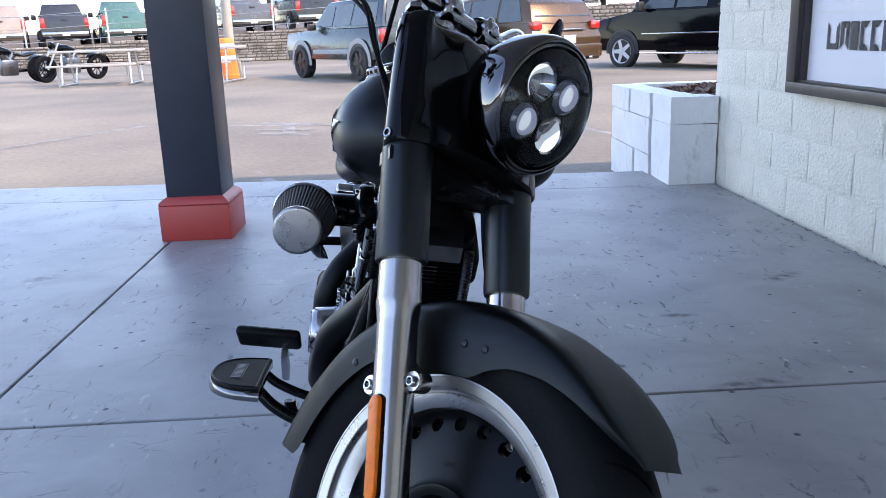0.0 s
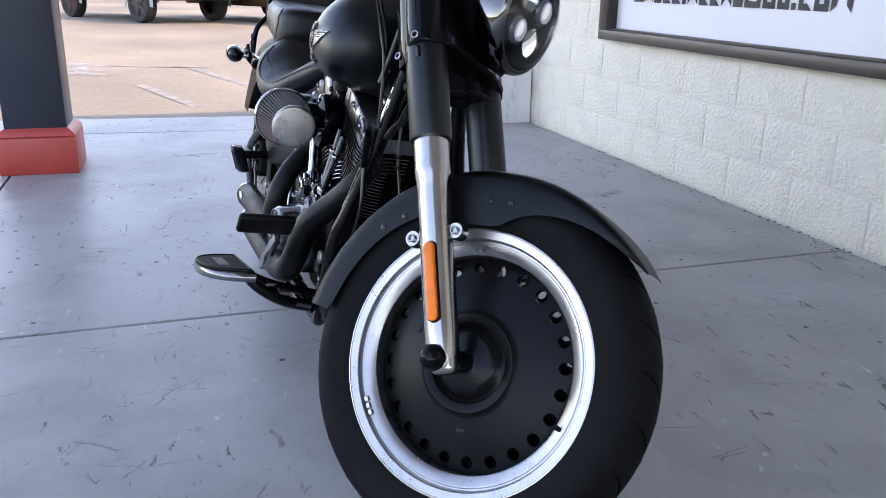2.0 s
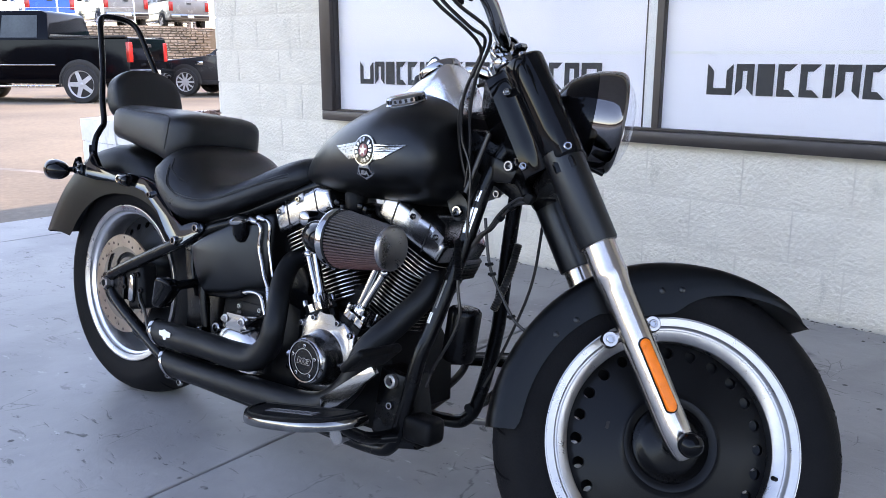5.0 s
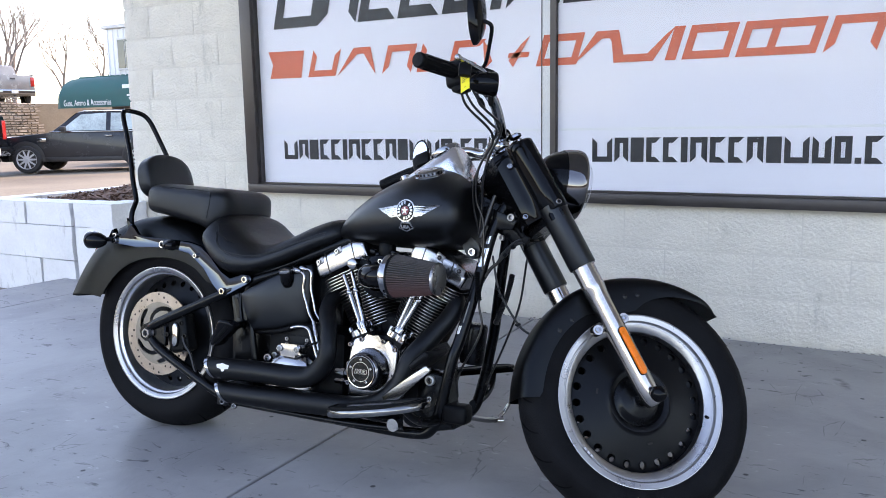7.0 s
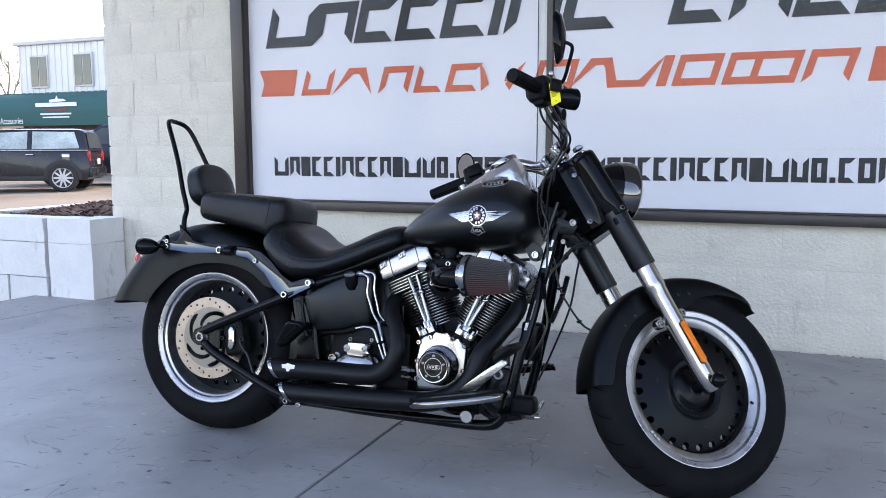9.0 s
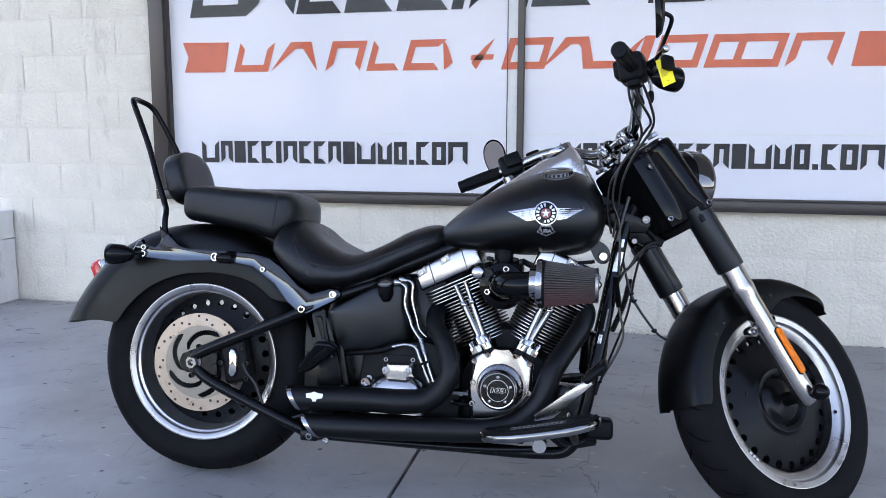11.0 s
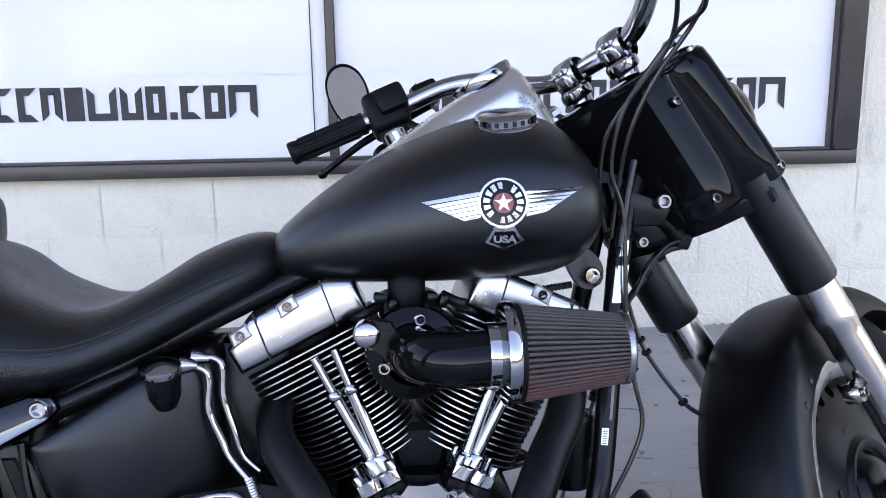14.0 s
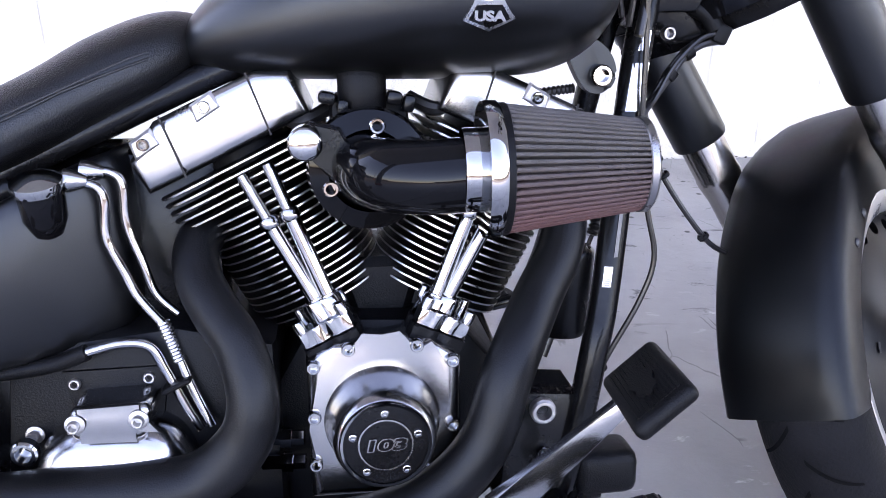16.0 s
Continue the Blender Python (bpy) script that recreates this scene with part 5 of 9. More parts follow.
bm = bmesh.new()
slab(bm, [(0.80, 0.19), (0.86, 0.165), (1.02, 0.165), (1.07, 0.21), (1.06, 0.33), (1.00, 0.405), (0.84, 0.415), (0.79, 0.33)], -0.10, 0.215, SIDE, 0.01, 2)
engine = part("crankcase", bm, WRINKLE, bike, "black wrinkle crankcase")
bm = bmesh.new()
slab(bm, [(0.50, 0.20), (0.80, 0.17), (0.80, 0.40), (0.70, 0.425), (0.53, 0.41)], -0.10, 0.245, SIDE, 0.012, 2)
gearbox = part("gearbox", bm, WRINKLE, bike, "black gearbox case")
bm = bmesh.new()
arch_ = [(p.x, p.z) for p in ease([V(x, 0, z) for x, z in ((0.540, 0.230), (0.544, 0.275), (0.560, 0.312), (0.584, 0.331), (0.612, 0.339), (0.652, 0.339), (0.680, 0.331), (0.700, 0.314), (0.714, 0.275), (0.716, 0.230))], 5)]
loops = []
for y, g in ((0.140, 1.0), (0.158, 1.0), (0.166, 0.985), (0.176, 0.950), (0.186, 0.890), (0.193, 0.800), (0.198, 0.68), (0.201, 0.50), (0.2025, 0.25), (0.203, 0.02)):
    loops.append([V(0.630 + (x - 0.630) * g, -y, 0.235 + (z - 0.235) * g) for x, z in arch_])
rings(bm, loops, closed=False, cap=False)
part("gearbox_cover", bm, POLISHED, gearbox, "polished domed gearbox cover", 60)
bm = bmesh.new()
pad = []
for cx_, cz_, a0 in ((0.668, 0.3535, 0), (0.609, 0.3525, 90), (0.609, 0.3385, 180), (0.662, 0.3365, 270)):
    pad += [(cx_ + 0.0115 * math.cos(radians(a0 + q)), cz_ + 0.0115 * math.sin(radians(a0 + q))) for q in range(0, 91, 15)]
slab(bm, pad, 0.140, 0.060, SIDE, 0.0105, 5)
part("clutch_lug", bm, POLISHED, gearbox, "polished rounded bolt pad")
bm = bmesh.new()
slab(bm, [(0.590, 0.322), (0.680, 0.322), (0.690, 0.385), (0.580, 0.385)], 0.130, 0.019, SIDE, 0.006, 2)
part("cover_seat", bm, WRINKLE, gearbox)
for x, y, z in ((0.594, -0.145, 0.371), (0.669, -0.145, 0.373), (0.546, -0.146, 0.315), (0.606, -0.2015, 0.349), (0.667, -0.2015, 0.350)):
    bm = bmesh.new()
    lathe(bm, [(0.0098, 0.0), (0.0098, 0.0015), (0.0075, 0.0030), (0.0060, 0.0030)], V(x, y, z), RIGHT, 24)
    part("washer", bm, CAST, gearbox)
    bolt_part((x, y - 0.002, z), r=0.0062, h=0.007, parent=gearbox, material=CAST)

# cam cover with its round timer cover
bm = bmesh.new()
CAM = [(0.829, 0.225), (0.832, 0.310), (0.832, 0.385), (0.838, 0.392), (0.862, 0.402), (0.876, 0.408), (0.888, 0.402), (0.912, 0.399), (0.935, 0.402), (0.950, 0.408), (0.965, 0.402), (0.990, 0.390), (0.997, 0.378), (0.997, 0.300), (0.985, 0.255), (0.965, 0.222)]
slab(bm, CAM, 0.112, 0.062, SIDE, 0.014, 3)
cam_cover = part("cam_cover", bm, POLISHED, engine, "polished cam cover")
bm = bmesh.new()
lathe(bm, [(0.0640, 0.172), (0.0605, 0.176), (0.0580, 0.186), (0.0558, 0.200), (0.0535, 0.216), (0.0505, 0.2255), (0.0470, 0.2285)], V(0.910, 0, 0.316), RIGHT, 56)
part("cam_dome", bm, POLISHED, cam_cover)
bm = bmesh.new()
lathe(bm, [(0.0478, 0.218), (0.0472, 0.2285), (0.0458, 0.2318), (0.0432, 0.2315)], V(0.910, 0, 0.316), RIGHT, 56)
timer = part("timer_cover", bm, CHROME, engine, "black round timer cover with a chrome edge")
bm = bmesh.new()
lathe(bm, [(0.0435, 0.2295), (0, 0.2305)], V(0.910, 0, 0.316), RIGHT, 48)
part("timer_face", bm, SATIN, timer, "black timer face")
bm = bmesh.new()
lathe(bm, [(0.0265, 0.2312), (0.0282, 0.2312)], V(0.910, 0, 0.316), RIGHT, 48)
part("timer_line", bm, MACHINED, timer)
for k in range(5):
    a = radians(90 + 72 * k)
    bolt_part((0.910 + 0.0345 * math.cos(a), -0.2305, 0.316 + 0.0345 * math.sin(a)), r=0.0042, h=0.002, parent=timer)
DIAL = Matrix.Translation((0.910, -0.2318, 0.316)) @ Matrix(((1, 0, 0, 0), (0, 0, -1, 0), (0, 1, 0, 0), (0, 0, 0, 1)))
lettering("number", "103", 0.0165, 0.0004, DIAL, MACHINED, timer, 1.75, 0.25, 0.0014)
lettering("number_fill", "103", 0.0165, 0.0004, Matrix.Translation((0, -0.0004, 0)) @ DIAL, SATIN, timer, 1.75, 0.25, 0.0005)
for x, z in ((0.840, 0.382), (0.877, 0.400), (0.949, 0.400), (0.987, 0.380), (0.838, 0.325), (0.986, 0.305), (0.837, 0.270), (0.958, 0.252)):
    bolt_part((x, -0.173, z), r=0.0075, h=0.007, parent=cam_cover)

# small print on the front wheel's disc: one word, and plain bars where nothing can be read
ang = radians(110)
rt, upr = V(math.sin(ang), 0, -math.cos(ang)), V(math.cos(ang), 0, math.sin(ang))
lettering("disc_print", "DOT", 0.0105, 0.0002, TURN @ Matrix.Translation(FC + upr * 0.112 + V(0, -0.0300, 0)) @ Matrix((rt, upr, V(0, -1, 0))).transposed().to_4x4(), JOINT, front_wheel)
for deg, rad, y in ((174, 0.1155, -0.0294), (-72, 0.1140, -0.0298)):
    ang = radians(deg)
    rt, upr = V(math.sin(ang), 0, -math.cos(ang)), V(math.cos(ang), 0, math.sin(ang))
    bm = bmesh.new()
    slab(bm, [(-0.007, -0.003), (0.007, -0.003), (0.007, 0.003), (-0.007, 0.003)], 0.0, 0.0006, Matrix.Translation(FC + upr * rad + V(0, y, 0)) @ Matrix((rt, upr, V(0, -1, 0))).transposed().to_4x4())
    front("print_bar", bm, JOINT, front_wheel, smooth=0)
bm = bmesh.new()
for k in range(3):
    ang = radians(224 + 3.4 * k)
    box(bm, FC + V(0.2045 * math.cos(ang), -0.0440, 0.2045 * math.sin(ang)), (0.008, 0.007, 0.010), Matrix.Rotation(-ang, 3, "Y"), 0.001)
front("wheel_weight", bm, CAST, front_wheel, "small lead balance weights")

# cylinders: stacked fins with bright edges
MIDX = 0.917


def cylinder(s):
    lean = radians(25.0) * s
    up = V(math.sin(lean), 0, math.cos(lean))
    across = V(math.cos(lean), 0, -math.sin(lean))
    base = V(MIDX + s * 0.066, 0, 0.420)
    bm = bmesh.new()
    loops = [[base + up * h + across * (0.064 * math.cos(a)) + V(0, 0.075 * math.sin(a), 0) for a in (2 * math.pi * k / 28 for k in range(28))] for h in (-0.02, 0.205)]
    rings(bm, loops)
    barrel = part("cylinder", bm, WRINKLE, engine, "black finned cylinder")
    fin = {}
    for big in (False, True):
        bm = bmesh.new()
        hx, hy, n = (0.098, 0.112, 6.0) if big else (0.090, 0.108, 2.7)
        ring = []
        for k in range(48):
            a = 2 * math.pi * k / 48
            c, s_ = math.cos(a), math.sin(a)
            ring.append((hx * math.copysign(abs(c) ** (2 / n), c), (hy if s_ < 0 else 0.082) * math.copysign(abs(s_) ** (2 / n), s_)))
        t = 0.0015
        lo = [V(x * 0.985, y * 0.985, -t) for x, y in ring]
        mid0, mid1 = [V(x, y, -t * 0.7) for x, y in ring], [V(x, y, t * 0.7) for x, y in ring]
        hi = [V(x * 0.985, y * 0.985, t) for x, y in ring]
        vs = rings(bm, [lo, mid0, mid1, hi])
        bm.faces.ensure_lookup_table()
        # edges towards the left stay black: the shade there is put into the colour
        for f in bm.faces:
            if abs(f.calc_center_median().z) < t * 0.5 and f.calc_center_median().y < -0.02:
                f.material_index = 1
        fin[big] = mesh_of(bm, "fin", [WRINKLE, FINEDGE], 50)
    place = Matrix.Translation(base) @ Matrix((across, V(0, 1, 0), up)).transposed().to_4x4()
    for k in range(20):
        h = 0.004 + k * 0.0094
        big = k >= 15
        ob = new("fin", fin[big])
        ob.parent = barrel
        w = 1.0 if big else 0.92 + 0.08 * k / 14
        ob.matrix_basis = place @ Matrix.Translation((0, 0, h + (0.003 if big else 0))) @ Matrix.Diagonal((w, w if not big else 1, 1, 1))
    # rocker box
    bm = bmesh.new()
    shape = [(-0.096, 0.198), (0.092, 0.198), (0.094, 0.246), (0.060, 0.262), (-0.055, 0.262), (-0.098, 0.236)]
    m = Matrix.Translation(base) @ Matrix((across * (1 if s < 0 else -1), up, V(0, -1, 0))).transposed().to_4x4()
    slab(bm, shape, -0.040, 0.157, m, 0.012, 3)
    rocker = part("rocker_box", bm, MACHINED, barrel, "polished aluminium rocker box")
    for u in (-0.052, 0.046):
        bm = bmesh.new()
        slab(bm, [(u - 0.001, 0.197), (u + 0.001, 0.197), (u + 0.008, 0.264), (u + 0.006, 0.264)], 0.1172, 0.0012, m)
        part("seam", bm, JOINT, rocker, smooth=0)
    for u, v in ((-0.072, 0.252), (0.0, 0.258)):
        bm = bmesh.new()
        slab(bm, [(u - 0.016, v - 0.018), (u + 0.016, v - 0.014), (u + 0.013, v + 0.006), (u - 0.013, v + 0.002)], 0.113, 0.006, m, 0.003)
        part("bolt_pocket", bm, CAST, rocker)
        bolt_part(m @ V(u, v - 0.006, 0.119), r=0.0065, h=0.006, parent=rocker)
    # pushrod tubes and their block
    foot = ((0.848, 0.438, 0.777, 0.579), (0.860, 0.442, 0.804, 0.590)) if s < 0 else ((0.973, 0.434, 1.036, 0.585), (0.985, 0.434, 1.062, 0.570))
    for x0, z0, x1, z1 in foot:
        bm = bmesh.new()
        a, b = V(x0, -0.138, z0), V(x1, -0.128, z1)
        rod(bm, a - (b - a) * 0.08, a.lerp(b, 0.62), 0.0088, 16)
        rod(bm, a.lerp(b, 0.60), b, 0.0066, 16)
        lathe(bm, [(0.0088, 0), (0.0108, 0.003), (0.0108, 0.010), (0.0088, 0.013)], a.lerp(b, 0.60), b - a, 18)
        lathe(bm, [(0.0105, 0), (0.0115, 0.004), (0.0105, 0.012)], a - (b - a) * 0.02, b - a, 18)
        part("pushrod_tube", bm, CHROME, engine, "chrome pushrod tube")
    # lobed tappet flange, square to its tubes, with tall bolts
    cx, cz, tip = (0.853, 0.421, radians(-24)) if s < 0 else (0.982, 0.421, radians(24))
    upb, acb = V(math.sin(tip), 0, math.cos(tip)), V(math.cos(tip), 0, -math.sin(tip))
    fm = Matrix.Translation((cx, -0.136, cz)) @ Matrix((acb, V(0, 1, 0), upb)).transposed().to_4x4()
    out = []
    for k in range(48):
        a = 2 * math.pi * k / 48
        r = 0.0285 + 0.0065 * math.cos(4 * a + math.pi) ** 3
        out.append((r * math.cos(a) * 1.12, r * math.sin(a)))
    bm = bmesh.new()
    slab(bm, out, -0.014, 0.018, fm, 0.003, 2)
    blk = part("tappet_block", bm, CHROME, engine, "chrome tappet block")
    bm = bmesh.new()
    slab(bm, [(u * 1.06, v * 1.06) for u, v in out], -0.034, 0.018, fm, 0.002)
    part("tappet_base", bm, WRINKLE, blk)
    bm = bmesh.new()
    for x0, z0, x1, z1 in foot:
        lathe(bm, [(0.0150, -0.018), (0.0150, 0.006), (0.0135, 0.010), (0.0100, 0.011)], V(x0, -0.137, z0 - 0.004), V(x1 - x0, 0.008, z1 - z0), 20)
    part("tappet_collar", bm, CHROME, blk)
    for du, dv in ((-0.024, -0.021), (0.024, -0.021), (-0.024, 0.021), (0.024, 0.021)):
        bolt_part(fm @ V(du, dv, 0.003), tuple(upb), r=0.0062, h=0.013, parent=blk)


cylinder(-1)
cylinder(1)
bm = bmesh.new()
slab(bm, [(0.885, 0.40), (0.950, 0.40), (0.962, 0.44), (0.94, 0.47), (0.895, 0.47), (0.872, 0.44)], -0.06, 0.14, SIDE, 0.01)
part("valley_cover", bm, WRINKLE, engine)

# intake, elbow and cone filter
bm = bmesh.new()
lathe(bm, [(0.0, 0.10), (0.052, 0.10), (0.060, 0.118), (0.064, 0.140), (0.061, 0.150), (0.050, 0.155), (0.042, 0.158)], V(0.908, 0, 0.583), RIGHT, 44)
intake = part("intake_plate", bm, GLOSS, bike, "black air intake plate")
for x, z in ((0.917, 0.628), (0.868, 0.566), (0.955, 0.560)):
    bolt_part((x, -0.153, z), r=0.0085, h=0.007, parent=intake)
bm = bmesh.new()
tube(bm, [(0.905, -0.140, 0.588), (0.906, -0.185, 0.588), (0.925, -0.228, 0.589), (0.962, -0.250, 0.590), (1.003, -0.254, 0.593)], 0.0345, 24)
part("intake_elbow", bm, GLOSS, intake, "gloss black intake elbow")
bm = bmesh.new()
slab(bm, [(0.838, 0.600), (0.852, 0.600), (0.885, 0.560), (0.895, 0.600), (0.880, 0.628), (0.850, 0.635)], 0.150, 0.014, SIDE, 0.003)
part("breather_bracket", bm, SATIN, intake)
bm = bmesh.new()
lathe(bm, [(0.0165, 0.160), (0.0168, 0.194), (0.0160, 0.197), (0.0142, 0.1985), (0.010, 0.2000), (0.005, 0.2008), (0, 0.2010)], V(0.846, 0, 0.617), RIGHT, 30)
part("breather_cap", bm, CHROME, intake, "chrome breather cap")
bm = bmesh.new()
box(bm, (0.912, -0.045, 0.628), (0.085, 0.11, 0.052), None, 0.012, 2)
body_ = part("throttle_body", bm, WRINKLE, bike, "black throttle body under the tank")
bm = bmesh.new()
lathe(bm, [(0.0, -0.02), (0.024, -0.02), (0.026, -0.012), (0.026, 0.022), (0.020, 0.030), (0, 0.030)], V(0.905, -0.095, 0.655), V(0, -0.15, 1), 20)
part("sensor", bm, GRIPRUBBER, body_)
for x0, x1, z0 in ((0.868, 0.80, 0.640), (0.955, 1.02, 0.650)):
    bm = bmesh.new()
    tube(bm, [(x0, -0.08, z0), ((x0 + x1) / 2, -0.095, z0 - 0.012), (x1, -0.06, z0 + 0.01)], 0.008, 8)
    part("hose", bm, CABLE, body_)
for x, z, w, h in ((0.868, 0.654, 0.018, 0.012), (0.884, 0.644, 0.012, 0.016), (0.938, 0.652, 0.016, 0.014), (0.953, 0.646, 0.012, 0.018), (0.930, 0.605, 0.016, 0.022)):
    bm = bmesh.new()
    box(bm, (x, -0.108, z), (w, 0.030, h), Matrix.Rotation(radians(12), 3, "Y"), 0.004, 2)
    part("connector", bm, SATIN, body_)
FAX = V(1, -0.03, 0).normalized()
F0 = V(0.995, -0.254, 0.596)
bm = bmesh.new()
lathe(bm, [(0.0375, -0.008), (0.0385, -0.006), (0.0385, 0.014), (0.0375, 0.016)], F0, FAX, 40)
lathe(bm, [(0.036, 0.012), (0.0615, 0.010), (0.0625, 0.013), (0.0625, 0.022), (0.060, 0.025), (0.05, 0.025)], F0, FAX, 48)
cone = part("air_filter", bm, CHROME, bike, "cone air filter with dark red pleated gauze")
bm = bmesh.new()
lathe(bm, [(0.0565, 0.024), (0.0600, 0.025), (0.0600, 0.031), (0.0575, 0.032)], F0, FAX, 48)
part("rubber_collar", bm, GRIPRUBBER, cone)
bm = bmesh.new()
side, upv = V(0, 0, 1), FAX.cross(V(0, 0, 1))
loops = []
n = 54
for h, r in ((0.028, 0.0585), (0.031, 0.0592), (0.09, 0.0515), (0.156, 0.0425), (0.158, 0.0422)):
    loop = []
    for k in range(n):
        for f, q in ((0.0, 0.985), (0.18, 1.0), (0.42, 1.0), (0.58, 0.985), (0.70, 0.80), (0.86, 0.80)):
            th = 2 * math.pi * (k + f) / n
            loop.append(F0 + FAX * h + r * q * (math.cos(th) * side + math.sin(th) * upv))
    loops.append(loop)
rings(bm, loops)
part("pleats", bm, PLEAT, cone, "pleated dark red gauze", 0)
bm = bmesh.new()
lathe(bm, [(0.0425, 0.154), (0.0440, 0.155), (0.0440, 0.161), (0.042, 0.163), (0.038, 0.1635), (0, 0.1640)], F0, FAX, 48)
part("end_cap", bm, ENDCAP, cone, "chrome filter end cap")

# ---- exhaust ----
def exhaust(points, radii, tip_slant, label):
    bm = bmesh.new()
    tube(bm, points, radii, 22, 7, cap=False)
    x0 = points[0][0]
    for v in bm.verts:
        if v.co.x < x0 + 0.012:
            v.co.x -= (v.co.z - points[0][2]) * tip_slant
    pipe = part("exhaust_pipe", bm, HEATBLACK, bike, label)
    bm = bmesh.new()
    r = radii[0]
    loops = []
    for dx, rr in ((0.010, r + 0.0012), (0.0, r + 0.0012), (-0.004, r + 0.0004), (-0.004, r - 0.003), (0.02, r - 0.004)):
        loops.append([V(x0 + dx - rr * math.sin(a) * tip_slant, points[0][1] + rr * math.cos(a), points[0][2] + rr * math.sin(a)) for a in (2 * math.pi * k / 32 for k in range(32))])
    rings(bm, loops, cap=False)
    part("tip_ring", bm, CHROME, pipe, "chrome exhaust tip")
    bm = bmesh.new()
    bm.faces.new([bm.verts.new(V(x0 + 0.05, points[0][1] + r * math.cos(a), points[0][2] + r * math.sin(a))) for a in (2 * math.pi * k / 24 for k in range(24))])
    part("baffle", bm, JOINT, pipe, smooth=0)
    return pipe


up_pipe = exhaust([(0.356, -0.205, 0.262), (0.45, -0.205, 0.266), (0.56, -0.205, 0.269), (0.655, -0.205, 0.269), (0.722, -0.203, 0.278), (0.766, -0.204, 0.316), (0.780, -0.204, 0.362), (0.768, -0.184, 0.412), (0.745, -0.158, 0.442), (0.726, -0.130, 0.470), (0.722, -0.100, 0.500), (0.745, -0.05, 0.525)],
                  [0.033, 0.033, 0.033, 0.033, 0.031, 0.0285, 0.0265, 0.025, 0.0255, 0.025, 0.024, 0.023], 0.57, "matt black upper exhaust pipe")
low_pipe = exhaust([(0.400, -0.200, 0.190), (0.52, -0.200, 0.192), (0.66, -0.200, 0.196), (0.80, -0.200, 0.201), (0.895, -0.198, 0.208), (0.965, -0.196, 0.234), (1.018, -0.193, 0.290), (1.046, -0.181, 0.364), (1.088, -0.135, 0.429), (1.121, -0.107, 0.478), (1.130, -0.080, 0.520), (1.100, -0.04, 0.553)],
                   [0.032, 0.032, 0.032, 0.032, 0.031, 0.030, 0.029, 0.0285, 0.0275, 0.026, 0.025, 0.024], 0.75, "matt black lower exhaust pipe")
bm = bmesh.new()
badge_ = [(0.405, 0.281), (0.415, 0.283), (0.420, 0.286), (0.428, 0.283), (0.438, 0.282), (0.436, 0.272), (0.426, 0.270), (0.424, 0.264), (0.418, 0.264), (0.416, 0.270), (0.406, 0.272)]
slab(bm, [(0.421 + (u - 0.421) * 1.45, 0.276 + (v - 0.276) * 1.2) for u, v in badge_], 0.2372, 0.0012, SIDE)
part("pipe_badge", bm, WHITEMARK, up_pipe, "small silver pipe badge", 0)
bm = bmesh.new()
box(bm, (0.395, -0.19, 0.160), (0.05, 0.02, 0.03), None, 0.006, 2)
tube(bm, [(0.42, -0.175, 0.155), (0.60, -0.17, 0.150), (0.85, -0.165, 0.148), (1.02, -0.16, 0.155)], 0.009, 10)
part("pipe_bracket", bm, SATIN, bike, "black exhaust bracket rail")
for x, z in ((0.398, 0.160), (0.445, 0.152)):
    bolt_part((x, -0.200, z), r=0.0095, h=0.008)

# ---- frame ----
for s in (-1, 1):
    bm = bmesh.new()
    tube(bm, [(1.262, s * 0.036, 0.82), (1.227, s * 0.060, 0.740), (1.200, s * 0.086, 0.60), (1.169, s * 0.127, 0.43), (1.153, s * 0.143, 0.366), (1.130, s * 0.146, 0.25), (1.100, s * 0.142, 0.165), (1.03, s * 0.135, 0.140), (0.80, s * 0.130, 0.142), (0.55, s * 0.130, 0.150), (0.46, s * 0.128, 0.18)], 0.0165, 14)
    part("frame_tube", bm, SATIN, bike, "satin black frame tube")
    bm = bmesh.new()
    tube(bm, [(1.20, s * 0.035, 0.80), (1.02, s * 0.045, 0.775), (0.80, s * 0.055, 0.70), (0.60, s * 0.10, 0.615), (0.47, s * 0.145, 0.552), (0.44, s * 0.15, 0.50), (0.44, s * 0.14, 0.35), (0.45, s * 0.13, 0.18)], 0.016, 12)
    part("frame_tube", bm, SATIN, bike, "satin black frame tube")
bm = bmesh.new()
rod(bm, fp(0, 0, 0.86), fp(0, 0, 1.07), 0.036, 20)
slab(bm, [(1.16, 0.84), (1.28, 0.79), (1.33, 0.705), (1.275, 0.70), (1.20, 0.745), (1.14, 0.78)], -0.045, 0.09, SIDE, 0.01, 2)
slab(bm, [(1.20, 0.80), (1.30, 0.765), (1.285, 0.735), (1.22, 0.735)], 0.045, 0.025, SIDE, 0.005, 2)
neck = part("steering_neck", bm, SATIN, bike, "black cast steering neck")
bolt_part((1.283, -0.070, 0.770), r=0.0115, h=0.010, parent=neck, material=NUTSTEEL)
bolt_part((1.254, -0.060, 0.712), r=0.008, h=0.010, parent=neck, material=NUTSTEEL)
bm = bmesh.new()
tube(bm, [(1.290, -0.045, 0.742), (1.305, -0.050, 0.732), (1.316, -0.052, 0.716)], 0.011, 14)
box(bm, (1.322, -0.052, 0.710), (0.018, 0.018, 0.022), Matrix.Rotation(radians(25), 3, "Y"), 0.003, 2)
part("wiring_plug", bm, GRIPRUBBER, neck)
bm = bmesh.new()
slab(bm, [(p.x, p.z) for p in ease([V(x, 0, z) for x, z in ((1.128, 0.715), (1.165, 0.708), (1.186, 0.690), (1.192, 0.668), (1.183, 0.651), (1.166, 0.648), (1.152, 0.658), (1.138, 0.685), (1.128, 0.715))], 5)[:-1]], 0.055, 0.018, SIDE, 0.005, 3)
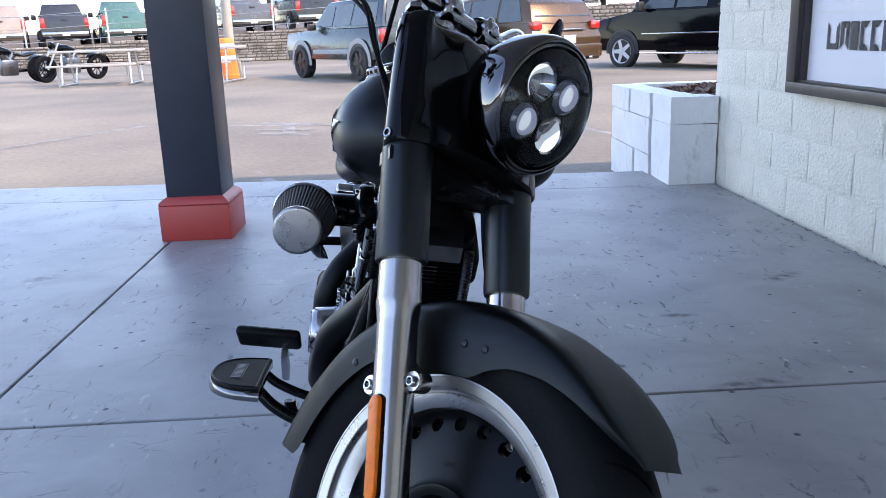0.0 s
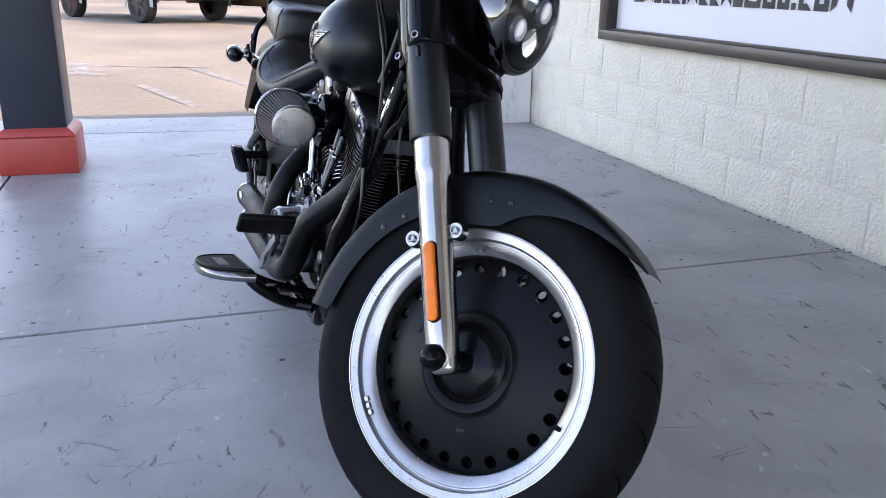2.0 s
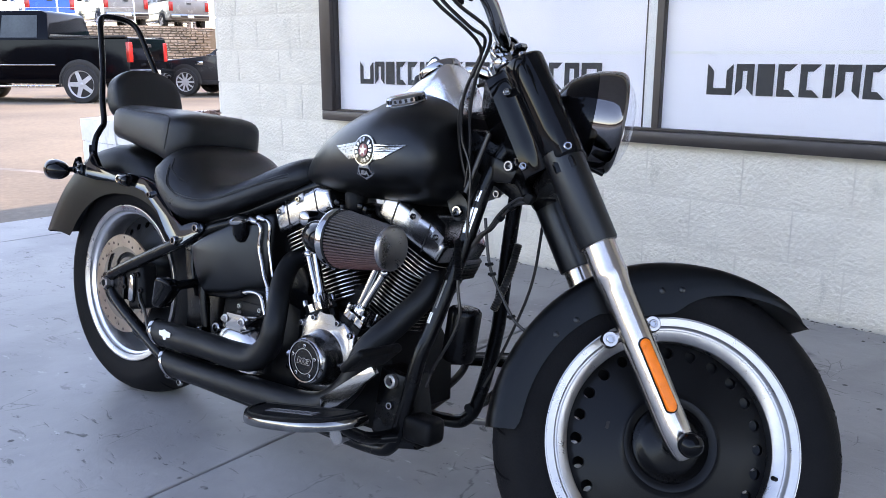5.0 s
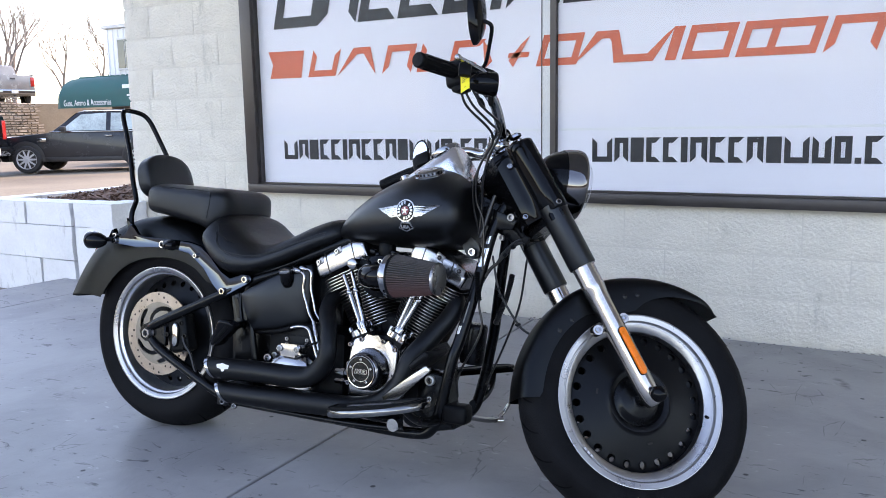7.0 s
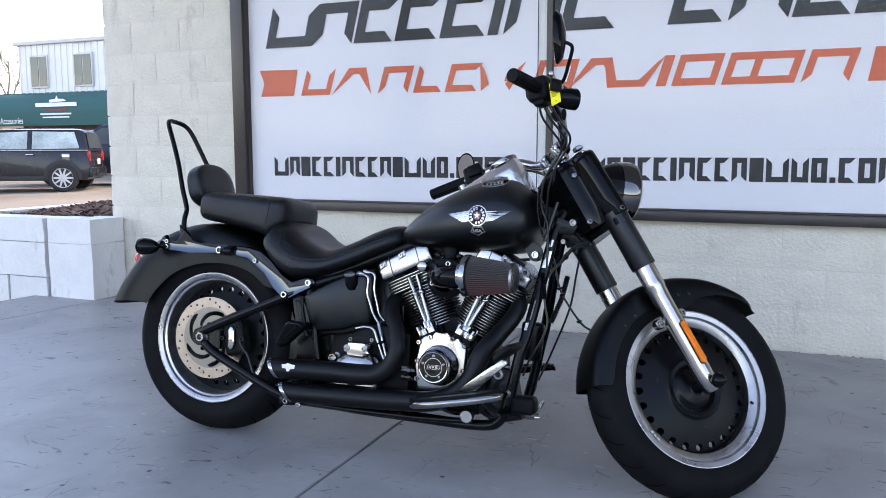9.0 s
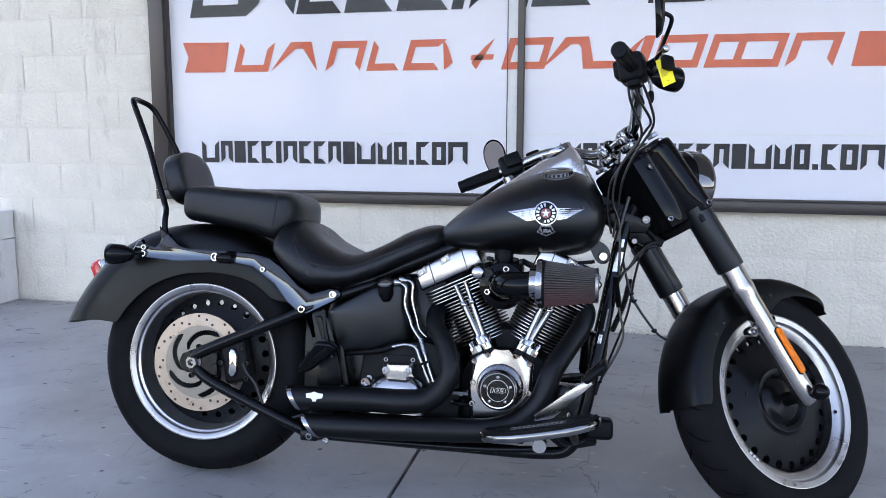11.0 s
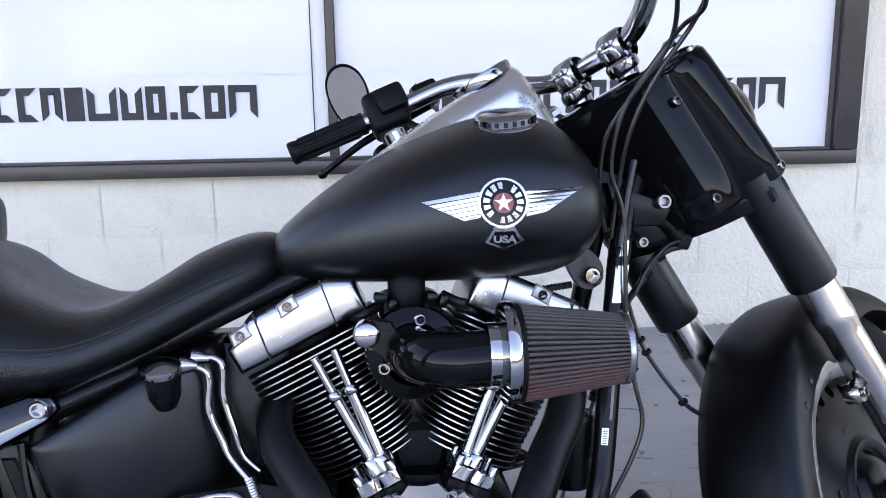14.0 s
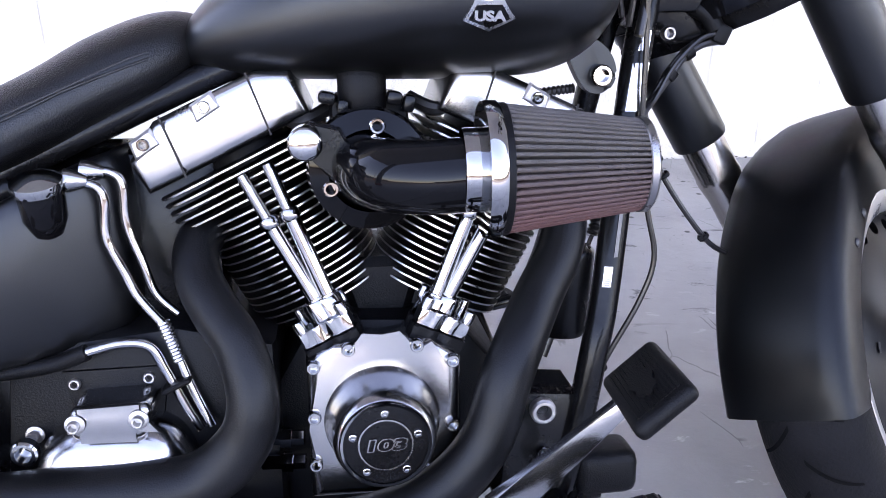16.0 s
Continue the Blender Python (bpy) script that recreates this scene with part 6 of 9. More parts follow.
tm = part("tank_mount", bm, DENIM, bike)
bolt_part((1.172, -0.075, 0.668), r=0.0125, h=0.011, parent=tm)
for dy, dz, r in ((0.0, 0.0, 0.0042), (0.007, 0.006, 0.0036), (-0.005, 0.009, 0.0030)):
    bm = bmesh.new()
    tube(bm, [(1.322, -0.052 + dy, 0.702 + dz), (1.300, -0.052 + dy, 0.698 + dz), (1.278, -0.055 + dy, 0.684 + dz * 0.7), (1.260, -0.058 + dy, 0.661 + dz), (1.242, -0.062 + dy, 0.640), (1.228, -0.070 + dy, 0.626), (1.214, -0.080 + dy, 0.600)], r, 8)
    part("wire", bm, CABLE, neck, "black wire")
bm = bmesh.new()
for p, d in ((V(1.284, -0.053, 0.690), V(0.8, 0, 0.5)), (V(1.262, -0.057, 0.666), V(0.6, 0, 0.8))):
    lathe(bm, [(0.0072, -0.006), (0.0084, -0.005), (0.0084, 0.005), (0.0072, 0.006)], p, d, 14)
part("wire_wrap", bm, GRIPRUBBER, neck, "black tape wrap")


def tube_side(z, a):
    """A point on the skin of the right downtube, at the angle a round it."""
    zs = [0.366, 0.43, 0.60, 0.74]
    x, y = float(np.interp(z, zs, [1.153, 1.169, 1.200, 1.227])), float(np.interp(z, zs, [-0.143, -0.127, -0.086, -0.060]))
    return V(x + 0.0174 * math.cos(a), y + 0.0174 * math.sin(a), z)


# printed stickers on the downtube
for z0, z1, a0, a1, mate, label in ((0.440, 0.462, 236, 268, WHITEMARK, "white barcode sticker"), (0.472, 0.530, 266, 280, PADPRINT, "narrow printed sticker"), (0.629, 0.681, 236, 304, FOIL, "silver foil label"), (0.694, 0.716, 240, 290, FOIL, "silver foil badge sticker")):
    bm = bmesh.new()
    loops = [[tube_side(z0 + (z1 - z0) * j / 4, radians(a0 + (a1 - a0) * k / 6)) for k in range(7)] for j in range(5)]
    rings(bm, loops, closed=False, cap=False)
    label_ = part("sticker", bm, mate, bike, label, 60)
    if mate is not WHITEMARK:
        continue
    bm = bmesh.new()
    for q in range(9):
        f = 0.08 + q * 0.10
        za, zb = z0 + (z1 - z0) * f, z0 + (z1 - z0) * (f + 0.035)
        ring = [radians(a0 + (a1 - a0) * k / 6) for k in range(1, 6)]
        rings(bm, [[tube_side(z, a) + V(0, -0.0003, 0) for a in ring] for z in (za, zb)], closed=False, cap=False)
    part("print_bar", bm, INKDARK, label_, smooth=0)

# oil tank, cap, lines
bm = bmesh.new()
out = [(0.432, 0.500), (0.445, 0.455), (0.470, 0.393), (0.500, 0.388), (0.60, 0.404), (0.648, 0.418), (0.656, 0.48), (0.658, 0.55), (0.652, 0.598), (0.630, 0.600), (0.56, 0.572), (0.48, 0.528)]
out = [(p.x, p.z) for p in ease([V(x, 0, z) for x, z in out + out[:1]], 5)[:-1]]
loops = []
for y, g in ((-0.03, 1.0), (-0.12, 1.0), (-0.168, 0.99), (-0.182, 0.97), (-0.187, 0.93), (-0.190, 0.85), (-0.192, 0.72), (-0.193, 0.56), (-0.194, 0.40), (-0.1945, 0.24), (-0.195, 0.10), (-0.195, 0.02)):
    c = V(0.56, 0, 0.495)
    loops.append([V(c.x + (x - c.x) * g, y * (1 - 0.36 * max(0, (c.x + (x - c.x) * g - 0.46) / 0.19) ** 1.8 - 0.05 * ((c.z + (z - c.z) * g - 0.50) / 0.10) ** 2), c.z + (z - c.z) * g) for x, z in out])
rings(bm, loops)
oil = part("oil_tank", bm, DENIM, bike, "satin black oil tank", 55)
bm = bmesh.new()
lathe(bm, [(0.0245, -0.004), (0.0250, 0.0), (0.0240, 0.005), (0.014, 0.010), (0, 0.012)], V(0.590, -0.164, 0.583), V(0, -0.35, 1), 30)
part("oil_cap", bm, CHROME, oil, "chrome oil filler cap")
bm = bmesh.new()
lathe(bm, [(0.021, 0.0), (0.022, -0.012), (0.021, -0.035), (0.014, -0.052), (0, -0.060)], V(0.590, -0.160, 0.583), V(0, -0.2, 1), 26)
part("filler_neck", bm, GLOSS, oil, smooth=75)
for pts, r in (([(0.619, -0.140, 0.581), (0.637, -0.140, 0.575), (0.643, -0.140, 0.560), (0.641, -0.140, 0.521), (0.654, -0.140, 0.485), (0.665, -0.141, 0.458), (0.688, -0.145, 0.428)], 0.0050),
               ([(0.631, -0.125, 0.587), (0.647, -0.125, 0.587), (0.658, -0.125, 0.574), (0.658, -0.125, 0.533), (0.670, -0.125, 0.488), (0.680, -0.125, 0.455), (0.701, -0.128, 0.434)], 0.0050),
               ([(0.609, -0.155, 0.406), (0.645, -0.155, 0.414), (0.674, -0.155, 0.409), (0.688, -0.155, 0.381), (0.704, -0.155, 0.342), (0.718, -0.155, 0.313)], 0.0056)):
    bm = bmesh.new()
    tube(bm, pts, r, 12)
    part("oil_line", bm, CHROME, oil, "chrome oil line")
bm = bmesh.new()
a_, b_ = V(0.688, -0.146, 0.432), V(0.702, -0.150, 0.389)
lathe(bm, [(0.0066 + (0.0008 if k % 2 else 0.0), (b_ - a_).length * k / 24) for k in range(25)], a_, b_ - a_, 16, cap=True)
part("hose_sleeve", bm, SATINCHROME, oil, "braided steel hose")
bm = bmesh.new()
tube(bm, [(0.702, -0.150, 0.392), (0.713, -0.155, 0.360), (0.730, -0.160, 0.318)], 0.0056, 14)
part("oil_line", bm, CHROME, oil, "chrome oil line")
bm = bmesh.new()
box(bm, (0.698, -0.156, 0.366), (0.034, 0.022, 0.006), Matrix.Rotation(radians(-24), 3, "Y"), 0.002)
part("line_clip", bm, GRIPRUBBER, oil)
for p in ((0.616, -0.140, 0.582), (0.629, -0.125, 0.588)):
    bm = bmesh.new()
    lathe(bm, [(0.0125, -0.008), (0.0120, -0.002), (0.0070, 0.010), (0.0056, 0.014)], p, V(1, 0, -0.1), 18)
    part("line_nut", bm, CHROME, oil)
bm = bmesh.new()
tube(bm, [(0.436, -0.15, 0.381), (0.512, -0.15, 0.387), (0.573, -0.152, 0.394), (0.612, -0.155, 0.407)], 0.0085, 12)
part("hose", bm, GRIPRUBBER, oil)
bm = bmesh.new()
for z in (0.264, 0.293):
    rod(bm, (0.778, -0.15, z), (0.825, -0.155, z), 0.0085, 6)
    rod(bm, (0.800, -0.152, z), (0.812, -0.1535, z), 0.0115, 6)
part("hose_fitting", bm, CHROME, engine)

# shock and inner clutter seen behind the swing arm
bm = bmesh.new()
box(bm, (0.43, 0, 0.33), (0.10, 0.20, 0.28), None, 0.02, 2)
part("inner_guard", bm, SATIN, bike, "black inner fender guard")
bm = bmesh.new()
tube(bm, [(0.470, -0.165, 0.50), (0.466, -0.168, 0.44), (0.478, -0.168, 0.36), (0.488, -0.165, 0.30)], 0.011, 10)
tube(bm, [(0.418, -0.16, 0.50), (0.425, -0.165, 0.44), (0.445, -0.165, 0.37)], 0.006, 8)
part("bracket_stay", bm, SATIN, bike)
for x, z in ((0.478, 0.285), (0.545, 0.31)):
    bolt_part((x, -0.17, z), r=0.014, h=0.012)
# oil filter in front of the crankcase
bm = bmesh.new()
lathe(bm, [(0, 0.120), (0.026, 0.118), (0.030, 0.112), (0.032, 0.116), (0.036, 0.112), (0.037, 0.104), (0.037, 0.010), (0.033, 0.0), (0, 0.0)], V(1.150, 0, 0.338), V(0.08, 0, 1), 32)
part("oil_filter", bm, SATIN, engine, "black canister oil filter")
# folded passenger peg on its plate, and the dark panels behind it
PEG = [(0.365, 0.338), (0.370, 0.324), (0.382, 0.322), (0.400, 0.330), (0.480, 0.392), (0.484, 0.404), (0.470, 0.416), (0.432, 0.418), (0.420, 0.410)]
PEG = [(0.431 + (x - 0.425) * 0.94, 0.381 + (z - 0.370) * 0.94) for x, z in PEG]
bm = bmesh.new()
slab(bm, PEG, 0.232, 0.034, SIDE, 0.011, 4)
for v in bm.verts:
    v.co.y -= (v.co.z - 0.381) * 0.42
peg = part("passenger_peg", bm, GLOSS, bike, "folded black passenger peg")
bm = bmesh.new()
slab(bm, [(0.431 + (x - 0.425) * 0.94, 0.381 + (z - 0.370) * 0.94) for x, z in ((0.378, 0.338), (0.388, 0.334), (0.466, 0.396), (0.460, 0.406))], 0.2645, 0.004, SIDE, 0.0015, 2)
for v in bm.verts:
    v.co.y -= (v.co.z - 0.381) * 0.42
part("peg_rubber", bm, GRIPRUBBER, peg)
bm = bmesh.new()
rod(bm, (0.440, -0.160, 0.405), (0.452, -0.252, 0.402), 0.012, 14)
part("peg_hinge", bm, SATIN, peg)
bm = bmesh.new()
slab(bm, [(0.380, 0.500), (0.420, 0.500), (0.432, 0.470), (0.452, 0.412), (0.470, 0.330), (0.480, 0.255), (0.400, 0.255), (0.415, 0.33), (0.400, 0.405)], 0.150, 0.014, SIDE, 0.005, 2)
slab(bm, [(0.394, 0.484), (0.412, 0.484), (0.438, 0.422), (0.414, 0.420)], 0.163, 0.004, SIDE, 0.003, 1)
part("peg_plate", bm, SATIN, bike, "black peg mounting plate")
bm = bmesh.new()
slab(bm, [(0.345, 0.46), (0.44, 0.49), (0.56, 0.42), (0.58, 0.19), (0.345, 0.19)], 0.085, 0.020, SIDE, 0.006, 2)
part("side_panel", bm, SATIN, bike, "black side panel behind the swing arm")
bm = bmesh.new()
box(bm, (0.630, 0, 0.465), (0.230, 0.140, 0.270), None, 0.015, 2)
part("battery_box", bm, SATIN, bike, "black battery box")

# ---- foot controls ----
def half_moon(k, drop=0.0):
    """The board's D shape: a straight inner edge and a rounded outer one, drawn in by the factor k."""
    pts = []
    for q in range(33):
        a = math.pi * q / 32
        c = math.cos(a)
        pts.append((0.148 * k * math.copysign(abs(c) ** 0.8, c), 0.308 + drop + (0.108 * k + (1 - k) * 0.006) * math.sin(a) ** 0.8))
    return pts


for s in (-1, 1):
    base_m = Matrix.Translation((1.022, 0, 0.261)) @ Matrix.Rotation(math.atan(-0.188), 4, "Y") @ Matrix(((1, 0, 0, 0), (0, s, 0, 0), (0, 0, 1, 0), (0, 0, 0, 1)))
    bm = bmesh.new()
    slab(bm, half_moon(0.985), -0.018, 0.014, base_m, 0.003, 2)
    board = part("footboard", bm, GLOSS, bike, "black half-round footboard with a chrome edge and rubber pad")
    bm = bmesh.new()
    loops = [[base_m @ V(u, v, w) for u, v in half_moon(k)] for k, w in ((0.97, -0.024), (1.0, -0.022), (1.012, -0.016), (1.012, -0.010), (0.995, -0.006), (0.97, -0.006))]
    rings(bm, loops, closed=False, cap=False)
    part("board_edge", bm, BOARDEDGE, board, "chrome edge band")
    bm = bmesh.new()
    slab(bm, half_moon(0.965, 0.002), -0.006, 0.006, base_m, 0.003, 2)
    rubber = part("rubber_pad", bm, RUBBER, board, "black rubber pad")
    bm = bmesh.new()
    tube(bm, [base_m @ V(u, v, 0.0005) for u, v in half_moon(0.88, 0.008)], 0.0022, 8, 1)
    tube(bm, [base_m @ V(u, 0.315, 0.0005) for u in (-0.130, 0.130)], 0.0022, 8, 1)
    part("pad_bead", bm, GRIPRUBBER, rubber, "raised bead round the pad")
    # the raised strip with its row of plain bars
    bm = bmesh.new()
    tube(bm, [base_m @ V(u, v, 0.0006) for u, v in ((-0.066, 0.352), (0.066, 0.352), (0.066, 0.372), (-0.066, 0.372), (-0.066, 0.352))], 0.0010, 6, 1)
    for q in range(11):
        u = -0.056 + q * 0.0112
        slab(bm, [(u - 0.0035, 0.355), (u + 0.0035, 0.355), (u + 0.0035, 0.369), (u - 0.0035, 0.369)], 0.0, 0.0016, base_m)
    part("pad_strip", bm, PADPRINT, rubber, "raised grey strip of plain bars", 0)
    bm = bmesh.new()
    tube(bm, [(1.11, s * 0.12, 0.190), (1.11, s * 0.22, 0.200), (1.105, s * 0.280, 0.225), (1.095, s * 0.318, 0.256)], 0.012, 12)
    part("bracket", bm, SATIN, board)
    bm = bmesh.new()
    tube(bm, [(0.97, s * 0.12, 0.170), (0.97, s * 0.22, 0.190), (0.965, s * 0.285, 0.212), (0.96, s * 0.318, 0.234)], 0.010, 12)
    part("bracket", bm, SATIN, board)
    if s < 0:
        bm = bmesh.new()
        tube(bm, [(1.075, -0.255, 0.228), (1.078, -0.250, 0.208), (1.095, -0.230, 0.196), (1.13, -0.17, 0.196)], 0.0115, 12)
        part("stay", bm, SATIN, board, "curved black stay")
bm = bmesh.new()
pad_m = Matrix.Translation((1.156, -0.296, 0.389)) @ Matrix.Rotation(radians(-3), 4, "Z") @ Matrix.Rotation(radians(-41), 4, "Y")
box(bm, (0, 0, 0), (0.068, 0.116, 0.018), None, 0.0078, 3)
bmesh.ops.transform(bm, matrix=pad_m, verts=bm.verts)
pedal = part("brake_pedal", bm, GRIPRUBBER, bike, "ribbed rubber brake pedal on a polished arm")
bm = bmesh.new()
slab(bm, [(1.010, 0.243), (1.055, 0.262), (1.100, 0.305), (1.150, 0.352), (1.138, 0.366), (1.095, 0.334), (1.040, 0.292), (1.005, 0.268)], 0.262, 0.012, SIDE, 0.004, 2)
part("pedal_arm", bm, POLISHED, pedal, "polished pedal arm")
for k in range(11):
    bm = bmesh.new()
    box(bm, (-0.0235 + k * 0.0047, 0, 0.0093), (0.0025, 0.094, 0.0022))
    bmesh.ops.transform(bm, matrix=pad_m, verts=bm.verts)
    part("rib", bm, GRIPRUBBER, pedal, smooth=0)
bm = bmesh.new()
slab(bm, [(0.013 * math.cos(a) * (1 + 0.12 * math.cos(8 * a)), 0.030 * math.sin(a) * (1 + 0.06 * math.cos(8 * a))) for a in (2 * math.pi * k / 48 for k in range(48))], 0.0090, 0.0032, pad_m)
part("pad_emblem", bm, GRIPRUBBER, pedal, "raised oval rubber emblem", 0)
bm = bmesh.new()
slab(bm, [(1.055, 0.325), (1.132, 0.318), (1.165, 0.17), (1.08, 0.15), (1.04, 0.18)], 0.08, 0.068, SIDE, 0.010, 2)
lowbr = part("control_bracket", bm, SATIN, bike, "black forward control bracket")
bolt_part((1.092, -0.148, 0.302), r=0.0150, h=0.012, parent=lowbr, material=CAST)
bolt_part((1.094, -0.148, 0.250), r=0.0085, h=0.010, parent=lowbr)
bm = bmesh.new()
rod(bm, (1.02, -0.20, 0.182), (1.02, -0.232, 0.180), 0.018, 20)
part("pedal_pivot", bm, MACHINED, pedal)
bm = bmesh.new()
box(bm, (1.170, -0.13, 0.215), (0.075, 0.06, 0.055), None, 0.014, 3)
rod(bm, (1.10, -0.135, 0.186), (1.165, -0.135, 0.190), 0.015, 14)
part("master_cylinder", bm, GRIPRUBBER, bike)
bm = bmesh.new()
tube(bm, [(1.02, 0.14, 0.145), (1.045, 0.25, 0.115), (1.065, 0.37, 0.085), (1.072, 0.440, 0.078)], 0.010, 12)
tube(bm, [(1.072, 0.440, 0.078), (1.085, 0.470, 0.100), (1.10, 0.475, 0.128)], 0.007, 10)
tube(bm, [(1.06, 0.425, 0.072), (1.085, 0.452, 0.070)], 0.016, 10)
part("side_stand", bm, CHROME, bike, "chrome side stand, folded down")

# ---- front end, all turned with the handlebar ----
LEG = 0.118
for s in (-1, 1):
    bm = bmesh.new()
    ax = UP_AXIS
    prof = [(0.0, 0.308), (0.018, 0.308), (0.022, 0.314), (0.0258, 0.334), (0.0275, 0.350), (0.0280, 0.370), (0.0282, 0.52), (0.0282, 0.612), (0.0285, 0.618), (0.0306, 0.634), (0.0312, 0.640), (0.0312, 0.646), (0.0304, 0.650), (0.0302, 0.720), (0.0, 0.720)]
    lathe(bm, prof, HEAD + V(0, s * LEG, 0) + AHEAD * 0.008, ax, 32)
    slider = front("fork_slider", bm, FORKMETAL, bike, "brushed aluminium fork slider")
    bm = bmesh.new()
    lathe(bm, [(0.0, 0.700), (0.0355, 0.700), (0.0370, 0.704), (0.0370, 0.885), (0.0, 0.885)], HEAD + V(0, s * LEG, 0) + AHEAD * 0.008, ax, 32)
    front("fork_cover", bm, DENIM, bike, "matt black fork tube cover")
    bm = bmesh.new()
    c = fp(0.010, s * LEG, 0.326)
    box(bm, c + V(0, -s * 0.004, 0), (0.044, 0.042, 0.052), Matrix.Rotation(-RAKE, 3, "Y"), 0.012, 3)
    front("axle_clamp", bm, FORKMETAL, slider)
    bm = bmesh.new()
    lathe(bm, [(0, 0.138), (0.013, 0.138), (0.014, 0.148), (0.0195, 0.152), (0.0215, 0.160), (0.0205, 0.170), (0.0150, 0.179), (0.0080, 0.183), (0, 0.184)], fp(0.012, 0, 0.325), V(0, s, 0), 28)
    front("axle_cap", bm, GLOSS, slider, "black domed axle cap")
    bm = bmesh.new()
    rod(bm, fp(-0.034, s * (LEG - 0.012), 0.534), fp(0.042, s * (LEG - 0.012), 0.534), 0.011, 14)
    for f in (-0.037, 0.044):
        lathe(bm, [(0.0140, 0.0), (0.0150, 0.004), (0.0150, 0.020), (0.0130, 0.024), (0, 0.024)], fp(f, s * (LEG - 0.022), 0.534), V(0, s, 0), 22)
    front("fender_lug", bm, FORKMETAL, slider)
    for f in (-0.037, 0.044):
        bm = bmesh.new()
        bolt(bm, fp(f, s * (LEG + 0.003), 0.534), V(0, s, 0), 0.0075, 0.005)
        front("bolt", bm, CHROME, slider)
    # amber reflector strip
    bm = bmesh.new()
    out = []
    for k in range(24):
        a = 2 * math.pi * k / 24
        out.append((0.0095 * math.cos(a), 0.449 + (0.056 if math.sin(a) > 0 else -0.056) + 0.0095 * math.sin(a)))
    m = Matrix.Translation(HEAD + AHEAD * 0.010) @ Matrix((AHEAD, UP_AXIS, V(0, s, 0))).transposed().to_4x4()
    slab(bm, out, LEG + 0.024, 0.012, m, 0.003, 2)
    front("reflector", bm, AMBER, slider, "amber side reflector")
    bm = bmesh.new()
    out2 = [(u * 1.22, 0.449 + (v - 0.449) * 1.035) for u, v in out]
    slab(bm, out2, LEG + 0.020, 0.010, m, 0.002, 1)
    front("reflector_base", bm, SATIN, slider)

# front fender
bm = bmesh.new()
ribf = [(-0.0785, 0.0), (-0.0792, 0.25), (-0.0785, 0.55), (-0.0760, 0.78), (-0.069, 0.91), (-0.050, 0.980), (-0.026, 1.0), (0, 1.003)]
ribf = ribf + [(-y, r) for y, r in ribf[-2::-1]]
loops = []
for i in range(57):
    t = i / 56
    phi = 49 + (186 - 49) * t
    low = float(np.interp(phi, [49, 55, 65, 76, 86, 92, 97, 101, 119, 123, 130, 145, 160, 175, 181, 184, 186], [0.338, 0.327, 0.312, 0.293, 0.272, 0.255, 0.236, 0.231, 0.231, 0.250, 0.263, 0.268, 0.271, 0.274, 0.276, 0.279, 0.286]))
    topr = 0.335 + (0.007 if phi < 110 else 0.005) * (abs(phi - 110) / 70) ** 2 - 0.008 * max(0, min((phi - 125) / 35, 1))
    wide = max(0.30, 1 - max(0, (64 - phi) / 15.6) ** 2) ** 0.5
    p = radians(phi)
    loops.append([FC + V((low + (topr - low) * h) * math.cos(p), y * wide, (low + (topr - low) * h) * math.sin(p)) for y, h in ribf])
rings(bm, loops, closed=False, cap=False)
bmesh.ops.solidify(bm, geom=bm.faces[:], thickness=0.003)
fender_front = front("front_fender", bm, DENIM, bike, "matt black deep front fender", 50)
for x, z in ((1.388, 0.434), (1.420, 0.467), (1.565, 0.551), (1.601, 0.560)):
    for s in (-1, 1):
        bm = bmesh.new()
        lathe(bm, [(0.0062, 0), (0.0058, 0.002), (0.003, 0.0035), (0, 0.0038)], V(x, s * 0.0782, z), V(0, s, 0), 14)
        front("rivet", bm, DENIM, fender_front)

# nacelle round the upper fork
bm = bmesh.new()
loops = []
for s_, k, fr in ((0.868, 1.0, 0.052), (0.872, 1.02, 0.056), (0.93, 1.0, 0.052), (1.00, 0.97, 0.046), (1.06, 0.94, 0.040), (1.078, 0.92, 0.034), (1.084, 0.88, 0.028)):
    half_ = [(-0.066, -0.085), (-0.050, -0.098), (-0.030, -0.110), (-0.022, -0.130), (-0.008, -0.151), (0.014, -0.160), (0.034, -0.153), (0.046, -0.132), (fr + 0.002, -0.105), (fr + 0.012, -0.05)]
    half_ = [(q.x, q.y * k) for q in ease([V(f, l, 0) for f, l in half_], 4)]
    ring = half_ + [(f, -l) for f, l in half_[::-1]]
    loops.append([fp(f, l, s_) for f, l in ring])
rings(bm, loops)
nac = front("fork_nacelle", bm, GLOSS, bike, "gloss black fork nacelle", 35)
for f, l, s_, ax in ((0.012, -0.160, 0.880, (0, -1, 0)), (-0.062, -0.090, 0.890, (-0.3, -1, 0)), (-0.040, -0.102, 1.035, (-0.3, -1, 0)), (0.012, 0.160, 0.880, (0, 1, 0)), (0.006, -0.135, 1.083, tuple(UP_AXIS)), (0.006, 0.135, 1.083, tuple(UP_AXIS))):
    bm = bmesh.new()
    bolt(bm, fp(f, l, s_), V(*ax), 0.0078, 0.006)
    front("bolt", bm, CHROME, nac)
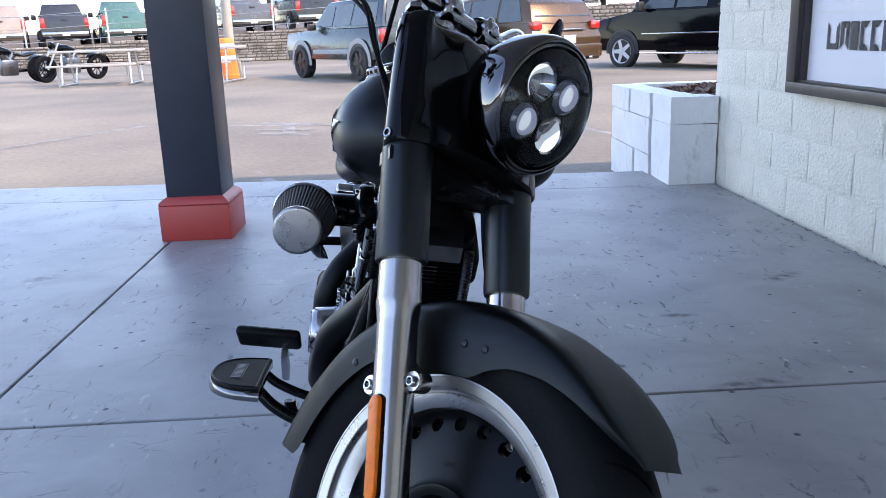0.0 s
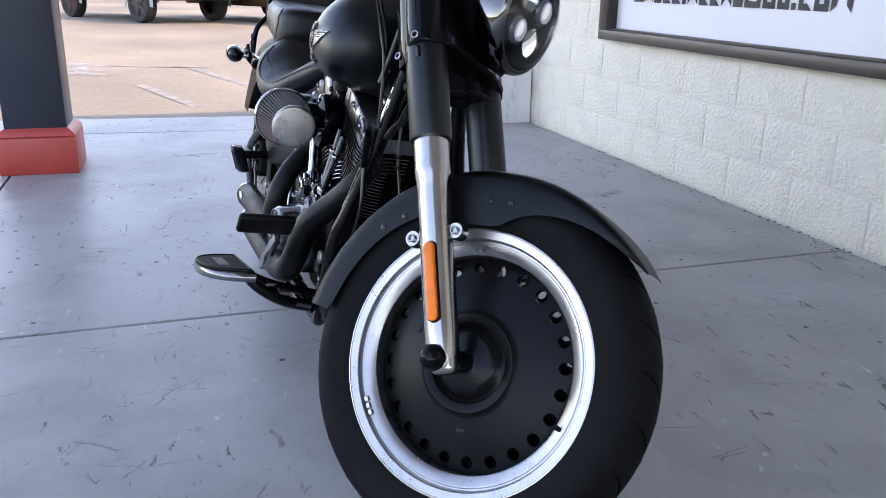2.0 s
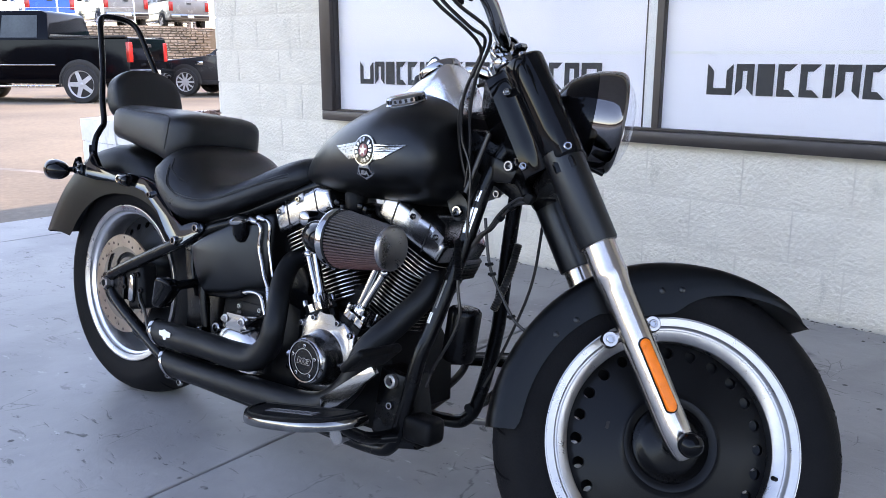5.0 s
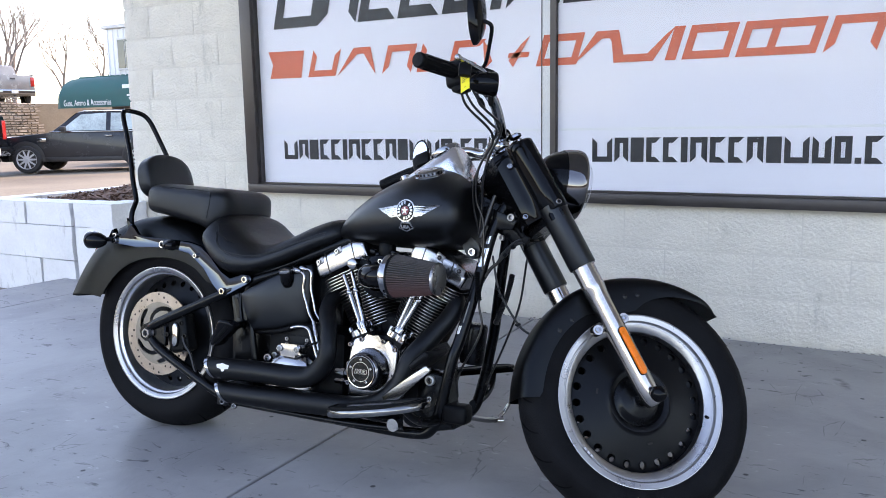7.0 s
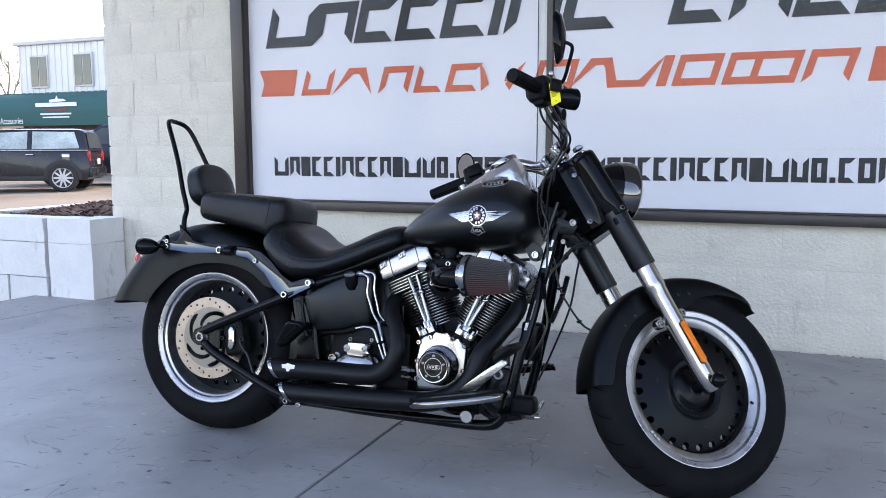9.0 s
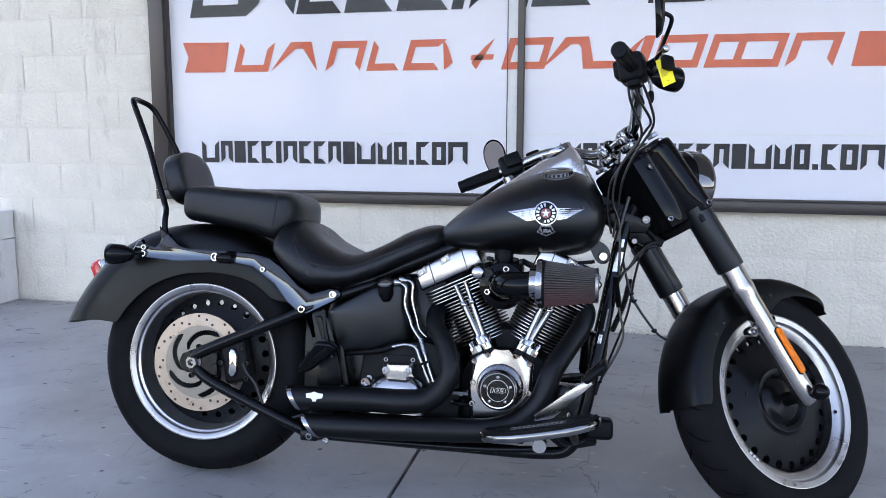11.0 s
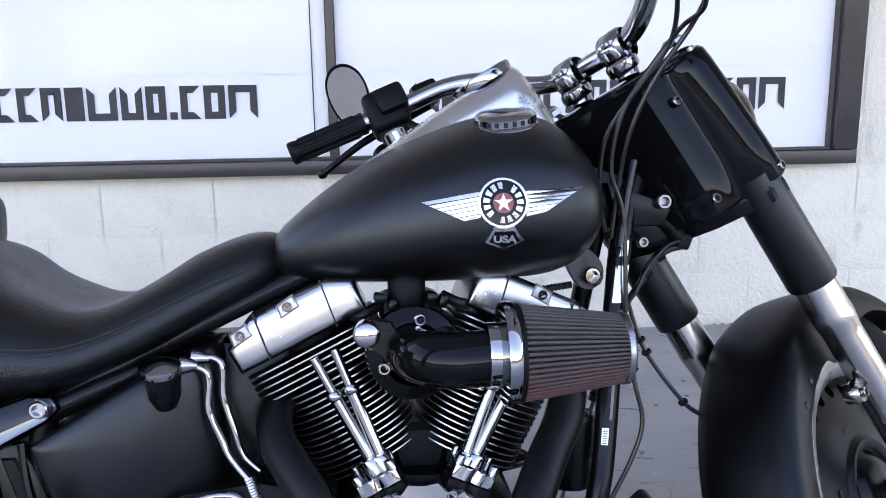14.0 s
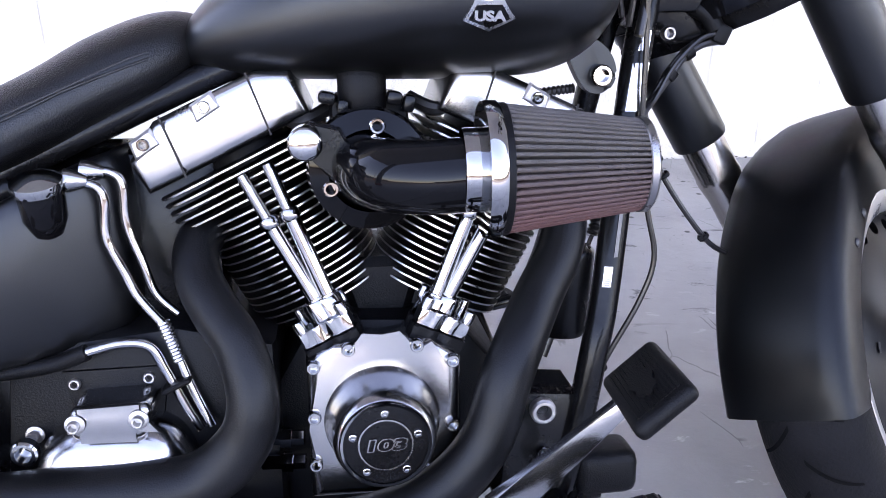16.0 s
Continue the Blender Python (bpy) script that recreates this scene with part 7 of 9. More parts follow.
for s_, nm in ((0.855, "lower_clamp"), (1.092, "upper_clamp")):
    bm = bmesh.new()
    out = [(-0.045, -0.06), (-0.02, -0.146), (0.012, -0.157), (0.035, -0.141), (0.038, 0.141), (0.012, 0.157), (-0.02, 0.146), (-0.045, 0.06)]
    m = Matrix.Translation(HEAD) @ Matrix((AHEAD, V(0, 1, 0), UP_AXIS)).transposed().to_4x4()
    if s_ > 1:
        out = [(f * 0.62, l * 0.88) for f, l in out]
    slab(bm, out, (s_ - 0.012) if s_ < 1 else 1.074, 0.024 if s_ < 1 else 0.018, m, 0.006, 2)
    front(nm, bm, GLOSS if s_ > 1 else SATIN, bike, "gloss black top clamp" if s_ > 1 else "black lower clamp")
for s in (-1, 1):
    bm = bmesh.new()
    lathe(bm, [(0.017, 1.10), (0.017, 1.108), (0.012, 1.112), (0, 1.112)], HEAD + V(0, s * LEG, 0) + AHEAD * 0.008, UP_AXIS, 6)
    front("fork_cap", bm, CHROME, bike)

# headlamp: gloss bucket, chrome-lined ring, four lit projector lenses
LC = V(1.424, 0, 0.886)
LA = V(1, 0, 0.0)
bm = bmesh.new()
lathe(bm, [(0, -0.112), (0.024, -0.110), (0.050, -0.101), (0.072, -0.084), (0.087, -0.060), (0.0950, -0.036), (0.0985, -0.020), (0.1000, 0.0), (0.1000, 0.008)], LC, LA, 56)
lamp = front("headlamp", bm, GLOSS, bike, "gloss black round headlamp, lit", 50)
bm = bmesh.new()
lathe(bm, [(0.0955, -0.036), (0.0972, -0.036), (0.1005, -0.022), (0.1032, -0.006), (0.1042, 0.006), (0.1034, 0.014), (0.1005, 0.0205), (0.0965, 0.0235), (0.0950, 0.0215), (0.0935, 0.0235), (0.0905, 0.0250), (0.0890, 0.020)], LC, LA, 56)
front("lamp_ring", bm, BLACKCHROME, lamp, "black chrome trim ring")
bm = bmesh.new()
lathe(bm, [(0.0900, 0.0195), (0.0890, 0.0205), (0.0875, 0.0165), (0.0860, 0.008)], LC, LA, 56)
front("lamp_bezel", bm, CHROME, lamp)
bm = bmesh.new()
lathe(bm, [(0.089, 0.006), (0.060, -0.020), (0, -0.026)], LC, LA, 48)
front("lamp_reflector", bm, SATIN, lamp, "dark lamp interior")
for y, z in ((0.030, 0.030), (-0.030, 0.030), (0.030, -0.030), (-0.030, -0.030)):
    pc = LC + V(0.020, y, z)
    bm = bmesh.new()
    lathe(bm, [(0.029, -0.040), (0.030, 0.000), (0.0285, 0.003), (0.027, 0.000)], pc, LA, 28)
    proj = front("projector", bm, BLACKCHROME, lamp, "dark chrome projector bezel")
    bm = bmesh.new()
    if y * z < 0:
        lathe(bm, [(0.027, 0.000), (0.022, -0.010), (0.012, -0.019), (0, -0.022)], pc, LA, 26)
        front("projector_bowl", bm, CHROME, proj, "chrome bowl")
        # the bowl's lit side put in as a glowing crescent, with a paler glowing spill
        for nm, w0, lift, span, mate in (("projector_light", 0.0115, 0.0006, 8, LED), ("light_spill", 0.0195, 0.0, 13, LEDHALO)):
            bm = bmesh.new()
            cuts = []
            for k in range(17):
                a = radians((150 if z > 0 else 330) + span * (k - 8))
                w = 0.0006 + w0 * math.sin(math.pi * k / 16) ** 0.7
                cuts.append([pc + V(x_ + lift, r * math.cos(a), r * math.sin(a)) for r, x_ in ((0.0258, -0.001), (0.0258 - w, -0.001 - 0.75 * w))])
            rings(bm, cuts, closed=False, cap=False)
            front(nm, bm, mate, proj, "glowing crescent for the bowl's lit side" if mate is LED else "")
    else:
        lathe(bm, [(0.027, 0.000), (0.0255, 0.004), (0.020, 0.0085), (0.012, 0.0115), (0, 0.0125)], pc, LA, 28)
        front("projector_lens", bm, LENSGLASS, proj, "dark clear projector lens")
        # pale reflections on the lens, put in as two glowing patches
        for nm, cu, ru, rv, lift, mate in (("lens_glow", -0.0085, 0.0085, 0.0150, 0.0008, LEDSOFT), ("lens_halo", -0.0030, 0.0180, 0.0200, 0.0004, LEDFAINT)):
            bm = bmesh.new()
            glow = []
            for g in (1.0, 0.6, 0.2):
                ring = []
                for k in range(24):
                    a = 2 * math.pi * k / 24
                    u, v = cu + ru * g * math.cos(a), rv * g * math.sin(a)
                    ring.append(pc + V(0.0133 * (1 - (math.hypot(u, v) / 0.0275) ** 2) ** 0.5 + lift, u, v))
                glow.append(ring)
            rings(bm, glow)
            front(nm, bm, mate, proj, "glowing patch for the pale reflection on the lens" if mate is LEDSOFT else "")
bm = bmesh.new()
lathe(bm, [(0.0893, 0.021), (0.082, 0.0325), (0.070, 0.0415), (0.052, 0.0480), (0.030, 0.0515), (0, 0.0525)], LC, LA, 48)
ln = front("lamp_glass", bm, pane_glass("lamp_glass", (0.97, 0.98, 1.0), 1.5), lamp, "clear lamp glass")
ln.visible_shadow = False
bm = bmesh.new()
rod(bm, LC + V(-0.02, 0, -0.098), LC + V(0.012, 0, -0.108), 0.006, 10)
front("lamp_screw", bm, GLOSS, lamp)
bm = bmesh.new()
tube(bm, [fp(0.03, 0, 0.98), LC + V(-0.10, 0, 0.0)], 0.035, 16, 1)
front("lamp_mount", bm, GLOSS, lamp)

# handlebar
bm = bmesh.new()
hb = [(0.912, -0.398, 0.966), (0.98, -0.345, 0.990), (1.045, -0.277, 1.010), (1.100, -0.220, 1.028), (1.145, -0.165, 1.020), (1.180, -0.105, 0.988), (1.196, -0.055, 0.978), (1.198, 0, 0.977)]
hb = hb + [(x, -y, z) for x, y, z in hb[-2::-1]]
tube(bm, hb, 0.0150, 16, 6)
handlebar = front("handlebar", bm, CHROME, bike, "wide chrome handlebar")
for s in (-1, 1):
    bm = bmesh.new()
    c = V(1.198, s * 0.045, 0.977)
    rod(bm, fp(-0.012, s * 0.045, 1.095), c, 0.017, 18, 0.019)
    lathe(bm, [(0.024, -0.020), (0.027, -0.014), (0.027, 0.014), (0.024, 0.020)], c, V(0, 1, 0), 24)
    box(bm, c, (0.062, 0.030, 0.030), Matrix.Rotation(radians(-40), 3, "Y"), 0.009, 3)
    lathe(bm, [(0.022, 0.0), (0.025, 0.004), (0.025, 0.016), (0.021, 0.020)], fp(-0.012, s * 0.045, 1.104), UP_AXIS, 24)
    riser = front("riser", bm, CHROME, handlebar, "chrome handlebar riser")
    for d in (-0.022, 0.022):
        bm = bmesh.new()
        q = c + Matrix.Rotation(radians(-40), 3, "Y") @ V(d, 0, 0.015)
        bolt(bm, q, Matrix.Rotation(radians(-40), 3, "Y") @ V(0, 0, 1), 0.007, 0.006)
        front("bolt", bm, CHROME, riser)
    # grip, switch pod, lever, mirror, signal
    g0, g1 = V(1.000, s * 0.326, 0.996), V(0.908, s * 0.402, 0.964)
    d = (g1 - g0).normalized()
    bm = bmesh.new()
    lathe(bm, [(0.0, -0.004), (0.0185, -0.004), (0.0185, 0.0), (0.0178, 0.004), (0.0178, 0.112), (0.0190, 0.116), (0.0190, 0.124), (0.017, 0.127), (0, 0.128)], g0, d, 24)
    grip = front("grip", bm, GRIPRUBBER, handlebar, "black ribbed rubber grip")
    bm = bmesh.new()
    for k in range(12):
        a = 2 * math.pi * k / 12
        sd = d.orthogonal().normalized()
        u = d.cross(sd)
        o = (math.cos(a) * sd + math.sin(a) * u) * 0.0182
        rod(bm, g0 + d * 0.01 + o, g0 + d * 0.108 + o, 0.0016, 6)
    front("rib", bm, GRIPRUBBER, grip)
    p = V(1.030, s * 0.296, 1.006)
    bm = bmesh.new()
    rotm = d.to_track_quat("X", "Z").to_matrix()
    box(bm, p, (0.066, 0.062, 0.070), rotm, 0.012, 3)
    box(bm, p + rotm @ V(-0.012, 0.030 * s, 0.006), (0.050, 0.030, 0.044), rotm, 0.008, 2)
    box(bm, p + rotm @ V(0.004, 0.0, -0.036), (0.045, 0.036, 0.022), rotm, 0.008, 2)
    pod = front("switch_pod", bm, GRIPRUBBER, handlebar, "black switch housing")
    for q in (-0.014, 0.002, 0.016):
        bm = bmesh.new()
        box(bm, p + rotm @ V(q, 0, 0.031), (0.010, 0.016, 0.006), rotm, 0.002)
        front("button", bm, SATIN, pod)
    bm = bmesh.new()
    pc = V(1.065, s * 0.262, 1.020)
    box(bm, pc + V(0.026, 0, 0.012), (0.045, 0.06, 0.030), rotm, 0.008, 2)
    perch = front("lever_perch", bm, GLOSS, handlebar)
    bm = bmesh.new()
    lv = [pc + V(0.035, 0, 0.0), pc + V(0.02, s * 0.05, -0.005), pc + V(-0.03, s * 0.12, -0.030), pc + V(-0.07, s * 0.19, -0.062)]
    tube(bm, lv, [0.009, 0.008, 0.0065, 0.006], 10)
    lathe(bm, [(0, -0.008), (0.008, -0.004), (0.0085, 0.002), (0.005, 0.008), (0, 0.009)], lv[-1], lv[-1] - lv[-2], 14)
    front("lever", bm, POLISHED if s < 0 else SATIN, perch, "polished brake lever" if s < 0 else "clutch lever")
    bm = bmesh.new()
    m0 = pc + V(0.012, 0, 0.024)
    stem = [m0, V(1.085, s * 0.320, 1.036), V(1.084, s * 0.360, 1.066), V(1.080, s * 0.394, 1.094), V(1.066, s * 0.398, 1.104), V(1.046, s * 0.394, 1.108)] if s < 0 else [m0, V(1.075, 0.310, 1.028), V(1.068, 0.345, 1.048), V(1.050, 0.372, 1.062), V(1.032, 0.376, 1.066)]
    tube(bm, stem, 0.0052, 10)
    mirror = front("mirror", bm, GLOSS, handlebar, "black teardrop mirror")
    mc = V(1.036, s * 0.392, 1.118) if s < 0 else V(1.018, 0.374, 1.068)
    mn = V(-0.80, -s * 0.60, 0.06).normalized()
    sdv = V(0, 0, 1).cross(mn).normalized()
    upm = mn.cross(sdv)
    for nm, off, mate, back in (("shell", 0.0, GLOSS, True), ("mirror_glass", 0.0016, MIRROR, False)):
        bm = bmesh.new()
        rim = []
        for k in range(36):
            a = 2 * math.pi * k / 36
            v = math.sin(a)
            rim.append(((0.044 if s < 0 else 0.036) * math.cos(a) * (1 + 0.22 * v) - 0.012 * v, 0.072 * v))
        if not back:
            rim = [(u * 0.90, v * 0.90) for u, v in rim]
            bm.faces.new([bm.verts.new(mc + sdv * u * s + upm * v + mn * off) for u, v in rim])
        else:
            loops = []
            for k, (g, h) in enumerate(((1.0, 0.001), (1.0, -0.004), (0.85, -0.014), (0.45, -0.021), (0.05, -0.023))):
                loops.append([mc + (sdv * u * s + upm * v) * g + mn * h for u, v in rim])
            rings(bm, loops)
        front(nm, bm, mate, mirror)
    bullet_lamp(V(1.098, s * 0.352, 0.962), V(1, 0, 0.1), V(1.060, s * 0.305, 1.000), True, SMOKE)
# sale tag hanging from the brake perch
bm = bmesh.new()
tagm = Matrix.Translation((1.022, -0.414, 0.930)) @ Matrix.Rotation(radians(-58), 4, "Z") @ Matrix.Rotation(radians(-8), 4, "Y")
slab(bm, [(-0.0145, -0.036), (0.0145, -0.036), (0.0145, 0.036), (-0.0145, 0.036)], -0.0006, 0.0012, tagm @ SIDE)
tag = front("sale_tag", bm, YELLOWTAG, bike, "yellow paper key tag", 0)
bm = bmesh.new()
for k, (u0, u1, v) in enumerate(((-0.010, 0.008, 0.010), (-0.010, 0.010, 0.005), (-0.010, 0.004, 0.0), (-0.010, 0.009, -0.005), (-0.010, 0.002, -0.010), (-0.003, 0.002, -0.026))):
    slab(bm, [(u0, v - 0.0006), (u1, v - 0.0006), (u1, v + 0.0006), (u0, v + 0.0006)], 0.0007, 0.0004, tagm @ SIDE)
front("tag_bar", bm, INKDARK, tag, smooth=0)
bm = bmesh.new()
box(bm, tagm @ V(0.012, -0.012, 0.010), (0.030, 0.016, 0.034), None, 0.005, 2)
front("key_fob", bm, GRIPRUBBER, tag, "black key fob")

# ---- cables and hoses ----
def steered(p):
    return TURN @ V(*p)


sw = steered((1.040, -0.280, 0.985))
cables = [
    [sw, sw + V(0.02, 0.02, -0.045), sw + V(0.050, 0.07, -0.085), V(1.268, -0.175, 0.995), V(1.226, -0.150, 0.935), V(1.200, -0.135, 0.885), V(1.192, -0.115, 0.815), V(1.212, -0.105, 0.750), V(1.214, -0.100, 0.62)],
    [sw + V(0.02, 0, 0), sw + V(0.045, 0.03, -0.05), V(1.285, -0.185, 1.005), V(1.242, -0.155, 0.935), V(1.216, -0.130, 0.870), V(1.206, -0.105, 0.800), V(1.196, -0.095, 0.72)],
    [sw + V(-0.01, 0.01, 0), sw + V(-0.002, 0.03, -0.045), V(1.258, -0.175, 0.985), V(1.214, -0.145, 0.915), V(1.184, -0.120, 0.860), V(1.180, -0.100, 0.790), V(1.192, -0.085, 0.73)],
    [V(1.225, -0.055, 0.66), V(1.246, -0.060, 0.576), V(1.271, -0.060, 0.528), V(1.318, -0.060, 0.467), V(1.350, -0.055, 0.446)],
    [V(1.205, -0.115, 0.61), V(1.217, -0.120, 0.523), V(1.228, -0.120, 0.465), V(1.212, -0.120, 0.413), V(1.174, -0.120, 0.343), V(1.160, -0.120, 0.300)],
    [V(1.30, 0.05, 0.75), V(1.27, 0.10, 0.62), V(1.25, 0.11, 0.50), V(1.20, 0.11, 0.36), V(1.16, 0.10, 0.26)],
]
for pts in cables:
    bm = bmesh.new()
    tube(bm, pts, 0.0034, 8, 6)
    part("cable", bm, CABLE, bike, "black control cable")
sl = steered((1.040, 0.280, 0.985))
for off in (0.0, 0.014):
    bm = bmesh.new()
    tube(bm, [sl + V(off, 0, 0), sl + V(0.05, -0.02, -0.01), V(1.06, 0.16, 0.955), V(1.16, 0.14, 0.93), V(1.24, 0.07, 0.86), V(1.22, 0.06, 0.74)], 0.0046, 8)
    part("cable", bm, CABLE, bike, "black control cable")
for p, d, r in ((V(1.250, -0.060, 0.568), V(0.45, 0, -0.9), 0.0072), (V(1.259, -0.060, 0.549), V(0.5, 0, -0.85), 0.0072), (V(1.314, -0.060, 0.471), V(0.65, 0, -0.75), 0.0072), (V(1.170, -0.121, 0.335), V(0.4, 0.1, -0.9), 0.0068)):
    bm = bmesh.new()
    lathe(bm, [(r - 0.001, -0.003), (r, -0.002), (r, 0.002), (r - 0.001, 0.003)], p, d, 14)
    box(bm, p + V(-0.006, -0.004, 0), (0.006, 0.005, 0.006), None, 0.001)
    part("cable_tie", bm, GRIPRUBBER, bike)
for pts in ([(1.221, -0.240, 1.114), (1.226, -0.240, 1.100), (1.232, -0.240, 1.088), (1.242, -0.240, 1.072)], [(1.256, -0.240, 1.128), (1.266, -0.240, 1.114), (1.272, -0.240, 1.098), (1.273, -0.240, 1.080)]):
    bm = bmesh.new()
    tube(bm, pts, 0.0045, 10)
    elbow = part("cable_elbow", bm, CHROME, bike, "chrome cable elbow")
    bm = bmesh.new()
    a_, b_ = V(*pts[-2]), V(*pts[-1])
    lathe(bm, [(0.0050, -0.004), (0.0075, 0.0), (0.0080, 0.012), (0.0060, 0.022), (0.0036, 0.026)], b_, b_ - a_, 14)
    part("cable_boot", bm, GRIPRUBBER, elbow, "black rubber boot")
# ribbed hose behind the forks and the coiled wire under the tank
for name_, a_, m_, b_, r_, n_, label in (("ribbed_hose", V(1.252, 0.04, 0.606), V(1.236, 0.04, 0.535), V(1.205, 0.04, 0.455), 0.0095, 26, "black ribbed hose"), ("coiled_wire", V(1.045, -0.05, 0.645), V(1.095, -0.055, 0.648), V(1.150, -0.05, 0.653), 0.0058, 22, "black coiled wire")):
    line = ease([a_, m_, b_], n_)
    bm = bmesh.new()
    tube(bm, line, [r_ * (1.0 if k % 2 else 0.72) for k in range(len(line))], 12, 1)
    part(name_, bm, CABLE, bike, label)
bm = bmesh.new()
a_, b_ = V(1.204, -0.116, 0.615), V(1.216, -0.120, 0.535)
lathe(bm, [(0.0088 if k % 2 else 0.0062, (b_ - a_).length * k / 32) for k in range(33)], a_, b_ - a_, 14, cap=True)
part("bellows", bm, GRIPRUBBER, bike, "ribbed rubber boot")
bm = bmesh.new()
tube(bm, [(1.205, -0.105, 0.71), (1.222, -0.092, 0.78), (1.236, -0.085, 0.83)], 0.0062, 12)
part("wire_conduit", bm, CABLE, bike, "ribbed grey wire conduit")

# ---- the parking lot and what stands on it ----
CARGLASS = mat("dark_car_glass", (0.05, 0.062, 0.064), 0.05, var=0.3, scale=1.5, rvar=0.02)
CARTYRE = mat("car_tyre", (0.02, 0.02, 0.021), 0.75, var=0.3, scale=10)
ALLOY = mat("alloy_wheel", (0.55, 0.56, 0.58), 0.35, 0.3, var=0.08, scale=10)
TRIMBLACK = mat("black_trim", (0.015, 0.015, 0.016), 0.5, var=0.2, scale=8)
FLAREGREY = mat("grey_flare", (0.30, 0.31, 0.32), 0.6, var=0.1, scale=6)
TAILRED = mat("tail_lens", (0.42, 0.02, 0.015), 0.2, var=0.15, scale=12, coat=0.4)
HEADCLEAR = mat("head_lens", (0.62, 0.64, 0.66), 0.15, var=0.1, scale=12, coat=0.4)
PLATE = mat("number_plate", (0.60, 0.62, 0.60), 0.5, var=0.08, scale=20)


def car_paint(name, color, metal=0.3):
    return mat(name, color, 0.25, metal, var=0.08, scale=3, rvar=0.05, coat=0.25, spec=0.35)


def flat_shape(bm, outline, half_width, top_half=None, z_split=None, bevel=0.03):
    """A side outline of (x, z) drawn across the car's width, narrowing above z_split."""
    n = len(outline)
    zmax = max(z for _, z in outline)
    def half(z):
        if top_half is None or z <= z_split:
            return half_width
        return half_width + (top_half - half_width) * (z - z_split) / (zmax - z_split)
    a = [bm.verts.new((x, half(z), z)) for x, z in outline]
    b = [bm.verts.new((x, -half(z), z)) for x, z in outline]
    bm.faces.new(a)
    bm.faces.new(b[::-1])
    for i in range(n):
        bm.faces.new((a[i], b[i], b[(i + 1) % n], a[(i + 1) % n]))
    if bevel:
        bmesh.ops.bevel(bm, geom=bm.edges[:], offset=bevel, segments=2, affect="EDGES", profile=0.6, clamp_overlap=True)


def car_wheel(parent, x, y, r, spokes, alloy):
    side = 1 if y > 0 else -1
    bm = bmesh.new()
    lathe(bm, [(r * 0.70, 0.10), (r * 0.75, 0.115), (r * 0.94, 0.11), (r, 0.08), (r, -0.08), (r * 0.94, -0.11), (r * 0.62, -0.10)], (x, y, r), V(0, side, 0), 32, wrap=True)
    w = part("wheel", bm, CARTYRE, parent, "black car tyre")
    bm = bmesh.new()
    lathe(bm, [(r * 0.74, 0.10), (r * 0.71, 0.106), (r * 0.67, 0.085), (r * 0.64, 0.05)], (x, y, r), V(0, side, 0), 32)
    for k in range(spokes):
        a = 2 * math.pi * k / spokes
        d = V(math.cos(a), 0, math.sin(a))
        t = V(-math.sin(a), 0, math.cos(a)) * r * (0.075 if spokes > 7 else 0.13)
        c = V(x, y + side * 0.092, r)
        q = [c + d * r * 0.08 - t, c + d * r * 0.68 - t * 0.8, c + d * r * 0.68 + t * 0.8, c + d * r * 0.08 + t]
        vs = [bm.verts.new(p) for p in q]
        bm.faces.new(vs)
    lathe(bm, [(r * 0.14, 0.088), (r * 0.10, 0.10), (0, 0.10)], (x, y, r), V(0, side, 0), 16)
    part("rim", bm, alloy, w, "spoked wheel rim")
    # black disc behind the spokes, for the shade inside the wheel
    bm = bmesh.new()
    lathe(bm, [(r * 0.66, 0.070), (0, 0.070)], (x, y, r), V(0, side, 0), 24)
    part("brake_shadow", bm, TRIMBLACK, w, smooth=0)


def side_plates(name, outline, y, mate, parent, label="", lift=0.006):
    for s in (-1, 1):
        bm = bmesh.new()
        yy = (lambda z: s * (y(z) + lift)) if callable(y) else (lambda z: s * (y + lift))
        vs = [bm.verts.new((x, yy(z), z)) for x, z in outline]
        bm.faces.new(vs if s > 0 else vs[::-1])
        part(name, bm, mate, parent, label, 0)


def arch(parent, x, r, y, mate, width=0.07):
    for s in (-1, 1):
        bm = bmesh.new()
        out = [(x + (r + width) * math.cos(a), r * 0.93 + (r + width) * math.sin(a)) for a in np.linspace(-0.15, math.pi + 0.15, 19)]
        inn = [(x + r * math.cos(a), r * 0.93 + r * math.sin(a)) for a in np.linspace(-0.15, math.pi + 0.15, 19)]
        a_ = [bm.verts.new((u, s * (y + 0.012), v)) for u, v in out]
        b_ = [bm.verts.new((u, s * (y + 0.018), v)) for u, v in inn]
        for i in range(18):
            bm.faces.new((a_[i], a_[i + 1], b_[i + 1], b_[i]))
        part("wheel_arch", bm, mate, parent, smooth=0)
        bm = bmesh.new()
        bm.faces.new([bm.verts.new((u, s * (y + 0.009), v)) for u, v in inn])
        part("wheel_well", bm, TRIMBLACK, parent, smooth=0)


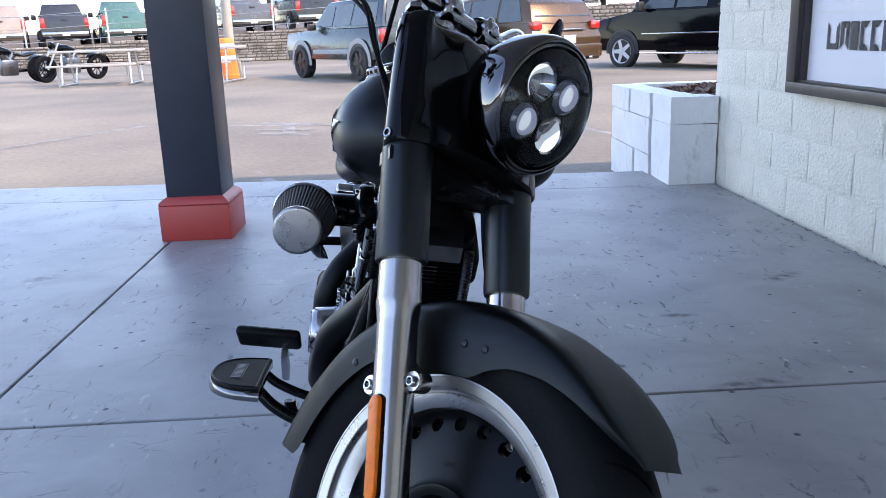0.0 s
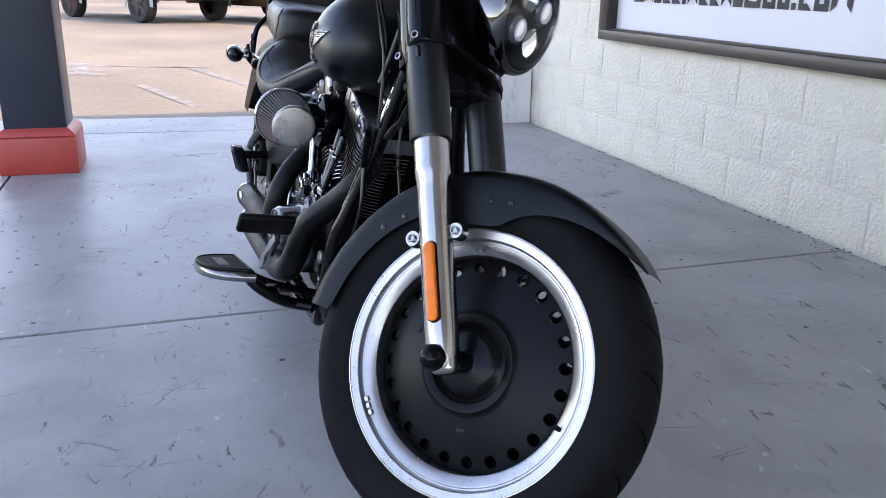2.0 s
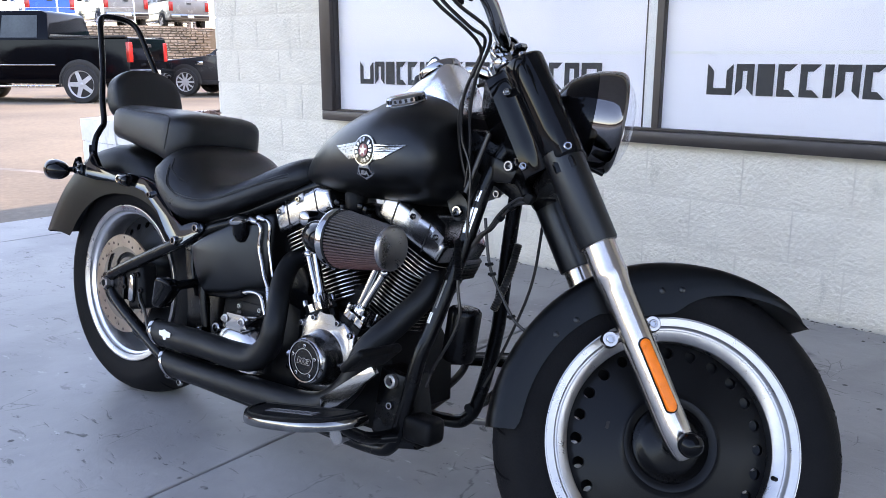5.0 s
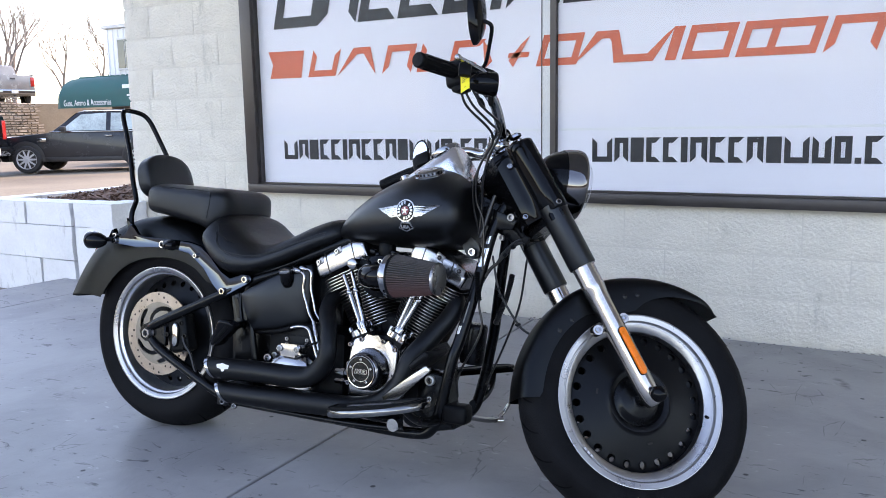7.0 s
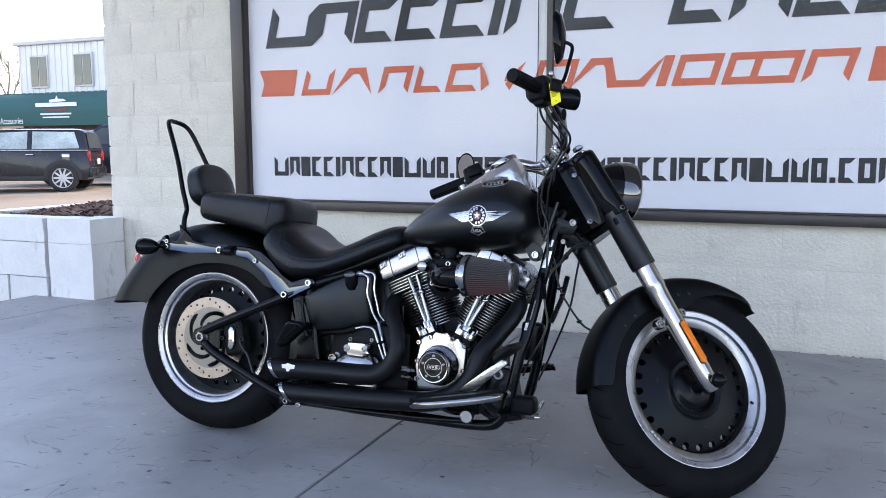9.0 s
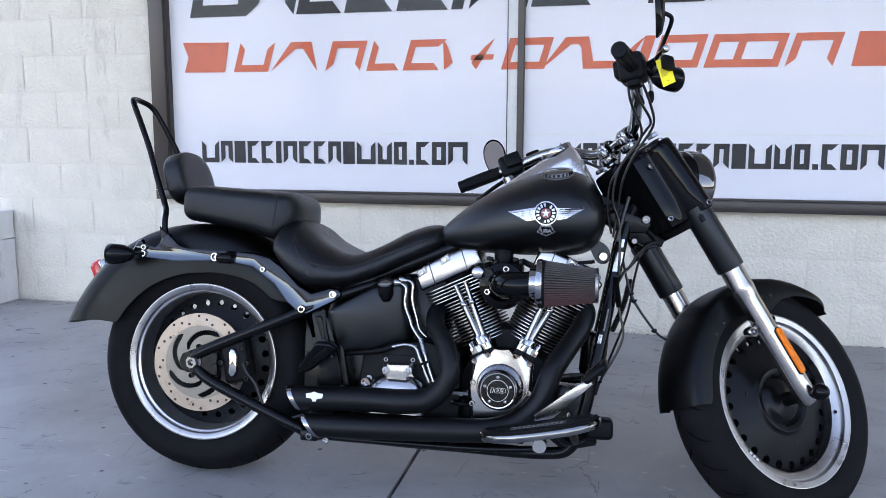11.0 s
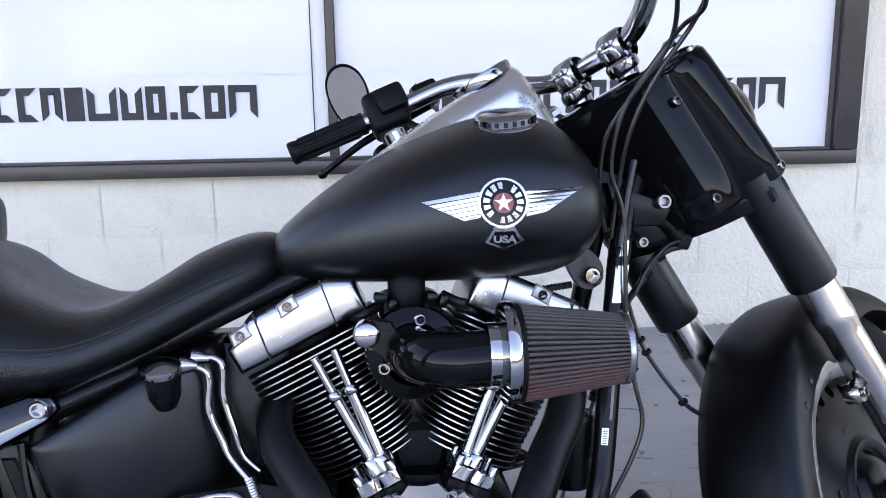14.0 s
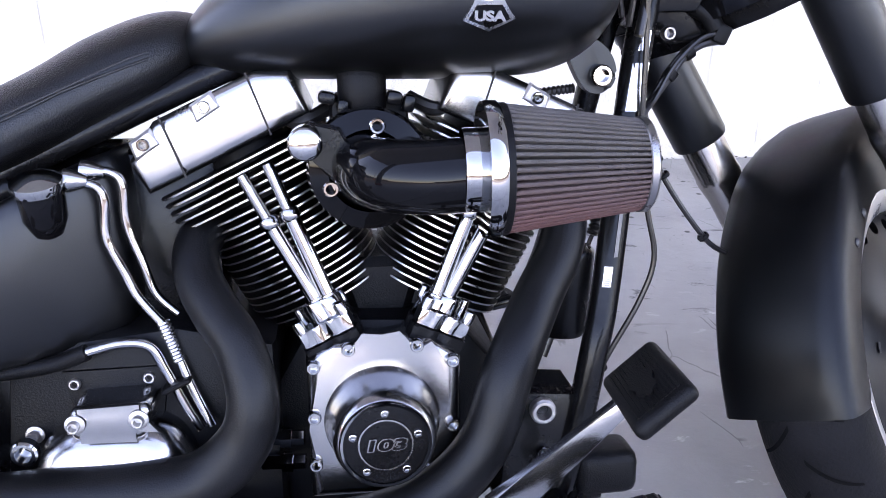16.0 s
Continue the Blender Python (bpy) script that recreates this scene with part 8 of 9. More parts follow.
def vehicle(label, at, heading, paint, spec, category="car", name="parked_car", group="parked cars", base=None):
    ang = math.atan2(heading[1], heading[0])
    z = ground_z(at[0], at[1]) if base is None else base
    # at: the rear wheel on the side that faces the porch
    ob = thing(name, label, category, Matrix.Translation((at[0], at[1], z)) @ Matrix.Rotation(ang, 4, "Z"), group)
    off = -spec["w"] / 2 if spec.get("near_left", True) else spec["w"] / 2
    sh = V(0, off, 0)
    bm = bmesh.new()
    flat_shape(bm, spec["body"], spec["w"] / 2, spec["w"] / 2 * 0.94, spec["belt"] - 0.25, 0.035)
    made = [part("body", bm, paint, ob)]
    if "cabin" in spec:
        bm = bmesh.new()
        flat_shape(bm, spec["cabin"], spec["w"] / 2 * 0.95, spec["w"] / 2 * 0.74, spec["belt"], 0.05)
        made.append(part("cabin", bm, spec.get("roof", paint), ob))
        zmax = max(z_ for _, z_ in spec["cabin"])
        cab = lambda z_: spec["w"] / 2 * (0.95 + (0.74 - 0.95) * (z_ - spec["belt"]) / (zmax - spec["belt"]))
        for win in spec["windows"]:
            side_plates("side_window", win, cab, spec.get("glass", CARGLASS), ob, spec.get("glass_label", "dark side window"))
        for x0, z0, x1, z1 in spec["screens"]:
            bm = bmesh.new()
            d = V(x1 - x0, 0, z1 - z0).normalized()
            nrm = V(d.z, 0, -d.x) * (1 if x0 > x1 else -1)
            if nrm.z < 0:
                nrm = -nrm
            y0, y1 = cab(z0) * 0.90, cab(z1) * 0.90
            bm.faces.new([bm.verts.new(V(x, y, z_) + nrm * 0.012) for x, y, z_ in ((x0, -y0, z0), (x0, y0, z0), (x1, y1, z1), (x1, -y1, z1))])
            part("windscreen", bm, CARGLASS, ob, smooth=0)
    wy = spec["w"] / 2 - 0.065
    for x in (0.0, spec["wb"]):
        arch(ob, x, spec["r"] * 1.12, spec["w"] / 2, spec.get("flare", TRIMBLACK), spec.get("flare_w", 0.05))
        for s in (-1, 1):
            car_wheel(ob, x, s * wy, spec["r"], spec.get("spokes", 5), spec.get("alloy", ALLOY))
    for nm, c, size, mate, lab in spec["bits"]:
        for s in ((-1, 1) if c[1] else (1,)):
            bm = bmesh.new()
            box(bm, (c[0], s * c[1], c[2]), size, None, min(size) * 0.25, 2)
            part(nm, bm, mate, ob, lab)
    # slide sideways so that the stated wheel stands at its place
    ob.matrix_world = ob.matrix_world @ Matrix.Translation(sh)
    return ob


JEEP = dict(w=1.74, wb=2.58, r=0.345, belt=1.05, spokes=5, alloy=TRIMBLACK, flare=FLAREGREY, flare_w=0.10,
            body=[(-0.82, 0.42), (3.30, 0.42), (3.36, 0.70), (3.32, 0.98), (2.10, 1.05), (-0.84, 1.05)],
            cabin=[(-0.84, 1.04), (2.12, 1.04), (1.55, 1.60), (-0.70, 1.62)],
            windows=[[(1.18, 1.10), (1.95, 1.10), (1.52, 1.52), (1.18, 1.52)], [(0.40, 1.10), (1.10, 1.10), (1.10, 1.52), (0.40, 1.52)], [(-0.60, 1.10), (0.32, 1.10), (0.32, 1.52), (-0.55, 1.52)]],
            screens=[(2.06, 1.10, 1.60, 1.56), (-0.83, 1.12, -0.72, 1.54)],
            bits=[("bumper", (-0.88, 0, 0.56), (0.12, 1.70, 0.16), FLAREGREY, "grey bumper"), ("bumper", (3.38, 0, 0.56), (0.12, 1.70, 0.16), FLAREGREY, "grey bumper"),
                  ("tail_lamp", (-0.82, 0.80, 0.88), (0.08, 0.14, 0.26), TAILRED, "red tail lamp"), ("head_lamp", (3.33, 0.62, 0.82), (0.06, 0.24, 0.16), HEADCLEAR, "clear head lamp"),
                  ("number_plate", (-0.86, 0, 0.85), (0.02, 0.30, 0.15), PLATE, "pale number plate"), ("door_mirror", (1.85, 0.95, 1.10), (0.10, 0.18, 0.14), TRIMBLACK, "black mirror"),
                  ("roof_rail", (0.4, 0.58, 1.65), (1.7, 0.04, 0.05), TRIMBLACK, "roof rail"), ("sill_trim", (1.2, 0.865, 0.58), (1.6, 0.03, 0.10), FLAREGREY, "grey sill trim")])
SUVB = dict(w=1.76, wb=2.78, r=0.37, belt=1.02, spokes=6,
            body=[(-0.84, 0.32), (3.70, 0.32), (3.78, 0.55), (3.65, 0.82), (2.75, 1.02), (-0.76, 1.05), (-0.88, 0.75)],
            cabin=[(-0.80, 1.01), (2.60, 1.00), (1.65, 1.54), (0.70, 1.61), (-0.30, 1.56), (-0.60, 1.40)],
            windows=[[(1.25, 1.05), (2.25, 1.05), (1.62, 1.46), (1.25, 1.50)], [(0.30, 1.05), (1.18, 1.05), (1.18, 1.50), (0.32, 1.52)], [(-0.48, 1.08), (0.23, 1.06), (0.25, 1.50), (-0.28, 1.46)]],
            screens=[(2.48, 1.05, 1.72, 1.50), (-0.73, 1.14, -0.40, 1.50)],
            bits=[("bumper", (-0.87, 0, 0.50), (0.14, 1.70, 0.26), None, ""), ("tail_lamp", (-0.79, 0.74, 0.98), (0.14, 0.24, 0.16), TAILRED, "red tail lamp"), ("head_lamp", (3.55, 0.70, 0.80), (0.24, 0.30, 0.16), HEADCLEAR, "clear head lamp"),
                  ("number_plate", (-0.925, 0, 0.72), (0.02, 0.30, 0.15), PLATE, "pale number plate"), ("door_mirror", (2.1, 0.95, 1.08), (0.10, 0.20, 0.14), None, ""), ("exhaust_tip", (-0.90, 0.55, 0.36), (0.10, 0.12, 0.07), CHROME, "chrome exhaust tip"), ("chrome_strip", (-0.855, 0, 0.90), (0.03, 0.9, 0.03), CHROME, "chrome strip")])
TRUCK = dict(w=1.96, wb=3.20, r=0.40, belt=1.32, spokes=5,
             body=[(-1.05, 0.42), (4.02, 0.42), (4.10, 0.75), (4.04, 1.14), (3.02, 1.30), (-1.07, 1.36), (-1.07, 0.55)],
             cabin=[(0.66, 1.30), (3.06, 1.29), (2.42, 1.86), (2.2, 1.92), (0.88, 1.92), (0.74, 1.86)],
             windows=[[(1.80, 1.36), (2.72, 1.36), (2.30, 1.82), (1.80, 1.82)], [(0.92, 1.36), (1.73, 1.36), (1.73, 1.82), (0.95, 1.82)]],
             screens=[(2.98, 1.36, 2.49, 1.81), (0.68, 1.38, 0.77, 1.80)],
             bits=[("bumper", (-1.14, 0, 0.60), (0.18, 1.86, 0.22), CHROME, "chrome bumper"), ("bumper", (4.12, 0, 0.62), (0.16, 1.92, 0.24), CHROME, "chrome bumper"), ("tail_lamp", (-1.05, 0.87, 1.06), (0.07, 0.19, 0.42), TAILRED, "red tail lamp"),
                   ("head_lamp", (4.00, 0.78, 1.00), (0.12, 0.34, 0.24), HEADCLEAR, "clear head lamp"), ("number_plate", (-1.235, 0, 0.60), (0.02, 0.30, 0.15), PLATE, "pale number plate"), ("door_mirror", (2.62, 1.09, 1.42), (0.12, 0.22, 0.22), TRIMBLACK, "black mirror"),
                   ("running_board", (1.6, 0.96, 0.36), (2.1, 0.16, 0.05), SATINCHROME, "metal running board"), ("side_strip", (1.6, 0.982, 0.80), (2.1, 0.012, 0.03), CHROME, "chrome side strip"), ("tailgate_handle", (-1.08, 0, 1.20), (0.03, 0.22, 0.07), TRIMBLACK, "tailgate handle"), ("tow_hitch", (-1.20, 0, 0.42), (0.18, 0.08, 0.07), TRIMBLACK, "tow hitch"),
                   ("load_bed_rim", (-0.2, 0.92, 1.375), (1.65, 0.10, 0.04), TRIMBLACK, "black bed rail")])
# pale base colour stands in for sky seen through and in the glass
PALEGLASS = mat("sky_pale_car_glass", (0.42, 0.49, 0.48), 0.06, var=0.45, scale=2.2, rvar=0.02)
MINI = dict(glass=PALEGLASS, glass_label="pale side window", w=1.68, wb=2.47, r=0.31, belt=0.90, spokes=10,
            body=[(-0.52, 0.26), (3.02, 0.26), (3.12, 0.45), (3.05, 0.72), (2.95, 0.80), (1.95, 0.90), (-0.50, 0.92), (-0.57, 0.55)],
            cabin=[(-0.55, 0.89), (1.98, 0.88), (1.35, 1.36), (0.90, 1.405), (-0.25, 1.40), (-0.45, 1.34)],
            windows=[[(0.72, 0.94), (1.72, 0.94), (1.28, 1.30), (0.72, 1.33)], [(-0.36, 0.96), (0.62, 0.94), (0.62, 1.33), (-0.24, 1.32)]],
            screens=[(1.88, 0.93, 1.40, 1.33), (-0.54, 0.96, -0.46, 1.32)],
            bits=[("bumper", (-0.57, 0, 0.42), (0.10, 1.60, 0.22), None, ""), ("tail_lamp", (-0.52, 0.70, 0.78), (0.10, 0.14, 0.24), TAILRED, "red tail lamp"), ("head_lamp", (2.92, 0.60, 0.70), (0.20, 0.24, 0.24), HEADCLEAR, "round head lamp"), ("belt_strip", (0.7, 0.815, 0.915), (2.5, 0.02, 0.025), CHROME, "chrome belt strip"), ("roof_strip", (0.42, 0.635, 1.375), (1.62, 0.02, 0.022), SATINCHROME, "silver roof strip"), ("sill_trim", (1.2, 0.842, 0.30), (1.9, 0.02, 0.10), TRIMBLACK, "black sill trim"),
                  ("number_plate", (-0.59, 0, 0.66), (0.02, 0.30, 0.13), PLATE, "pale number plate"), ("door_mirror", (1.62, 0.92, 0.98), (0.12, 0.16, 0.12), TRIMBLACK, "black mirror"), ("fuel_flap", (-0.08, 0.845, 0.76), (0.16, 0.012, 0.16), CHROME, "chrome fuel flap"), ("door_handle", (0.66, 0.845, 0.82), (0.16, 0.02, 0.03), CHROME, "chrome door handle"), ("side_scuttle", (2.12, 0.842, 0.74), (0.20, 0.012, 0.08), CHROME, "chrome side scuttle")])


def painted(spec, paint):
    d = dict(spec)
    d["bits"] = [(n, c, s, m or paint, l) for n, c, s, m, l in spec["bits"]]
    return d


P_JEEP = car_paint("grey_green_car_paint", (0.040, 0.052, 0.054))
P_SUV = car_paint("bronze_car_paint", (0.095, 0.055, 0.026), 0.5)
P_TRUCK = mat("black_car_paint", (0.0018, 0.0018, 0.003), 0.08, var=0.1, scale=3, rvar=0.03, spec=0.14)
P_MINI = car_paint("charcoal_car_paint", (0.024, 0.025, 0.029), 0.3)
P_SEDAN = car_paint("dark_blue_car_paint", (0.020, 0.026, 0.040), 0.3)
vehicle("grey-green boxy off-road wagon with grey flares", (-0.51, 16.85), (-0.55, 0.835), P_JEEP, painted(JEEP, P_JEEP), name="off_road_wagon")
vehicle("bronze brown crossover car", (2.33, 16.22), (-0.531, 0.847), P_SUV, painted(SUVB, P_SUV), name="crossover_car")
vehicle("black crew-cab pickup with chrome bumpers", (7.54, 17.58), (-0.586, 0.81), P_TRUCK, painted(TRUCK, P_TRUCK), "pickup truck", "pickup_truck")
vehicle("charcoal compact hatchback with silver multi-spoke wheels", (11.43, 15.57), (-0.569, 0.822), P_MINI, painted(MINI, P_MINI), name="compact_hatchback")
vehicle("dark blue car parked behind the hatchback", (14.48, 15.4), (-0.434, 0.90), P_SEDAN, painted(SUVB, P_SEDAN), name="dark_sedan")

# pickups for sale on the raised terrace
for k, (x, col, nm) in enumerate(((-21.5, (0.20, 0.19, 0.18), "grey"), (-18.9, (0.32, 0.24, 0.19), "tan"), (-16.2, (0.030, 0.030, 0.033), "black"), (-13.6, (0.06, 0.13, 0.11), "green"), (-11.0, (0.022, 0.024, 0.03), "black"), (-8.2, (0.08, 0.08, 0.085), "dark grey"), (-5.4, (0.02, 0.02, 0.022), "black"), (-2.6, (0.30, 0.30, 0.31), "silver"), (3.0, (0.06, 0.06, 0.065), "dark grey"), (6.5, (0.03, 0.03, 0.033), "black"), (10.2, (0.17, 0.165, 0.16), "silver"), (14.0, (0.012, 0.09, 0.42), "bright blue"), (17.4, (0.20, 0.19, 0.18), "silver"), (20.6, (0.23, 0.22, 0.21), "silver"))):
    p = car_paint("terrace_paint", col)
    vehicle(nm + " pickup truck parked on the terrace", (x + 0.65, 37.2), (-0.42, 0.907) if x < 5 else (0.22, 0.975), p, painted(TRUCK, p), "pickup truck", "pickup_truck", "terrace pickups", base=terrace_z(x))

# dry stone retaining wall and the fence on top of it
STONE = mat("brown_field_stone", (0.20, 0.165, 0.13), 0.85, var=0.35, scale=2.0, bump=0.6, bscale=30, tint=(0.30, 0.26, 0.22), grain=2)
STONEBED = mat("stone_wall_core", (0.15, 0.125, 0.10), 0.9, var=0.3, scale=3)
bm = bmesh.new()
xs = [-40 + 2 * i for i in range(31)]
lo = [[V(x, 33.0, -0.6), V(x, 33.4, -0.6), V(x, 33.4, terrace_z(x) + 0.04), V(x, 33.0, terrace_z(x) + 0.04)] for x in xs]
rings(bm, lo)
ret = single("retaining_wall", bm, STONEBED, "brown dry stone retaining wall", "wall", kind="structure", smooth=0)
bm = bmesh.new()
rnd = random.Random(77)
x = -30.0
z = -0.1
row = 0
while z < 2.25:
    h = rnd.uniform(0.09, 0.15)
    x = -30 + rnd.uniform(0, 0.3)
    while x < 21:
        w = rnd.uniform(0.16, 0.42)
        if z + h * 0.7 < terrace_z(x) + 0.08:
            d = rnd.uniform(0.02, 0.07)
            top = min(z + h - 0.015, terrace_z(x) + 0.09)
            q = []
            for yy, g in ((33.02, 0.0), (33.0 - d, 0.018)):
                q.append([V(x + g + rnd.uniform(0, 0.03), yy, z + g), V(x + w - 0.02 - g, yy, z + g + rnd.uniform(0, 0.02)), V(x + w - 0.02 - g, yy, top - g), V(x + g, yy, top - g - rnd.uniform(0, 0.02))])
            rings(bm, q)
        x += w
    z += h
ob = part("stones", bm, STONE, ret, "", 0)
ob["kind"] = "stuff"
STEEL = mat("galvanised_steel", (0.55, 0.56, 0.57), 0.4, 0.8, var=0.1, scale=10)
for k in range(14):
    x = -24 + k * 3.2
    bm = bmesh.new()
    rod(bm, (x, 33.2, terrace_z(x)), (x, 33.2, terrace_z(x) + 1.35), 0.035, 10)
    post = single("fence_post", bm, STEEL, "white steel fence post on the stone wall", "fence post", "fence posts")
for k in range(3):
    bm = bmesh.new()
    tube(bm, [(-24 + i * 3.2, 33.2, terrace_z(-24 + i * 3.2) + 0.25 + 0.5 * k) for i in range(14)], 0.010, 6, 1)
    single("fence_wire", bm, STEEL, "thin steel fence wire between posts", "fence wire", "fence wires")

# picnic tables, drums, lamp pole, two parked motorcycles
TABLE = mat("pale_plastic_table", (0.38, 0.36, 0.325), 0.6, var=0.08, scale=5)


def picnic_table(x, y, turn):
    z = ground_z(x, y)
    ob = thing("picnic_table", "pale folding picnic table with two benches", "picnic table", Matrix.Translation((x, y, z)) @ Matrix.Rotation(radians(turn), 4, "Z"), "picnic tables")
    bm = bmesh.new()
    box(bm, (0, 0, 0.735), (1.85, 0.75, 0.05), None, 0.015, 2)
    part("tabletop", bm, TABLE, ob)
    for s in (-1, 1):
        bm = bmesh.new()
        box(bm, (0, s * 0.72, 0.44), (1.80, 0.26, 0.045), None, 0.012, 2)
        part("bench", bm, TABLE, ob)
    for s in (-1, 1):
        bm = bmesh.new()
        tube(bm, [(s * 0.70, -0.72, 0.43), (s * 0.72, -0.66, 0.03), (s * 0.72, 0.66, 0.03), (s * 0.70, 0.72, 0.43)], 0.022, 8, 1)
        tube(bm, [(s * 0.70, -0.30, 0.72), (s * 0.72, -0.45, 0.03)], 0.022, 8, 1)
        tube(bm, [(s * 0.70, 0.30, 0.72), (s * 0.72, 0.45, 0.03)], 0.022, 8, 1)
        part("leg_frame", bm, STEEL, ob, "grey tube leg frame")


picnic_table(-6.34, 18.73, 6)
picnic_table(-4.05, 18.39, -8)
DRUM = mat("orange_drum_plastic", (0.75, 0.20, 0.03), 0.55, var=0.1, scale=4)


def drum(x, y):
    z = ground_z(x, y)
    ob = thing("traffic_drum", "orange traffic drum with white bands", "traffic drum", pose(x, y, z), "traffic drums")
    bm = bmesh.new()
    lathe(bm, [(0.30, 0.0), (0.30, 0.08), (0.25, 0.10), (0.24, 0.35), (0.225, 0.36), (0.22, 0.62), (0.205, 0.63), (0.20, 0.88), (0.17, 0.92), (0, 0.93)], (0, 0, 0), V(0, 0, 1), 28)
    part("barrel", bm, DRUM, ob)
    for z0, r in ((0.40, 0.2265), (0.68, 0.2075)):
        bm = bmesh.new()
        lathe(bm, [(r, z0), (r, z0 + 0.12)], (0, 0, 0), V(0, 0, 1), 28)
        part("band", bm, WHITEMARK, ob, "white reflective band")


drum(-4.30, 19.79)
drum(-3.84, 19.98)
drum(8.99, 20.44)
bm = bmesh.new()
rod(bm, (-4.45, 23.3, -0.1), (-4.45, 23.3, 7.0), 0.14, 14, 0.10)
lathe(bm, [(0.26, 0), (0.26, 0.5), (0.2, 0.55)], (-4.45, 23.3, -0.1), V(0, 0, 1), 20, cap=True)
single("lamp_pole", bm, mat("tan_pole_paint", (0.34, 0.29, 0.23), 0.6, var=0.1, scale=3), "tan parking lot lamp pole", "lamp pole")


def parked_bike(x, y, turn):
    z = ground_z(x, y)
    ob = thing("parked_motorcycle", "black parked motorcycle on its stand", "motorcycle", Matrix.Translation((x, y, z)) @ Matrix.Rotation(radians(turn), 4, "Z") @ Matrix.Rotation(radians(-7), 4, "X"), "parked motorcycles")
    for wx in (0.0, 1.55):
        bm = bmesh.new()
        lathe(bm, [(0.22, -0.055), (0.29, -0.06), (0.32, -0.03), (0.32, 0.03), (0.29, 0.06), (0.22, 0.055)], (wx, 0, 0.32), V(0, 1, 0), 32, wrap=True)
        w = part("wheel", bm, RUBBER, ob)
        bm = bmesh.new()
        for k in range(9):
            a = 2 * math.pi * k / 9
            rod(bm, (wx, 0, 0.32), (wx + 0.22 * math.cos(a), 0, 0.32 + 0.22 * math.sin(a)), 0.012, 6)
        lathe(bm, [(0.05, -0.06), (0.05, 0.06)], (wx, 0, 0.32), V(0, 1, 0), 14, cap=True)
        part("rim", bm, SATIN, w)
    for s in (-1, 1):
        bm = bmesh.new()
        rod(bm, (1.55, s * 0.10, 0.32), (1.22, s * 0.10, 0.95), 0.026, 12)
        part("fork_leg", bm, CAST, ob, "grey fork leg")
    bm = bmesh.new()
    pillow(bm, [(0.70, 0.72, 0.78, 0.05), (0.78, 0.70, 0.84, 0.12), (0.95, 0.70, 0.90, 0.15), (1.10, 0.72, 0.90, 0.13), (1.20, 0.76, 0.86, 0.06)], 20)
    part("fuel_tank", bm, GLOSS, ob)
    bm = bmesh.new()
    pillow(bm, [(0.10, 0.72, 0.76, 0.06), (0.22, 0.68, 0.76, 0.14), (0.45, 0.64, 0.72, 0.15), (0.68, 0.68, 0.78, 0.10), (0.74, 0.70, 0.76, 0.05)], 20)
    part("seat", bm, LEATHER, ob)
    bm = bmesh.new()
    box(bm, (0.80, 0, 0.40), (0.42, 0.26, 0.40), None, 0.05, 2)
    for s in (-1, 1):
        rod(bm, (0.80, 0, 0.5), (0.80 + s * 0.14, 0, 0.74), 0.09, 12)
    part("engine", bm, NUTSTEEL, ob, "dark grey engine")
    bm = bmesh.new()
    tube(bm, [(1.02, -0.13, 0.42), (0.85, -0.15, 0.26), (0.4, -0.16, 0.28), (-0.05, -0.16, 0.30)], 0.038, 12)
    part("exhaust", bm, SATIN, ob)
    bm = bmesh.new()
    tube(bm, [(1.02, -0.38, 1.04), (1.14, -0.25, 1.06), (1.20, 0, 1.02), (1.14, 0.25, 1.06), (1.02, 0.38, 1.04)], 0.015, 10)
    part("handlebar", bm, SATIN, ob)
    bm = bmesh.new()
    lathe(bm, [(0, -0.10), (0.06, -0.08), (0.085, 0), (0.08, 0.02), (0, 0.025)], (1.36, 0, 0.88), V(1, 0, 0), 20)
    part("headlamp", bm, GLOSS, ob)
    bm = bmesh.new()
    loops = [[V(0.36 * math.cos(a), y, 0.32 + 0.36 * math.sin(a)) for y in (-0.09, -0.06, 0.06, 0.09)] for a in np.linspace(0.7, 2.9, 12)]
    rings(bm, loops, closed=False, cap=False)
    part("rear_fender", bm, GLOSS, ob)


parked_bike(-7.68, 22.06, 241)
parked_bike(-8.89, 21.48, 232)

# the metal-sided shop next door with its green awning
SIDING = mat("pale_metal_siding", (0.60, 0.62, 0.64), 0.45, 0.1, var=0.05, scale=2)
TRIMDARK = mat("roof_trim", (0.50, 0.51, 0.52), 0.5, var=0.06, scale=2)
AWNING = mat("green_awning_canvas", (0.010, 0.085, 0.080), 0.7, var=0.12, scale=3, bump=0.2, bscale=90)
OLDBRICK = mat("brown_shop_brick", (0.24, 0.17, 0.13), 0.85, var=0.25, scale=6, bump=0.3, bscale=40)
shop = thing("neighbour_shop", "pale metal-sided two-storey shop with a green awning", "building", pose(20.8, -0.27, -0.4))
bm = bmesh.new()
box(bm, (4.0, 20.1, 2.2), (8.0, 16.2, 4.4))
box(bm, (4.0, 20.1, 4.85), (8.0, 16.2, 0.9), None)
part("wall", bm, OLDBRICK, shop, "brown lower shop wall", 0)
bm = bmesh.new()
y = 12.0
k = 0
loops = []
while y < 28.1:
    for dy, dx in ((0.0, -0.02), (0.20, -0.02), (0.22, -0.05), (0.27, -0.05), (0.29, -0.02)):
        loops.append([V(dx, y + dy, 3.2), V(dx, y + dy, 5.34)])
    y += 0.30
rings(bm, loops, closed=False, cap=False)
part("siding", bm, SIDING, shop, "ribbed pale metal siding", 0)
bm = bmesh.new()
box(bm, (3.95, 20.1, 5.38), (8.2, 16.5, 0.14), None, 0.02)
part("roof", bm, TRIMDARK, shop, "roof edge trim")
